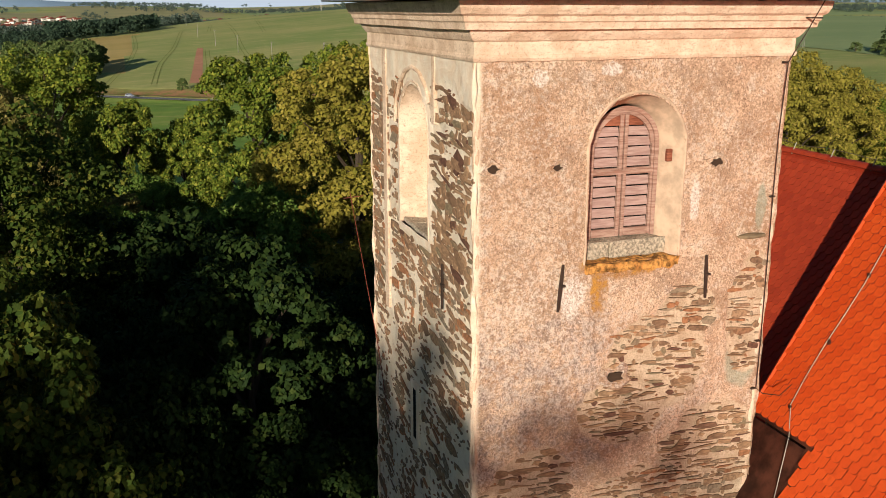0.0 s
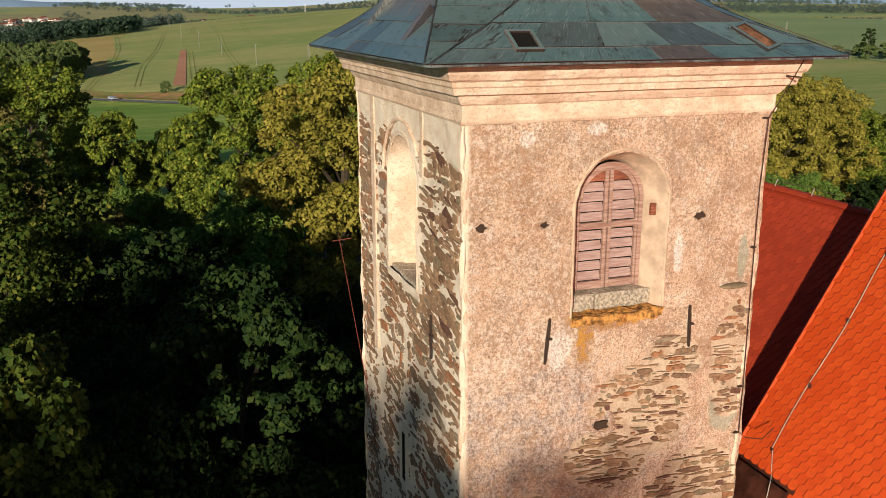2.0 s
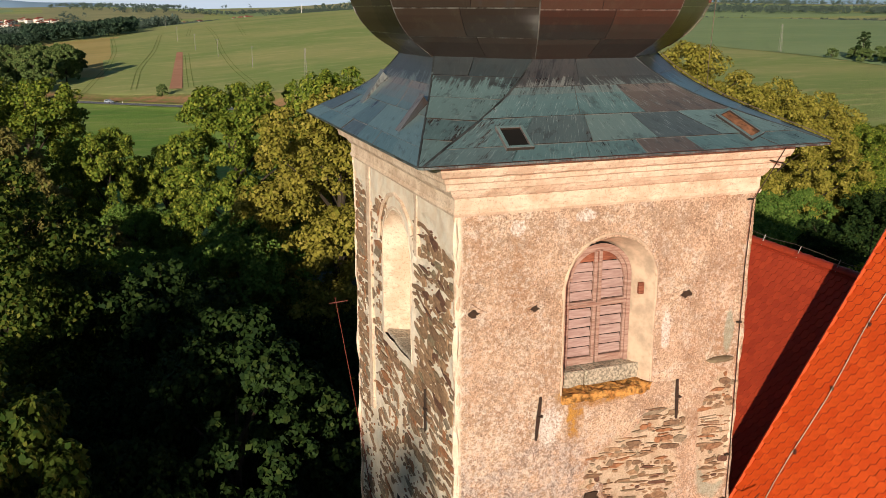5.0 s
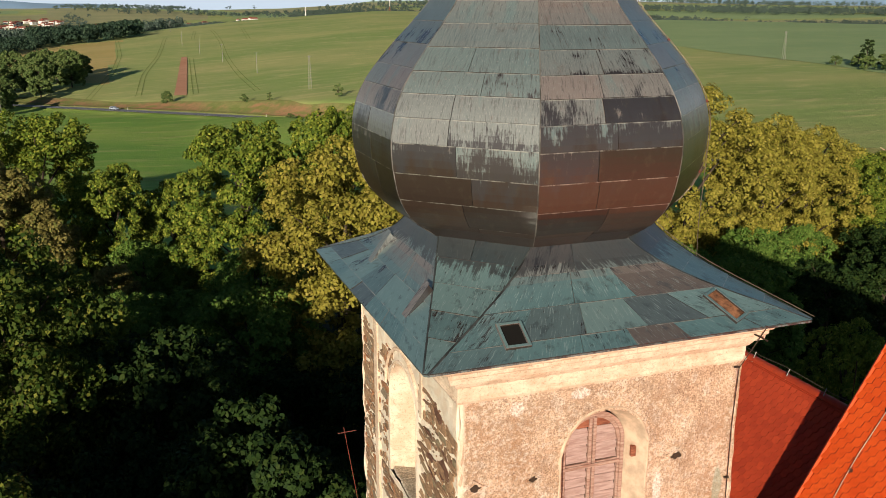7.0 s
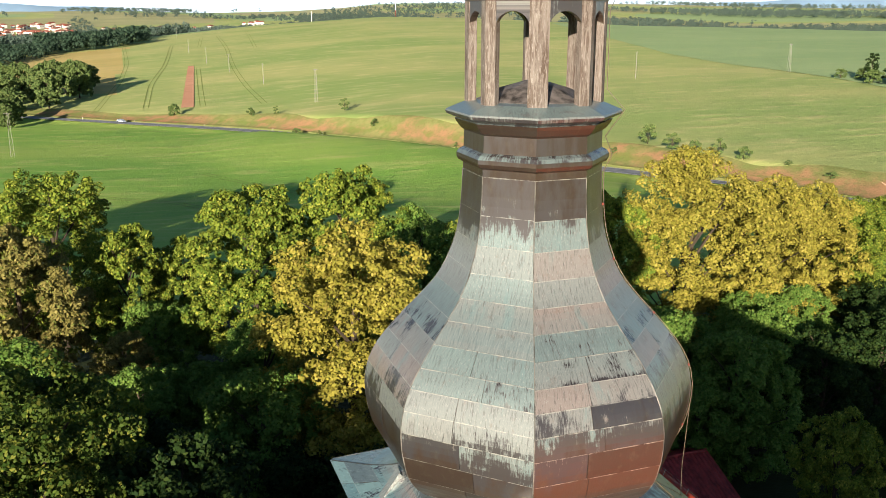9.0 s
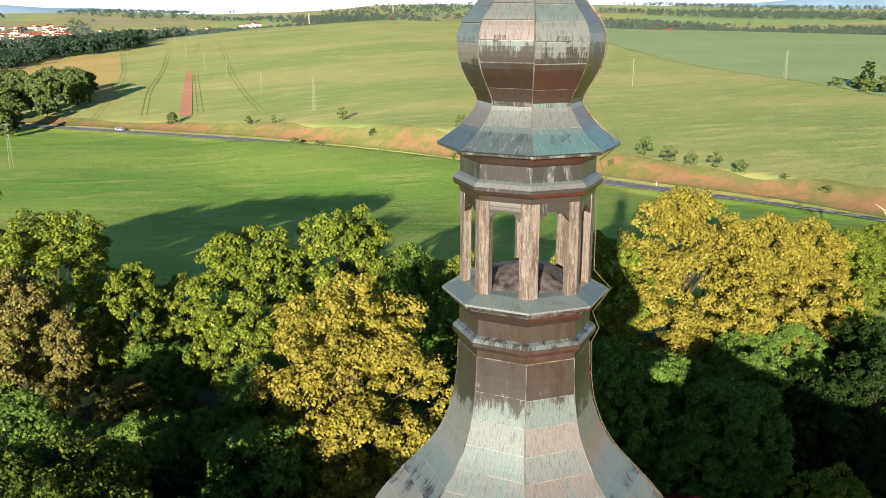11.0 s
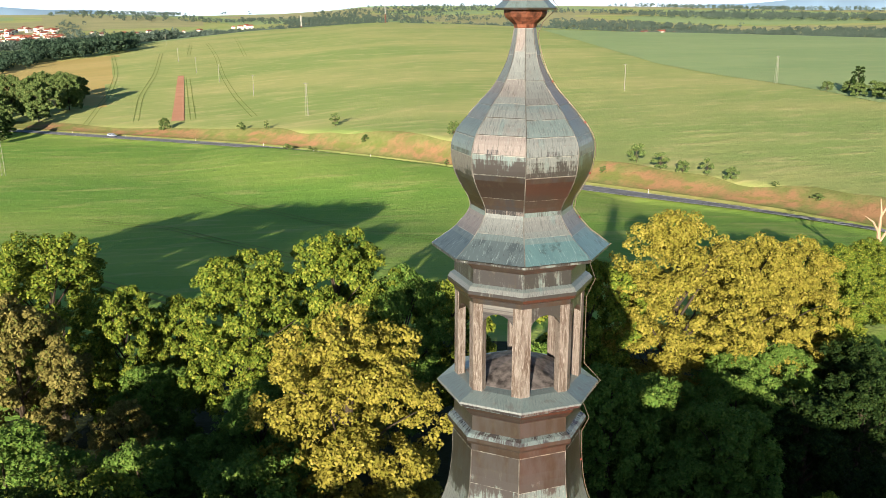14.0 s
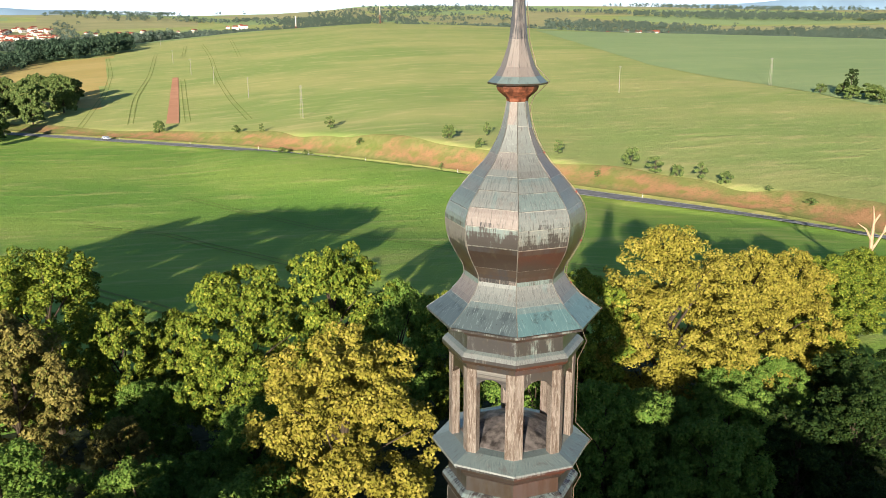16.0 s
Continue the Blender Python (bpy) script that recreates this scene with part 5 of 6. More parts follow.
# loose wire hanging from the dome to the ridge of the choir
p0 = octo(catmull(DOME, 22.6) + 0.05, 22.6, 2)
tube("hanging_wire", [p0, p0 + Vector((0.12, 0.25, -1.4)), p0 + Vector((0.5, 0.7, -3.0)), Vector((5.2, 1.9, 17.9)), Vector((6.35, 2.4, 17.25))], 0.007, WIRE, tower, "slack lightning wire")
part("gutter_hook", box_bm(2.45, 2.47, -3.32, -2.95, 19.88, 19.90, 0.003), IRON, tower)
# slab of stone standing out of the wall by the corner
bm = bmesh.new()
bmesh.ops.create_icosphere(bm, subdivisions=2, radius=1.0)
for v in bm.verts:
    v.co.x *= 0.26 + 0.03 * math.sin(v.co.y * 9)
    v.co.y *= 0.09
    v.co.z *= 0.045
bm.transform(Matrix.Translation((2.05, -2.79, 16.67)))
part("projecting_stone", bm, STONE, tower)


# red-painted rod beside the far corner of the tower
rod = thing("lightning_rod", Matrix.Identity(4), "slim dark red rod with cross arm beside the tower", "rod")
tube("pole", [(-1.06, 16.0, 12.0), (-1.25, 16.05, 13.6), (-1.5, 16.1, 15.2), (-1.74, 16.15, 16.72)], [0.010, 0.009, 0.008, 0.007], RUSTRED, rod)
tube("cross_arm", [(-1.86, 16.12, 16.60), (-1.5, 16.18, 16.64)], 0.009, RUSTRED, rod)
tube("foot", [(-1.06, 16.0, 12.0), (-0.6, 15.9, 11.95)], 0.016, RUSTRED, rod)

# ---- the church behind and beside the tower ----
K = 1.65                                # rise of the roofs
church = thing("church", TOWER_M, "church building with steep clay-tiled roofs beside the tower", "church")


def nave_z(u):
    return 15.3 + K * (u - 4.15)


def choir_z(u):
    return 17.08 + K * (u - 6.6)


def slab(name, pts, thick, mat, label=""):
    """A roof plane with thickness; pts: corners in the tower's frame."""
    pts = [Vector(p) for p in pts]
    n = (pts[1] - pts[0]).cross(pts[2] - pts[0]).normalized()
    if n.z < 0:
        n = -n
    V = pts + [p - n * thick for p in pts]
    m = len(pts)
    F = [tuple(range(m)), tuple(range(2 * m - 1, m - 1, -1))] + [(i, (i + 1) % m, m + (i + 1) % m, m + i) for i in range(m)]
    ob = raw(name, V, F, mat, church, label)
    orient(ob)
    return ob


NV0, NV1, NU0, NUR = -30.0, -2.12, 1.0, 7.0
nave_roof = slab("nave_roof", [(NU0, NV0, nave_z(NU0)), (NU0, NV1 - 1.35, nave_z(NU0)), (2.93, NV1 - 1.35, nave_z(2.93)), (2.93, NV1, nave_z(2.93)), (NUR, NV1, nave_z(NUR)), (NUR, NV0, nave_z(NUR))], 0.12, BROWNSHEET, "steep roof of new bright orange clay tiles")
slab("nave_roof_far", [(NUR, NV0, nave_z(NUR)), (NUR, NV1, nave_z(NUR)), (2 * NUR - NU0, NV1, nave_z(NU0)), (2 * NUR - NU0, NV0, nave_z(NU0))], 0.12, TILE_NEW)
slab("flashing_sheet", [(1.2, NV1 - 1.34, nave_z(1.2) - 0.05), (2.93, NV1 - 1.34, nave_z(2.93) - 0.05), (2.93, NV1 + 0.02, nave_z(2.93) - 0.05), (1.2, NV1 + 0.02, nave_z(1.2) - 0.05)], 0.03, BROWNSHEET, "dark brown sheet-metal flashing against the tower")
CV0, CV1, CU0, CUR = -2.2, 9.0, 2.6, 6.6
choir_roof = slab("choir_roof", [(CU0, CV0, choir_z(CU0)), (CUR, CV0, choir_z(CUR)), (CUR, CV1, choir_z(CUR)), (CU0, CV1, choir_z(CU0))], 0.12, BROWNSHEET, "lower roof of darker red clay tiles")
slab("choir_roof_far", [(CUR, CV0, choir_z(CUR)), (2 * CUR - CU0, CV0, choir_z(CU0)), (2 * CUR - CU0, CV1, choir_z(CU0)), (CUR, CV1, choir_z(CUR))], 0.12, TILE_OLD)


def church_walls():
    for u0, u1, v0, v1, zt, zr, name in ((NU0 + 0.3, 2 * NUR - NU0 - 0.3, NV0 + 0.3, NV1 - 0.2, nave_z(NU0 + 0.3) - 0.3, nave_z(NUR) - 0.5, "nave_wall"), (CU0 + 0.3, 2 * CUR - CU0 - 0.3, CV0, CV1 - 0.2, choir_z(CU0 + 0.3) - 0.3, choir_z(CUR) - 0.5, "choir_wall")):
        um = (u0 + u1) / 2
        V = []
        for v in (v0, v1):
            V += [(u0, v, -0.5), (u1, v, -0.5), (u1, v, zt), (um, v, zr), (u0, v, zt)]
        F = [(0, 1, 2, 3, 4), (9, 8, 7, 6, 5)] + [(i, i + 5, (i + 1) % 5 + 5, (i + 1) % 5) for i in (0, 1, 4)]
        ob = raw(name, V, F, TRIM, church, "plastered church wall")
        orient(ob)


church_walls()


def tile_template():
    """One beaver-tail tile: 18 cm wide, round-ended, lying in x (across), y (up the slope)."""
    w, h, th = 0.0835, 0.30, 0.038
    out = [(-w, h), (-w, 0.05)] + [(-w * math.cos(a), 0.055 - 0.055 * math.sin(a)) for a in np.linspace(0.35, math.pi - 0.35, 5)] + [(w, 0.05), (w, h)]
    n = len(out)
    V = [(x, y, th) for x, y in out] + [(x, y, 0.0) for x, y in out]
    F = [tuple(range(n))] + [(i, n + i, n + i + 1, i + 1) for i in range(n - 1)]
    return np.array(V), F


TILE_V, TILE_F = tile_template()


def tile_mesh(name, mat):
    me = bpy.data.meshes.new(name)
    me.from_pydata(TILE_V.tolist(), [], TILE_F)
    me.materials.append(mat)
    me.materials.append(TILE_EDGE)
    me.polygons.foreach_set("material_index", [min(i, 1) for i in range(len(TILE_F))])
    return me


def tiles(parent, zfn, u0, u1, v0, v1, near, mat, seed):
    """Courses of tiles on a roof plane that rises with u; near(u, v) picks those that are single pieces."""
    rnd = random.Random(seed)
    ca = 1 / math.sqrt(1 + K * K)
    up = Vector((ca, 0, K * ca))
    ac = Vector((0, -1, 0))
    nn = ac.cross(up).normalized()
    me = tile_mesh("roof_tile", mat)
    rest, count = [], 0
    course, i = 0.162, 0
    d, dmax = 0.0, (u1 - u0) / ca
    while d < dmax - 0.05:
        v = v0 + (0.09 if i % 2 else 0.0) + 0.09
        while v < v1 - 0.085:
            u = u0 + d * ca
            p = Vector((u, v, zfn(u))) + nn * (0.004 + rnd.uniform(0, 0.004))
            tilt = radians(8.0 + rnd.uniform(-0.6, 1.0))
            y2 = up * math.cos(tilt) - nn * math.sin(tilt)
            n2 = nn * math.cos(tilt) + up * math.sin(tilt)
            m = Matrix((ac, y2, n2)).transposed().to_4x4()
            m.translation = p + n2 * 0.014
            m = m @ Matrix.Rotation(radians(rnd.uniform(-1.2, 1.2)), 4, "Z")
            if near(u, v) and count < 300:
                ob = new("roof_tile", me)
                ob.parent = parent
                ob.matrix_local = m
                count += 1
            else:
                rest.append(np.array(m))
            v += 0.18
        d += course
        i += 1
    M = np.array(rest)
    P = np.einsum("nij,kj->nki", M[:, :3, :3], TILE_V) + M[:, None, :3, 3]
    nv = len(TILE_V)
    faces = [[q + nv * t for q in f] for t in range(len(rest)) for f in TILE_F]
    ob = raw("roof_tiles", P.reshape(-1, 3).tolist(), faces, mat, parent)
    ob.data.materials.append(TILE_EDGE)
    ob.data.polygons.foreach_set("material_index", [min(i % len(TILE_F), 1) for i in range(len(faces))])
    ob["kind"] = "stuff"


tiles(nave_roof, nave_z, 2.95, NUR, NV0 + 0.1, NV1 + 0.03, lambda u, v: v > -3.9 and u < 5.2, TILE_NEW, 1)
tiles(nave_roof, nave_z, NU0, 2.95, NV0 + 0.1, NV1 - 1.36, lambda u, v: False, TILE_NEW, 2)
tiles(choir_roof, choir_z, 3.6, CUR - 0.1, CV0 + 0.05, CV1 - 0.05, lambda u, v: -1.6 < v < 1.4 and u > 4.6, TILE_OLD, 3)


def ridge_caps(parent, u, z, v0, v1, mat):
    n = 9
    V, F = [], []
    for v, r in ((0.0, 0.125), (0.03, 0.125), (0.40, 0.105)):
        for k in range(n):
            a = math.pi * (k / (n - 1)) 
            V.append((r * math.cos(a), v, r * 0.8 * math.sin(a)))
    for i in range(2):
        for k in range(n - 1):
            F.append((i * n + k, i * n + k + 1, (i + 1) * n + k + 1, (i + 1) * n + k))
    me = bpy.data.meshes.new("ridge_tile")
    me.from_pydata(V, [], F)
    me.materials.append(mat)
    v = v0
    while v < v1:
        ob = new("ridge_tile", me)
        ob.parent = parent
        ob.matrix_local = pose(u, v, z - 0.03, random.uniform(-1, 1), 0, random.uniform(-1, 1))
        v += 0.36


ridge_caps(choir_roof, CUR, choir_z(CUR), CV0, CV1, TILE_OLD)
ridge_caps(nave_roof, NUR, nave_z(NUR), NV0, NV1 - 0.3, TILE_NEW)
# mortar line and ridge wire of the choir roof
tube("ridge_mortar", [(CUR - 0.11, CV0, choir_z(CUR) - 0.10), (CUR - 0.11, CV1, choir_z(CUR) - 0.10)], 0.016, TILE_OLD, church)
tube("ridge_wire", [(CUR, v, choir_z(CUR) + 0.17 + 0.03 * math.sin(v * 3)) for v in np.linspace(CV0, CV1, 16)], 0.006, WIRE, church)
for v in np.arange(-1.6, 9, 1.1):
    tube("wire_holder", [(CUR - 0.1, v, choir_z(CUR) - 0.05), (CUR - 0.04, v, choir_z(CUR) + 0.1), (CUR, v, choir_z(CUR) + 0.19)], 0.01, CONCRETE, church)
tube("roof_wire", [(u, -2.82 + 0.03 * math.sin(u * 4), nave_z(u) + 0.13) for u in np.linspace(3.1, 7.0, 14)], 0.007, CONCRETE, church, "pale lightning wire down the orange roof")
tube("roof_wire", [(3.1, -2.84, nave_z(3.1) + 0.13), (2.9, -3.1, nave_z(2.9) + 0.08), (2.3, -3.55, nave_z(2.3) + 0.06), (1.6, -3.9, nave_z(1.6) + 0.06)], 0.007, CONCRETE, church)
for u in (3.1, 3.75, 4.4, 5.05, 5.7, 6.4):
    bm = box_bm(u - 0.015, u + 0.015, -2.86, -2.80, nave_z(u) + 0.02, nave_z(u) + 0.14, 0.003)
    part("wire_holder", bm, BROWNSHEET, church)
tube("verge_strip", [(u, NV1 + 0.01, nave_z(u) + 0.025) for u in np.linspace(2.93, NUR, 8)], 0.045, TILE_NEW, church)
tube("roof_rod", [(6.9, -0.9, 17.2), (6.9, -0.9, 18.0)], 0.012, IRON, church, "thin iron rod above the ridge")


def shed():
    """A low building with a red corrugated roof behind the church."""
    ob = thing("shed", TOWER_M @ pose(24.6, 26.4, 0, 0, 0, 0), "low outbuilding with a red corrugated metal roof", "shed")
    n = 44
    V, F = [], []
    for i in range(n + 1):
        x = -6.0 + 6.0 * i / n
        b = 0.035 * math.cos(i * math.pi)
        V += [(x, 0, 4.0 + b), (x, -6.8, 1.3 + b), (x, 6.8, 1.3 + b)]
    for i in range(n):
        a, c = 3 * i, 3 * i + 3
        F += [(a, a + 1, c + 1, c), (a, c, c + 2, a + 2)]
    raw("corrugated_roof", V, F, CORRUGATED, ob)
    bm = box_bm(-5.8, -0.25, -6.4, 6.4, -1.5, 1.35)
    part("wall", bm, TRIM, ob)
    tube("ridge_cap", [(-6.0, 0, 4.06), (0.03, 0, 4.06)], 0.09, CORRUGATED, ob)


shed()


# ---- stones in the walls ----
def stone_meshes(n=26):
    out = []
    for q in range(n):
        rnd = random.Random(900 + q)
        k = rnd.choice((4, 5, 5, 6, 7))
        lean = rnd.uniform(-0.6, 0.6)
        turn = rnd.uniform(0, 6.28)
        ring = []
        for i in range(k):
            a = turn + 2 * math.pi * (i + rnd.uniform(-0.32, 0.32)) / k
            r = 0.5 * rnd.uniform(0.72, 1.15)
            ring.append((max(-0.56, min(0.56, 1.2 * r * math.cos(a))), max(-0.5, min(0.5, 1.15 * r * math.sin(a)))))
        V = [(x, 0.6, z) for x, z in ring] + [(x, -0.5 + 0.5 * x * lean, z) for x, z in ring] + [(x * 0.93, -0.62 + 0.5 * x * lean + rnd.uniform(-0.1, 0.1), z * 0.86) for x, z in ring]
        F = [(i, (i + 1) % k, k + (i + 1) % k, k + i) for i in range(k)] + [(k + i, k + (i + 1) % k, 2 * k + (i + 1) % k, 2 * k + i) for i in range(k)] + [tuple(range(2 * k, 3 * k))]
        me = bpy.data.meshes.new("stone")
        me.from_pydata(V, [], F)
        me.materials.append(STONE)
        bm = bmesh.new()
        bm.from_mesh(me)
        bmesh.ops.recalc_face_normals(bm, faces=bm.faces)
        bm.to_mesh(me)
        bm.free()
        out.append(me)
    return out


STONES = stone_meshes()


def lay_stones(parent, rot, half, depth, bare, zlo, zhi, fill, seed, near, spread, size, gap, tall, scant):
    """Rubble in rough courses wherever the coat is gone."""
    rnd = random.Random(seed)
    rest, count = [], 0
    z = zlo
    while z < zhi:
        h = rnd.choice((0.03, 0.045, 0.06, 0.08, 0.10, 0.125)) * size * tall
        s = -half + rnd.uniform(0.02, 0.2)
        while s < half - 0.08:
            w = rnd.choice((0.05, 0.08, 0.12, 0.16, 0.22, 0.30)) * rnd.uniform(0.75, 1.3) * size * (0.75 + h * 3 / tall)
            zz = z + rnd.uniform(-0.03, 0.03)
            ok = float(bare(np.array(s + w / 2), np.array(zz))) > 0.55 and rnd.random() < fill * (1 - scant(s, zz)) and abs(s + w / 2) + w / 2 < half - 0.02 and float(arch_sd(s + w / 2, zz)) > 0.10 + w * 0.3 and zz < 18.95
            if ok:
                m = rot @ Matrix.Translation((s + w / 2, -(depth - 0.014), zz)) @ Matrix.Rotation(radians(rnd.uniform(-spread, spread) + spread * 0.5), 4, "Y") @ Matrix.Diagonal((w * 1.08, 0.018, h * rnd.choice((0.6, 0.9, 1.05, 1.3, 1.6)), 1))
                me = STONES[rnd.randrange(len(STONES))]
                if near(s, zz) and count < 298:
                    ob = new("stone", me)
                    ob.parent = parent
                    ob.matrix_local = m
                    count += 1
                else:
                    rest.append((me, m))
            s += w * 0.98 + rnd.uniform(0.0, 0.05) * gap
        z += h * 1.02 + rnd.uniform(0.0, 0.02) * gap
    if rest:
        V, F = [], []
        for me, m in rest:
            k = len(V)
            V += [m @ v.co for v in me.vertices]
            F += [[k + i for i in p.vertices] for p in me.polygons]
        ob = raw("rubble_fill", V, F, STONE_REST, parent)
        ob["kind"] = "stuff"


def stone_rest_material():
    m = Mat("schist_stone_field", 0.8, 0.0, 0.3)
    v = m.coord()
    r = m.island()
    col = m.mix(r, (0.20, 0.115, 0.065), (0.46, 0.29, 0.165))
    col = m.mix(m.ramp(m.math("FRACT", m.math("MULTIPLY", r, 7.3)), 0.70, 0.86), col, (0.30, 0.235, 0.16))
    col = m.mix(m.ramp(m.math("FRACT", m.math("MULTIPLY", r, 17.9)), 0.80, 0.88), col, (0.40, 0.17, 0.07))
    n = m.noise(v, 22.0, 5.0)
    col = m.mix(m.ramp(n, 0.35, 0.62), m.mix(0.5, col, (0.06, 0.042, 0.03)), m.mix(0.1, col, (0.55, 0.42, 0.3)))
    return m.done(col, n, 0.5, 0.02)


STONE_REST = stone_rest_material()


def fragments(parent, rot, half, depth, bare, zlo, zhi, count, seed, scant):
    """Slivers and chips of stone showing through the mortar."""
    rnd = random.Random(seed)
    V, F = [], []
    for _ in range(count):
        s, z = rnd.uniform(-half + 0.1, half - 0.1), rnd.uniform(zlo, zhi)
        if float(bare(np.array(s), np.array(z))) < 0.55 or float(arch_sd(s, z)) < 0.14 or rnd.random() < 0.6 * scant(s, z):
            continue
        me = STONES[rnd.randrange(len(STONES))]
        m = rot @ Matrix.Translation((s, -(depth - 0.016), z)) @ Matrix.Rotation(radians(rnd.gauss(8, 16)), 4, "Y") @ Matrix.Diagonal((rnd.uniform(0.03, 0.10), 0.016, rnd.uniform(0.014, 0.045), 1))
        k = len(V)
        V += [m @ v.co for v in me.vertices]
        F += [[k + i for i in p.vertices] for p in me.polygons]
    ob = raw("mortar_rubble", V, F, STONE_REST, parent)
    ob["kind"] = "stuff"


def scant_front(s, z):
    """How few stones show: the mortar is smeared over them in places."""
    return 0.35 * float(smooth(0.0, 0.9, wave(s, z, 0.33, 3)))


def scant_left(s, z):
    strip = max(0.0, 1 - abs(s + 1.55 + 0.1 * math.sin(z * 2.1)) / 0.24) + max(0.0, 1 - abs(s - 0.05) / 0.16) * float(smooth(16.2, 15.8, z))
    low = 0.4 * float(smooth(16.4, 14.2, z))
    return min(1.0, 1.6 * strip + low + 0.45 * float(smooth(0.1, 0.9, wave(s, z, 0.36, 6))))


lay_stones(wall_f, rot_f, HU, HV, bare_front, 10.4, 18.2, 0.80, 21, lambda s, z: z > 13.0, 5.0, 1.1, 1.0, 0.62, scant_front)
lay_stones(wall_l, rot_l, HV, HU, bare_left, 10.0, 18.9, 0.97, 22, lambda s, z: z > 16.2 and s > -0.9, 14.0, 1.2, 0.8, 0.95, scant_left)
fragments(wall_l, rot_l, HV, HU, bare_left, 10.0, 18.9, 1700, 31, scant_left)
fragments(wall_f, rot_f, HU, HV, bare_front, 10.4, 16.5, 700, 32, scant_front)


# ---- trees ----
def leaf_cloud(rng, centres, radii, count, size, droop=0.5, flat=0.85):
    """Leaf blades on the outsides of many sprays, each a bent pair of triangles."""
    w = radii ** 2
    pick = rng.choice(len(centres), count, p=w / w.sum())
    d = rng.normal(size=(count, 3))
    d[:, 2] = d[:, 2] * 0.8 + 0.4
    d /= np.linalg.norm(d, axis=1)[:, None]
    rad = radii[pick] * (1.1 - 0.5 * rng.random(count) ** 1.4)
    pos = centres[pick] + d * rad[:, None] * np.array([1, 1, flat])
    n = d * 0.8 + rng.normal(scale=0.4, size=(count, 3)) + np.array([0, 0, 0.3])
    n /= np.linalg.norm(n, axis=1)[:, None]
    t = np.cross(n, rng.normal(size=(count, 3)))
    t /= np.linalg.norm(t, axis=1)[:, None]
    b = np.cross(n, t)
    s = size * rng.uniform(0.6, 1.3, count)
    a, c = t * s[:, None], b * (s * rng.uniform(0.55, 0.85, count))[:, None]
    dip = n * (s * droop * 0.6)[:, None]
    return np.stack([pos - a * 0.8 - dip * 0.4, pos + c, pos + a * 1.1 - dip, pos - c], 1)


def crown_lobes(rng, R, zlo, zhi, n, taper=0.5):
    """Centres and radii of the sprays of an uneven crown: boughs that stand out, each with many sprays."""
    C, r = [], []
    H = zhi - zlo
    boughs = max(5, n // 8)
    for i in range(boughs):
        t = ((i + rng.random()) / boughs) ** 0.95
        wid = R * math.sqrt(max(0.015, 1 - abs(2 * (t ** (0.75 + 0.4 * taper)) - 0.9) ** 2.2 / 1.3))
        a = i * 2.399 + rng.random() * 0.9
        q = math.sqrt(rng.uniform(0.25, 1.0)) * 0.84
        br = R * rng.uniform(0.20, 0.38)
        bx, by, bz = math.cos(a) * wid * q, math.sin(a) * wid * q, zlo + br * 0.5 + (H - 1.55 * br) * t
        for j in range(24 if n > 100 else 14):
            d = rng.normal(size=3)
            d[2] = abs(d[2]) * 0.8 - 0.25
            d /= np.linalg.norm(d)
            rr = R * rng.uniform(0.05, 0.115) * (1.0 if n > 100 else 1.4)
            out = br * rng.uniform(0.75, 1.12)
            C.append((bx + d[0] * out, by + d[1] * out, bz + d[2] * out * 0.85))
            r.append(rr)
    return np.array(C), np.array(r)


def make_tree(seed, R, H, base, leaves, size, lobes, mat, taper=0.5):
    """Meshes of one kind of tree: crown and trunk with limbs, H high."""
    rng = np.random.default_rng(seed)
    C, r = crown_lobes(rng, R, base, H * 0.96, lobes, taper=taper)
    crown = quads("crown", leaf_cloud(rng, C, r, leaves, size), mat)
    rnd = random.Random(seed)
    V, F = [], []

    def limb(pts, rads, sides=7):
        k0 = len(V)
        for p, q in zip(pts, rads):
            for k in range(sides):
                a = 2 * math.pi * k / sides
                V.append((p[0] + q * math.cos(a), p[1] + q * math.sin(a), p[2]))
        for i in range(len(pts) - 1):
            for k in range(sides):
                F.append((k0 + i * sides + k, k0 + i * sides + (k + 1) % sides, k0 + (i + 1) * sides + (k + 1) % sides, k0 + (i + 1) * sides + k))
    tr = 0.017 * H
    limb([(0, 0, -1.5), (0.05, 0, H * 0.15), (0.1, 0.08, H * 0.4), (0.0, 0.1, H * 0.6), (0.05, 0, H * 0.8)], [tr * 1.25, tr, tr * 0.8, tr * 0.5, tr * 0.12])
    for c in C[:: max(1, len(C) // 16)]:
        z0 = max(H * 0.15, c[2] - R * 0.7)
        limb([(0.05, 0.05, z0), (c[0] * 0.5, c[1] * 0.5, (z0 + c[2]) / 2 + 0.3), tuple(c)], [tr * 0.45, tr * 0.28, tr * 0.08], 5)
    trunk = bpy.data.meshes.new("trunk")
    trunk.from_pydata(V, [], F)
    trunk.materials.append(BARK)
    return crown, trunk


def plant(kind, x, y, top, label, group, name="tree", width=1.0, base=None):
    """Set a tree of that kind with its tip at the height top."""
    crown, trunk, H, R = kind
    z = float(height(np.array([x]), np.array([y]))[0]) if base is None else base
    k = (top - z) / (H * 1.0)
    rnd = random.Random(int(x * 13 + y * 7))
    ob = thing(name, pose(x, y, z, 0, 0, rnd.uniform(0, 360)) @ Matrix.Diagonal((k * width, k * width, k, 1)), label, "tree", group)
    for nm, me in (("crown", crown), ("trunk", trunk)):
        o = new(nm, me)
        o.parent = ob
    return ob


def kind(seed, R, H, base, leaves, size, lobes, mat, taper=0.5):
    c, t = make_tree(seed, R, H, base, leaves, size, lobes, mat, taper)
    return c, t, H, R


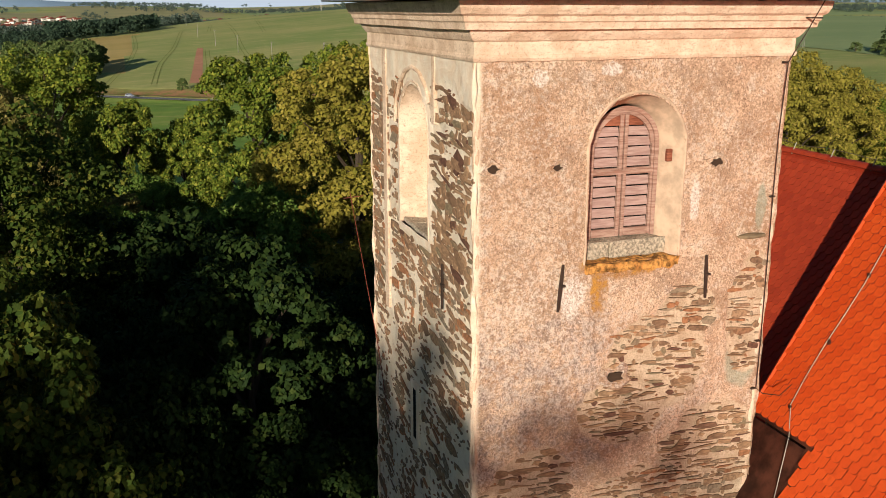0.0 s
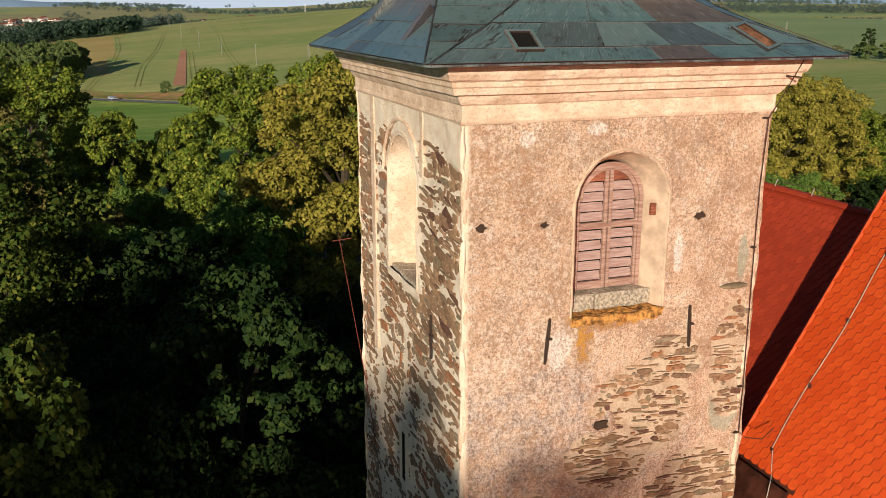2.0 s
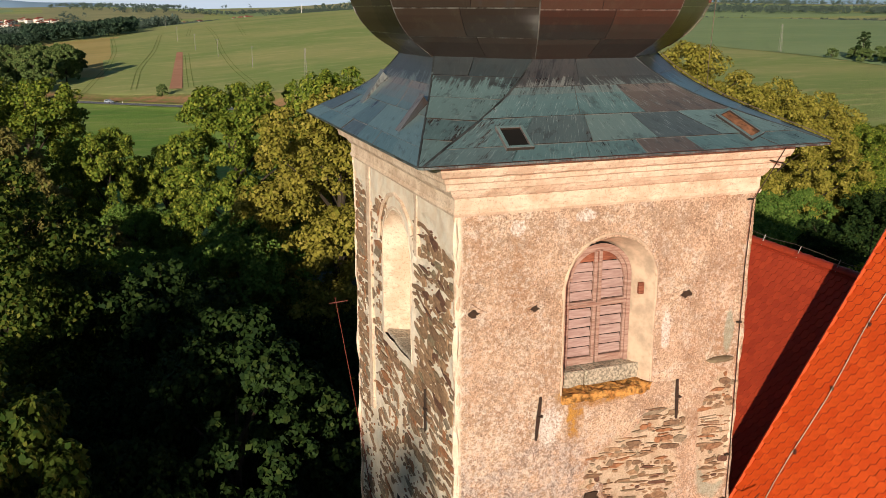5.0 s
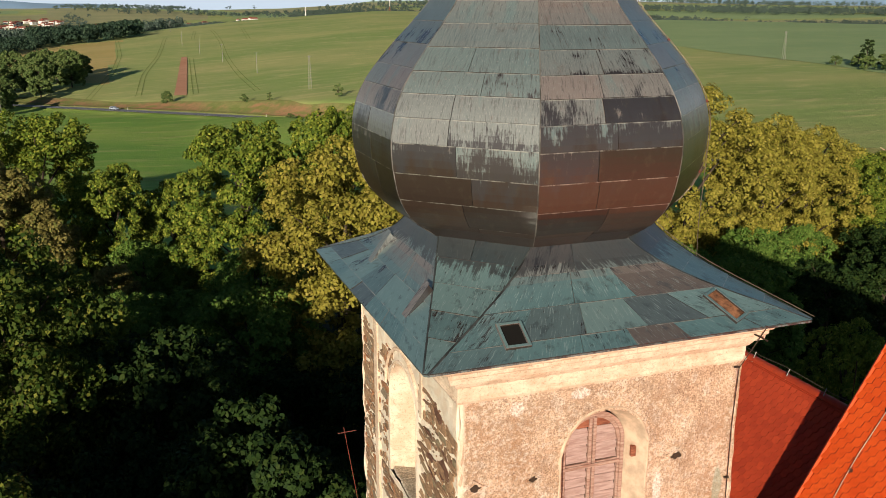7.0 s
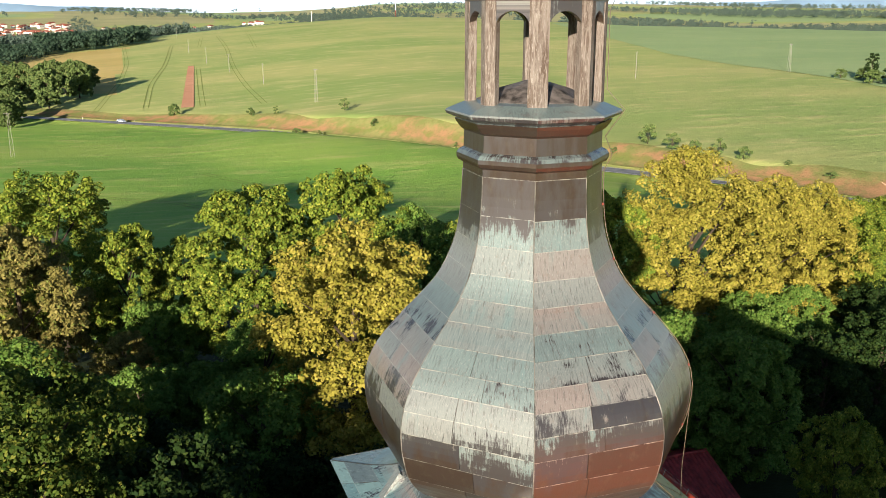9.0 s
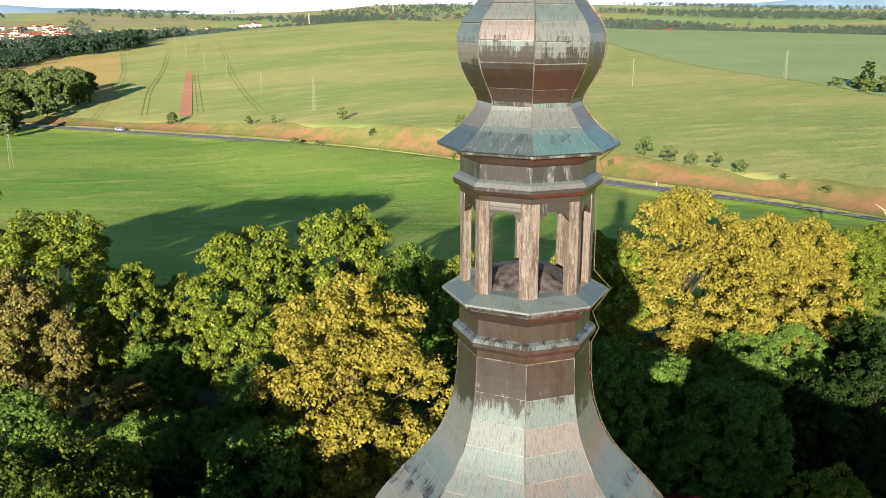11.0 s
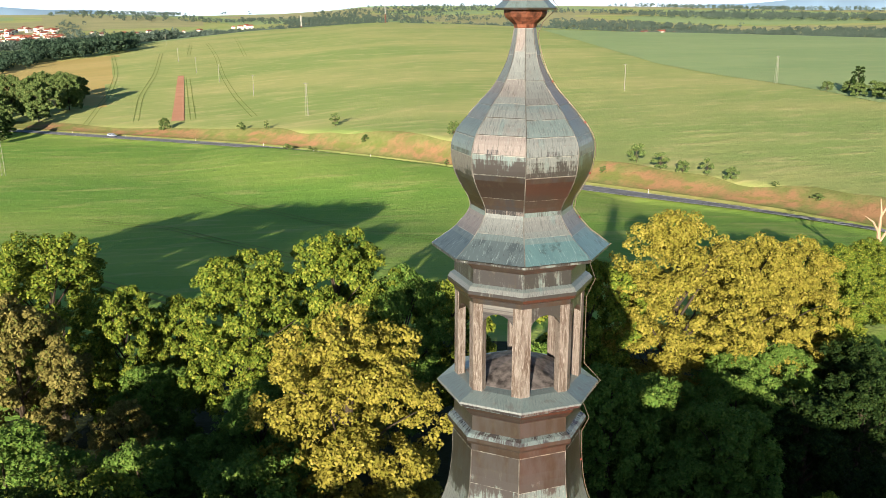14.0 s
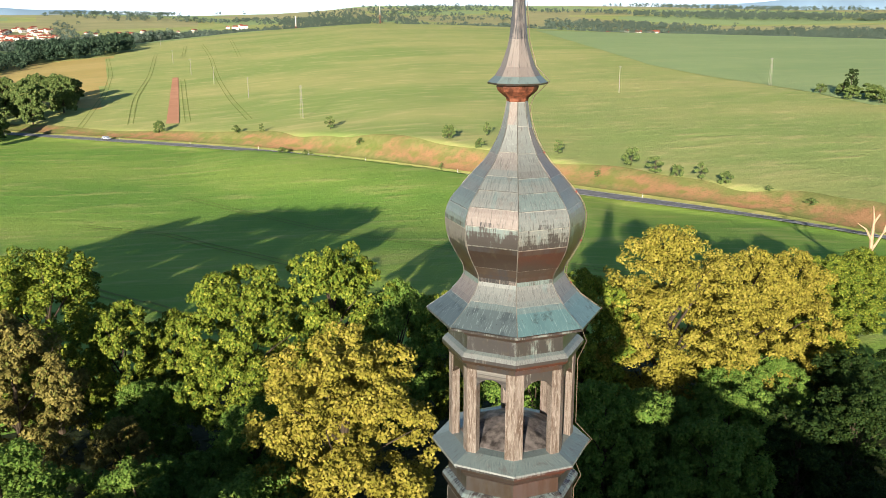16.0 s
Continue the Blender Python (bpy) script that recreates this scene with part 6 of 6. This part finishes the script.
LINDEN = [kind(31, 5.8, 19, 1.0, 82000, 0.105, 320, LEAF_LINDEN), kind(32, 5.2, 17, 1.0, 74000, 0.105, 300, LEAF_LINDEN, 0.9)]
GREEN = [kind(41, 4.8, 17, 0.8, 52000, 0.125, 280, LEAF_GREEN), kind(42, 5.6, 17, 0.8, 54000, 0.13, 280, LEAF_GREEN, 0.9), kind(43, 4.4, 14, 0.6, 42000, 0.125, 240, LEAF_GREEN, 0.6)]
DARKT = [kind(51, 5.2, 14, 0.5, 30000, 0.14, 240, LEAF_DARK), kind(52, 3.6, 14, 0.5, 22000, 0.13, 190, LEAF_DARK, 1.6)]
MIDT = [kind(55, 5.2, 14, 0.5, 44000, 0.12, 260, LEAF_MID)]
BROWN = [kind(61, 5.2, 16, 0.8, 50000, 0.14, 240, LEAF_BROWN)]
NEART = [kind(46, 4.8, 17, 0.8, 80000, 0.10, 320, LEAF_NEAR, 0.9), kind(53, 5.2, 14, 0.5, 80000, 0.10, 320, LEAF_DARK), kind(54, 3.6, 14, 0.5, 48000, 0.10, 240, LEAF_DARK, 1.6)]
G1 = "trees round the church"
LB_L, LB_G, LB_D, LB_B = "tall linden with yellow-green blossom in evening sun", "leafy green tree with lit upper crown", "dark green tree standing in shade", "broad tree with brownish drying leaves"
def grove(*spots):
    """Trees of one clump: kind, place, height of the tip, label, spread."""
    for k, x, y, top, lab, w in spots:
        plant(k, x, y, top, lab, G1, width=w)


grove(
    (GREEN[1], -32.0, 72.0, 18.0, LB_G, 1.05), (BROWN[0], -30.0, 60.5, 15.8, LB_B, 0.95), (GREEN[2], -24.6, 67.5, 14.4, LB_G, 0.85), (GREEN[2], -21.0, 71.0, 12.4, LB_G, 0.85),
    (GREEN[0], -14.2, 66.0, 18.4, LB_G, 0.95), (GREEN[0], -7.2, 68.0, 19.3, LB_G, 0.9), (MIDT[0], -1.8, 68.0, 15.8, LB_D, 0.75), (LINDEN[1], -4.6, 48.0, 19.2, LB_L, 1.0),
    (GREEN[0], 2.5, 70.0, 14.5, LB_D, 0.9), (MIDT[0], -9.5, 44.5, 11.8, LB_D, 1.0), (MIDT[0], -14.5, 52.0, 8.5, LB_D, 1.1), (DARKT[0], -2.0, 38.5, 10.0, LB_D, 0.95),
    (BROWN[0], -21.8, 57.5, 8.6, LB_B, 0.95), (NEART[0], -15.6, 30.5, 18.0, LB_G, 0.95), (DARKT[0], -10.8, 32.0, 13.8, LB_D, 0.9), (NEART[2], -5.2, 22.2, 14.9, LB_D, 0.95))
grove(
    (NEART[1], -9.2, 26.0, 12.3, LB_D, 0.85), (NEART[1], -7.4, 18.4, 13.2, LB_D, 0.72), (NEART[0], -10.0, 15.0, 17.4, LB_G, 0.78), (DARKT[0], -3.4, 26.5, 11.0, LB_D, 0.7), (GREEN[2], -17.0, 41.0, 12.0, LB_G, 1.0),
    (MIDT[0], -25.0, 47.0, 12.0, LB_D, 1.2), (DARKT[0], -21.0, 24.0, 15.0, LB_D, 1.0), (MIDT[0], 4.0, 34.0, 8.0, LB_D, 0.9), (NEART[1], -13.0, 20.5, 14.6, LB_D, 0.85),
    (GREEN[0], 12.6, 64.0, 18.2, LB_G, 0.85), (LINDEN[0], 20.0, 66.0, 21.0, LB_L, 1.02), (LINDEN[1], 27.2, 69.5, 18.0, LB_L, 0.95), (LINDEN[1], 33.0, 74.5, 16.4, LB_L, 1.05),
    (MIDT[0], 29.0, 66.5, 9.6, LB_D, 0.95), (MIDT[0], 23.5, 61.5, 10.6, LB_D, 1.05), (MIDT[0], 14.5, 57.0, 10.0, LB_D, 1.0), (GREEN[1], 42.0, 86.0, 12.5, LB_G, 1.1), (GREEN[1], 50.0, 94.0, 11.0, LB_G, 1.1))
grove(
    (GREEN[0], 38.5, 78.0, 13.5, LB_G, 1.1), (GREEN[0], 20.6, 40.0, 11.0, LB_G, 0.8), (MIDT[0], 16.5, 50.0, 8.0, LB_D, 1.0), (GREEN[1], 56.0, 84.0, 11.5, LB_D, 1.1), (MIDT[0], 8.5, 60.0, 12.5, LB_D, 0.9),
    (MIDT[0], 19.5, 52.0, 11.0, LB_D, 1.0), (MIDT[0], 12.5, 54.0, 13.0, LB_D, 0.85), (MIDT[0], 22.5, 58.0, 10.4, LB_D, 0.95), (MIDT[0], 16.5, 57.5, 10.8, LB_D, 0.9),
    (MIDT[0], -18.0, 50.0, 9.5, LB_D, 1.1), (MIDT[0], -11.5, 56.0, 10.5, LB_D, 1.1), (DARKT[0], -7.0, 41.0, 8.5, LB_D, 1.1), (MIDT[0], -21.5, 64.0, 9.0, LB_D, 1.1), (DARKT[0], -16.0, 45.0, 8.0, LB_D, 1.2),
    # dark trees added to blacken ground that only lies in shade
    (DARKT[0], 43.0, 71.0, 8.5, LB_D, 1.1), (DARKT[0], 27.0, 56.0, 9.5, LB_D, 1.1), (DARKT[0], 33.0, 60.0, 9.5, LB_D, 1.1), (DARKT[0], 30.0, 50.0, 6.5, LB_D, 1.2), (DARKT[0], 36.0, 68.0, 9.0, LB_D, 1.1))
# tall out-of-view trees, sunward and westward, placed to shade the tower, crowns and field
for x, y, top, w in ((-14.2, -42.0, 29.2, 0.5), (-22.0, -34.0, 28.5, 0.8), (-30.5, -32.0, 26.8, 0.8), (-43.0, -28.0, 26.0, 0.8), (-44.0, 75.0, 23.0, 1.0), (-52.0, 72.0, 24.0, 1.0), (-60.0, 76.0, 23.0, 1.0), (-68.0, 71.0, 24.0, 1.0), (-77.0, 66.0, 24.0, 1.0), (-89.0, 64.0, 23.0, 1.0)):
    plant(GREEN[1], x, y, top, LB_G, G1, width=w)


# added out of view, leaves thinned so its shade dapples the front wall
plant(kind(44, 5.6, 17, 0.8, 8000, 0.14, 200, LEAF_GREEN, 0.9), -11.4, -40.0, 28.8, "thin-crowned green tree added out of view for dappled shade", G1, width=0.7)


# ---- fields: poles, bushes, hedge, tracks ----
def pole(x, y, h, lattice):
    ob = thing("power_pole", pose(x, y, float(height(np.array([x]), np.array([y]))[0]), 0, 0, 25), "pale power pole standing in the crop field", "pole", "power line poles")
    if lattice:
        for dx, dy in ((-1, -1), (1, -1), (1, 1), (-1, 1)):
            tube("leg", [(dx * 0.6, dy * 0.6, -0.5), (dx * 0.2, dy * 0.2, h)], 0.05, POLE, ob)
        for i in range(9):
            z0, z1 = h * i / 9, h * (i + 1) / 9
            w0, w1 = 0.6 - 0.4 * i / 9, 0.6 - 0.4 * (i + 1) / 9
            tube("brace", [(-w0, -w0, z0), (w1, -w1, z1)], 0.03, POLE, ob)
            tube("brace", [(w0, -w0, z0), (w1, w1, z1)], 0.03, POLE, ob)
    else:
        tube("mast", [(0, 0, -0.5), (0, 0, h)], [0.19, 0.11], POLE, ob)
    tube("cross_arm", [(-1.2, 0, h - 0.3), (1.2, 0, h - 0.3)], 0.08, POLE, ob)


for x, y, h, lat in ((-50, 380, 14.0, True), (-89, 469, 10.5, False), (-124, 546, 10.5, False), (-153, 608, 10.5, False), (-191, 706, 10.5, False), (-266, 942, 11.0, False), (92, 406, 12.0, False), (162, 407, 12.5, True), (-137, 286, 14.5, True)):
    pole(x, y, h, lat)

BUSH = [kind(71, 2.2, 4.0, 0.1, 4200, 0.16, 70, LEAF_GROVE, 0.3), kind(72, 1.6, 4.0, 0.1, 3600, 0.15, 60, LEAF_GROVE, 1.4)]
GROVE = [kind(83, 6.0, 15.0, 0.5, 22000, 0.32, 260, LEAF_GROVE), kind(84, 5.0, 15.0, 0.5, 20000, 0.32, 240, LEAF_GROVE, 1.0)]
for i, (x, y, h, w) in enumerate(((-112, 384, 6.0, 0.9), (-34, 341, 5.5, 1.0), (10, 293, 5.5, 0.8), (23, 299, 5.0, 0.7), (19, 276, 3.6, 0.8), (42, 263, 4.6, 0.9), (59, 241, 6.0, 0.8), (63, 230, 5.2, 1.2), (67, 224, 4.0, 0.9), (72, 219, 5.0, 0.9), (76, 213, 3.6, 1.0),
                                  (49, 237, 2.6, 1.2), (-50, 322, 3.2, 1.1), (-41, 317, 2.6, 1.2), (-74, 360, 4.2, 0.8), (-63, 355, 4.0, 0.8), (-21, 312, 3.4, 0.8), (7, 275, 2.4, 0.8), (88, 190, 2.2, 1.4), (83, 203, 1.6, 1.6), (100, 172, 2.0, 1.5))):
    z = float(height(np.array([x]), np.array([y]))[0])
    plant(BUSH[i % 2], x, y, z + h, "small green bush on the grassy road bank", "bushes along the road", "bush", w)
for i, (x, y, h) in enumerate(((-190, 400, 12), (-181, 377, 9), (-192, 384, 11), (-188, 436, 17), (-205, 428, 16), (-200, 455, 17), (-186, 470, 16), (-198, 492, 15), (-216, 470, 17), (-222, 440, 16), (-212, 502, 15), (-232, 486, 16), (-196, 512, 11))):
    z = float(height(np.array([x]), np.array([y]))[0])
    plant(GROVE[i % 2], x, y, z + h * 1.3, "roadside tree in a dense grove by the road", "grove by the road")
for i, (x, y, h) in enumerate(((170, 372, 4.5), (176, 364, 6), (173, 350, 6), (180, 346, 6.5), (176, 334, 7), (184, 328, 7), (190, 340, 7), (182, 356, 6), (196, 330, 7), (188, 316, 7))):
    z = float(height(np.array([x]), np.array([y]))[0])
    plant(BUSH[0], x, y, z + h, "dense hedge shrub at the field edge", "hedge at the field edge", "shrub", 1.2)
plant(DARKT[1], 176, 358, float(height(np.array([176.0]), np.array([358.0]))[0]) + 12, "pointed conifer rising from the hedge", "", "conifer", 0.9)


def dead_tree():
    ob = thing("dead_tree", pose(66, 122, float(height(np.array([66.0]), np.array([122.0]))[0])), "bare bleached dead tree with forked limbs", "tree")
    tube("trunk", [(0, 0, -1), (0.1, 0, 3), (-0.2, 0, 6.5), (-0.1, 0.1, 9.5), (-0.5, 0, 11.6)], [0.4, 0.34, 0.26, 0.16, 0.05], DEADWOOD, ob)
    for pts in ([(-0.2, 0, 6.5), (-1.2, 0, 8.2), (-2.4, 0.2, 9.0)], [(0.0, 0, 5.0), (1.4, 0, 7.6), (2.2, 0, 10.8)], [(1.4, 0, 7.6), (2.4, 0.2, 8.8), (3.0, 0, 9.0)], [(-0.15, 0.1, 9.0), (0.6, 0, 10.4)]):
        tube("limb", pts, [0.2, 0.13, 0.04], DEADWOOD, ob)


dead_tree()


def tracks(name, pts, gap=1.9, width=0.5):
    """A pair of wheel tracks pressed into the crop."""
    p = np.array(pts, float)
    s = np.linspace(0, len(p) - 1, 50)
    x, y = np.interp(s, np.arange(len(p)), p[:, 0]), np.interp(s, np.arange(len(p)), p[:, 1])
    for _ in range(12):
        x[1:-1], y[1:-1] = (x[:-2] + x[2:] + 2 * x[1:-1]) / 4, (y[:-2] + y[2:] + 2 * y[1:-1]) / 4
    tx, ty = np.gradient(x), np.gradient(y)
    l = np.hypot(tx, ty)
    nx, ny = -ty / l, tx / l
    for side in (-1, 1):
        def fn(S, T_, side=side):
            k = S * 49
            q = np.arange(50)
            o = side * gap / 2 + (T_ - 0.5) * width
            return np.interp(k, q, x) + np.interp(k, q, nx) * o, np.interp(k, q, y) + np.interp(k, q, ny) * o
        tagged(drape(name, fn, 120, 2, TRACK, 0.1), "dark wheel track pressed through the standing crop", "wheel track", kind="structure")


tracks("wheel_track", [(-215, 905), (-168, 735), (-129, 578), (-98, 468), (-75, 394)], 2.4, 0.4)
tracks("wheel_track", [(-287, 840), (-220, 648), (-185, 529), (-158, 415)], 2.4, 0.36)
tracks("wheel_track", [(-230, 900), (-199, 769)], 2.4, 0.38)
tracks("wheel_track", [(-236, 818), (-186, 627), (-160, 507), (-134, 414)], 2.4, 0.34)
tracks("wheel_track", [(-153, 585), (-123, 472), (-105, 405)], 2.4, 0.36)
tracks("wheel_track", [(-200, 970), (-140, 711)], 2.4, 0.36)
tracks("wheel_track", [(-57, 134), (-44, 120), (-34, 110), (-20, 96)], 1.9, 0.5)
tracks("wheel_track", [(-80, 205), (-56, 189), (-37, 161), (-10, 125)], 1.9, 0.35)
tracks("wheel_track", [(-64, 240), (-36, 208), (-17, 178), (10, 146), (38, 121)], 1.9, 0.3)


def marker_post(x, y):
    """A white delineator with a dark band beside the road."""
    ob = thing("marker_post", pose(x, y, float(height(np.array([float(x)]), np.array([float(y)]))[0])), "white roadside marker post with dark band", "post", "marker posts along the road")
    part("post", box_bm(-0.07, 0.07, -0.05, 0.05, -0.3, 1.05, 0.02), WHITEWALL, ob)
    part("band", box_bm(-0.075, 0.075, -0.055, 0.055, 0.72, 0.9, 0.005), TYRE, ob)


for q in (52, 58, 66, 75, 86, 97, 108, 118, 128):
    a, b = LINE_PTS[q], LINE_PTS[q + 1]
    w = math.hypot(b[0] - a[0], b[1] - a[1])
    marker_post(a[0] - 4.6 * (b[1] - a[1]) / w, a[1] + 4.6 * (b[0] - a[0]) / w)


def car(x, y, turn):
    z = float(height(np.array([x]), np.array([y]))[0]) + 0.3
    ob = thing("car", pose(x, y, z, 0, 0, turn), "small white car on the country road", "car")
    bm = bmesh.new()
    prof = [(-2.1, 0.3), (-2.15, 0.75), (-1.9, 0.95), (-1.5, 1.42), (0.3, 1.45), (1.0, 0.98), (2.0, 0.85), (2.15, 0.6), (2.1, 0.3)]
    a = [bm.verts.new((px, -0.85, pz)) for px, pz in prof]
    b = [bm.verts.new((px, 0.85, pz)) for px, pz in prof]
    bm.faces.new(a), bm.faces.new(b[::-1])
    for i in range(len(prof)):
        bm.faces.new((a[i], b[i], b[(i + 1) % len(prof)], a[(i + 1) % len(prof)]))
    bmesh.ops.recalc_face_normals(bm, faces=bm.faces)
    bmesh.ops.bevel(bm, geom=list(bm.edges), offset=0.06, segments=1, affect="EDGES")
    part("body", bm, CARWHITE, ob)
    for s in (-1, 1):
        bm = box_bm(-1.3, 0.5, s * 0.86 - 0.012, s * 0.86 + 0.012, 0.98, 1.34, 0.004)
        part("side_window", bm, WINDOWDARK, ob)
        for wx in (-1.35, 1.35):
            bm = bmesh.new()
            bmesh.ops.create_cone(bm, cap_ends=True, segments=14, radius1=0.32, radius2=0.32, depth=0.22, matrix=Matrix.Translation((wx, s * 0.78, 0.32)) @ Matrix.Rotation(math.pi / 2, 4, "X"))
            part("wheel", bm, TYRE, ob)


car(-135, 383.5, -33)


# ---- far woods, village and hills ----
def woods(name, spots, seed, label, size=1.5, per=70, mat=None):
    """Many far trees as one mass of leaf clumps. spots: (x, y, tree height)."""
    rng = np.random.default_rng(seed)
    out = []
    zs = height(np.array([s[0] for s in spots]), np.array([s[1] for s in spots]))
    for (x, y, h), z in zip(spots, zs):
        n = 7
        C = np.stack([rng.normal(scale=h * 0.16, size=n), rng.normal(scale=h * 0.16, size=n), rng.uniform(0.25, 0.85, n) * h], 1) + np.array([x, y, z])
        out.append(leaf_cloud(rng, C, np.full(n, h * 0.24), per, size * h / 15))
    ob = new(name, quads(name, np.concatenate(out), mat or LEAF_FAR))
    return tagged(ob, label, "woods", kind="stuff")


def scatter(rng, n, r0, r1, a0, a1, hmin, hmax):
    """Spots by bearing (degrees from north) and distance."""
    r = rng.uniform(r0, r1, n)
    a = np.radians(rng.uniform(a0, a1, n))
    return [(float(q * math.sin(b)), float(q * math.cos(b)), float(h)) for q, b, h in zip(r, a, rng.uniform(hmin, hmax, n))]


RNG = np.random.default_rng(77)
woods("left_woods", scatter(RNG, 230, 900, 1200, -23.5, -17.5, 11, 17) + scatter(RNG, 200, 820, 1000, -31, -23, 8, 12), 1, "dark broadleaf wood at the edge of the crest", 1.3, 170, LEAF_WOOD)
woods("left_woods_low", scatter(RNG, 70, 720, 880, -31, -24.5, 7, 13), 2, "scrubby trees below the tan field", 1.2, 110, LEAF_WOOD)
def wooded(rng, n, r0, r1, a0, a1, hmin, hmax, k, cut):
    """Spots kept only where the hills carry wood."""
    return [p for p in scatter(rng, n, r0, r1, a0, a1, hmin, hmax) if float(wave(p[0], p[1] * 0.6, 210.0, k)) > cut]


sp = scatter(RNG, 150, 1500, 1900, -17, 3, 10, 16) + scatter(RNG, 170, 1150, 1420, 5, 12.5, 9, 16) + scatter(RNG, 60, 1220, 1330, 14, 21, 9, 15) + scatter(RNG, 60, 1250, 1400, 22, 31, 9, 16)
sp += wooded(RNG, 3600, 1500, 2300, -18, 32, 11, 18, 9, 0.15) + wooded(RNG, 1500, 2300, 3300, -30, 34, 12, 18, 4, 0.1) + wooded(RNG, 2200, 3300, 4500, -32, 34, 13, 19, 6, 0.0)
sp += wooded(RNG, 2000, 2400, 3400, 8, 34, 13, 19, 17, 0.1) + scatter(RNG, 170, 1900, 2700, -32, -20, 7, 11) + scatter(RNG, 900, 1250, 1750, -28, -15, 11, 16) + scatter(RNG, 500, 1750, 2300, -16, 0, 11, 16)
sp += wooded(RNG, 4200, 1900, 3300, -31, -3, 10, 15, 11, 0.35) + wooded(RNG, 2600, 1450, 2200, 2, 33, 9, 15, 13, 0.35)
sp = [p for p in sp if p[0] / p[1] > -0.40 or math.hypot(p[0], p[1]) < 1750 or math.hypot(p[0], p[1]) > 3300]
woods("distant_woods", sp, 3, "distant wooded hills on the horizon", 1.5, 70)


def house_kind(w, d, h):
    h = h * 1.15
    ob = thing("house", pose(0, 0, -400), "white village house with a red tiled roof", "house", "village houses")
    bm = box_bm(-w / 2, w / 2, -d / 2, d / 2, 0, h)
    part("wall", bm, WHITEWALL, ob)
    V = [(-w / 2 - 0.5, -d / 2 - 0.5, h - 0.2), (w / 2 + 0.5, -d / 2 - 0.5, h - 0.2), (w / 2 + 0.5, d / 2 + 0.5, h - 0.2), (-w / 2 - 0.5, d / 2 + 0.5, h - 0.2), (-w / 2 - 0.5, 0, h + d * 0.33), (w / 2 + 0.5, 0, h + d * 0.33)]
    raw("roof", V, [(0, 1, 5, 4), (2, 3, 4, 5), (0, 4, 3), (1, 2, 5), (0, 3, 2, 1)], REDROOF, ob)
    for k in (-1, 0, 1):
        bm = box_bm(k * w * 0.3 - 0.7, k * w * 0.3 + 0.7, -d / 2 - 0.05, -d / 2 + 0.1, h * 0.35, h * 0.75)
        part("window", bm, WINDOWDARK, ob)
    return ob


HOUSES = [house_kind(13, 10, 6), house_kind(10, 9, 4.5), house_kind(18, 11, 8)]
spots = scatter(RNG, 200, 1950, 3000, -31, -21.5, 0, 1) + scatter(RNG, 14, 2500, 2700, -20.5, -10, 0, 1) + scatter(RNG, 16, 1900, 2100, 3, 16, 0, 1)
first = {}
for i, (x, y, q) in enumerate(spots):
    z = float(height(np.array([x]), np.array([y]))[0])
    m = pose(x, y, z, 0, 0, RNG.uniform(0, 180))
    kk = i % 3
    if kk not in first:
        first[kk] = HOUSES[kk]
        HOUSES[kk].matrix_world = m
    else:
        copy_thing(HOUSES[kk], m)
for x, y, h in ((-235, 1760, 44), (-95, 2300, 60)):
    z = float(height(np.array([float(x)]), np.array([float(y)]))[0])
    mast = thing("radio_mast", pose(x, y, z), "slim red and white radio mast on the ridge", "mast")
    tube("lower_shaft", [(0, 0, -2), (0, 0, h * 0.55)], 1.2, RUSTRED, mast)
    tube("upper_shaft", [(0, 0, h * 0.55), (0, 0, h)], 0.8, WHITEWALL, mast)
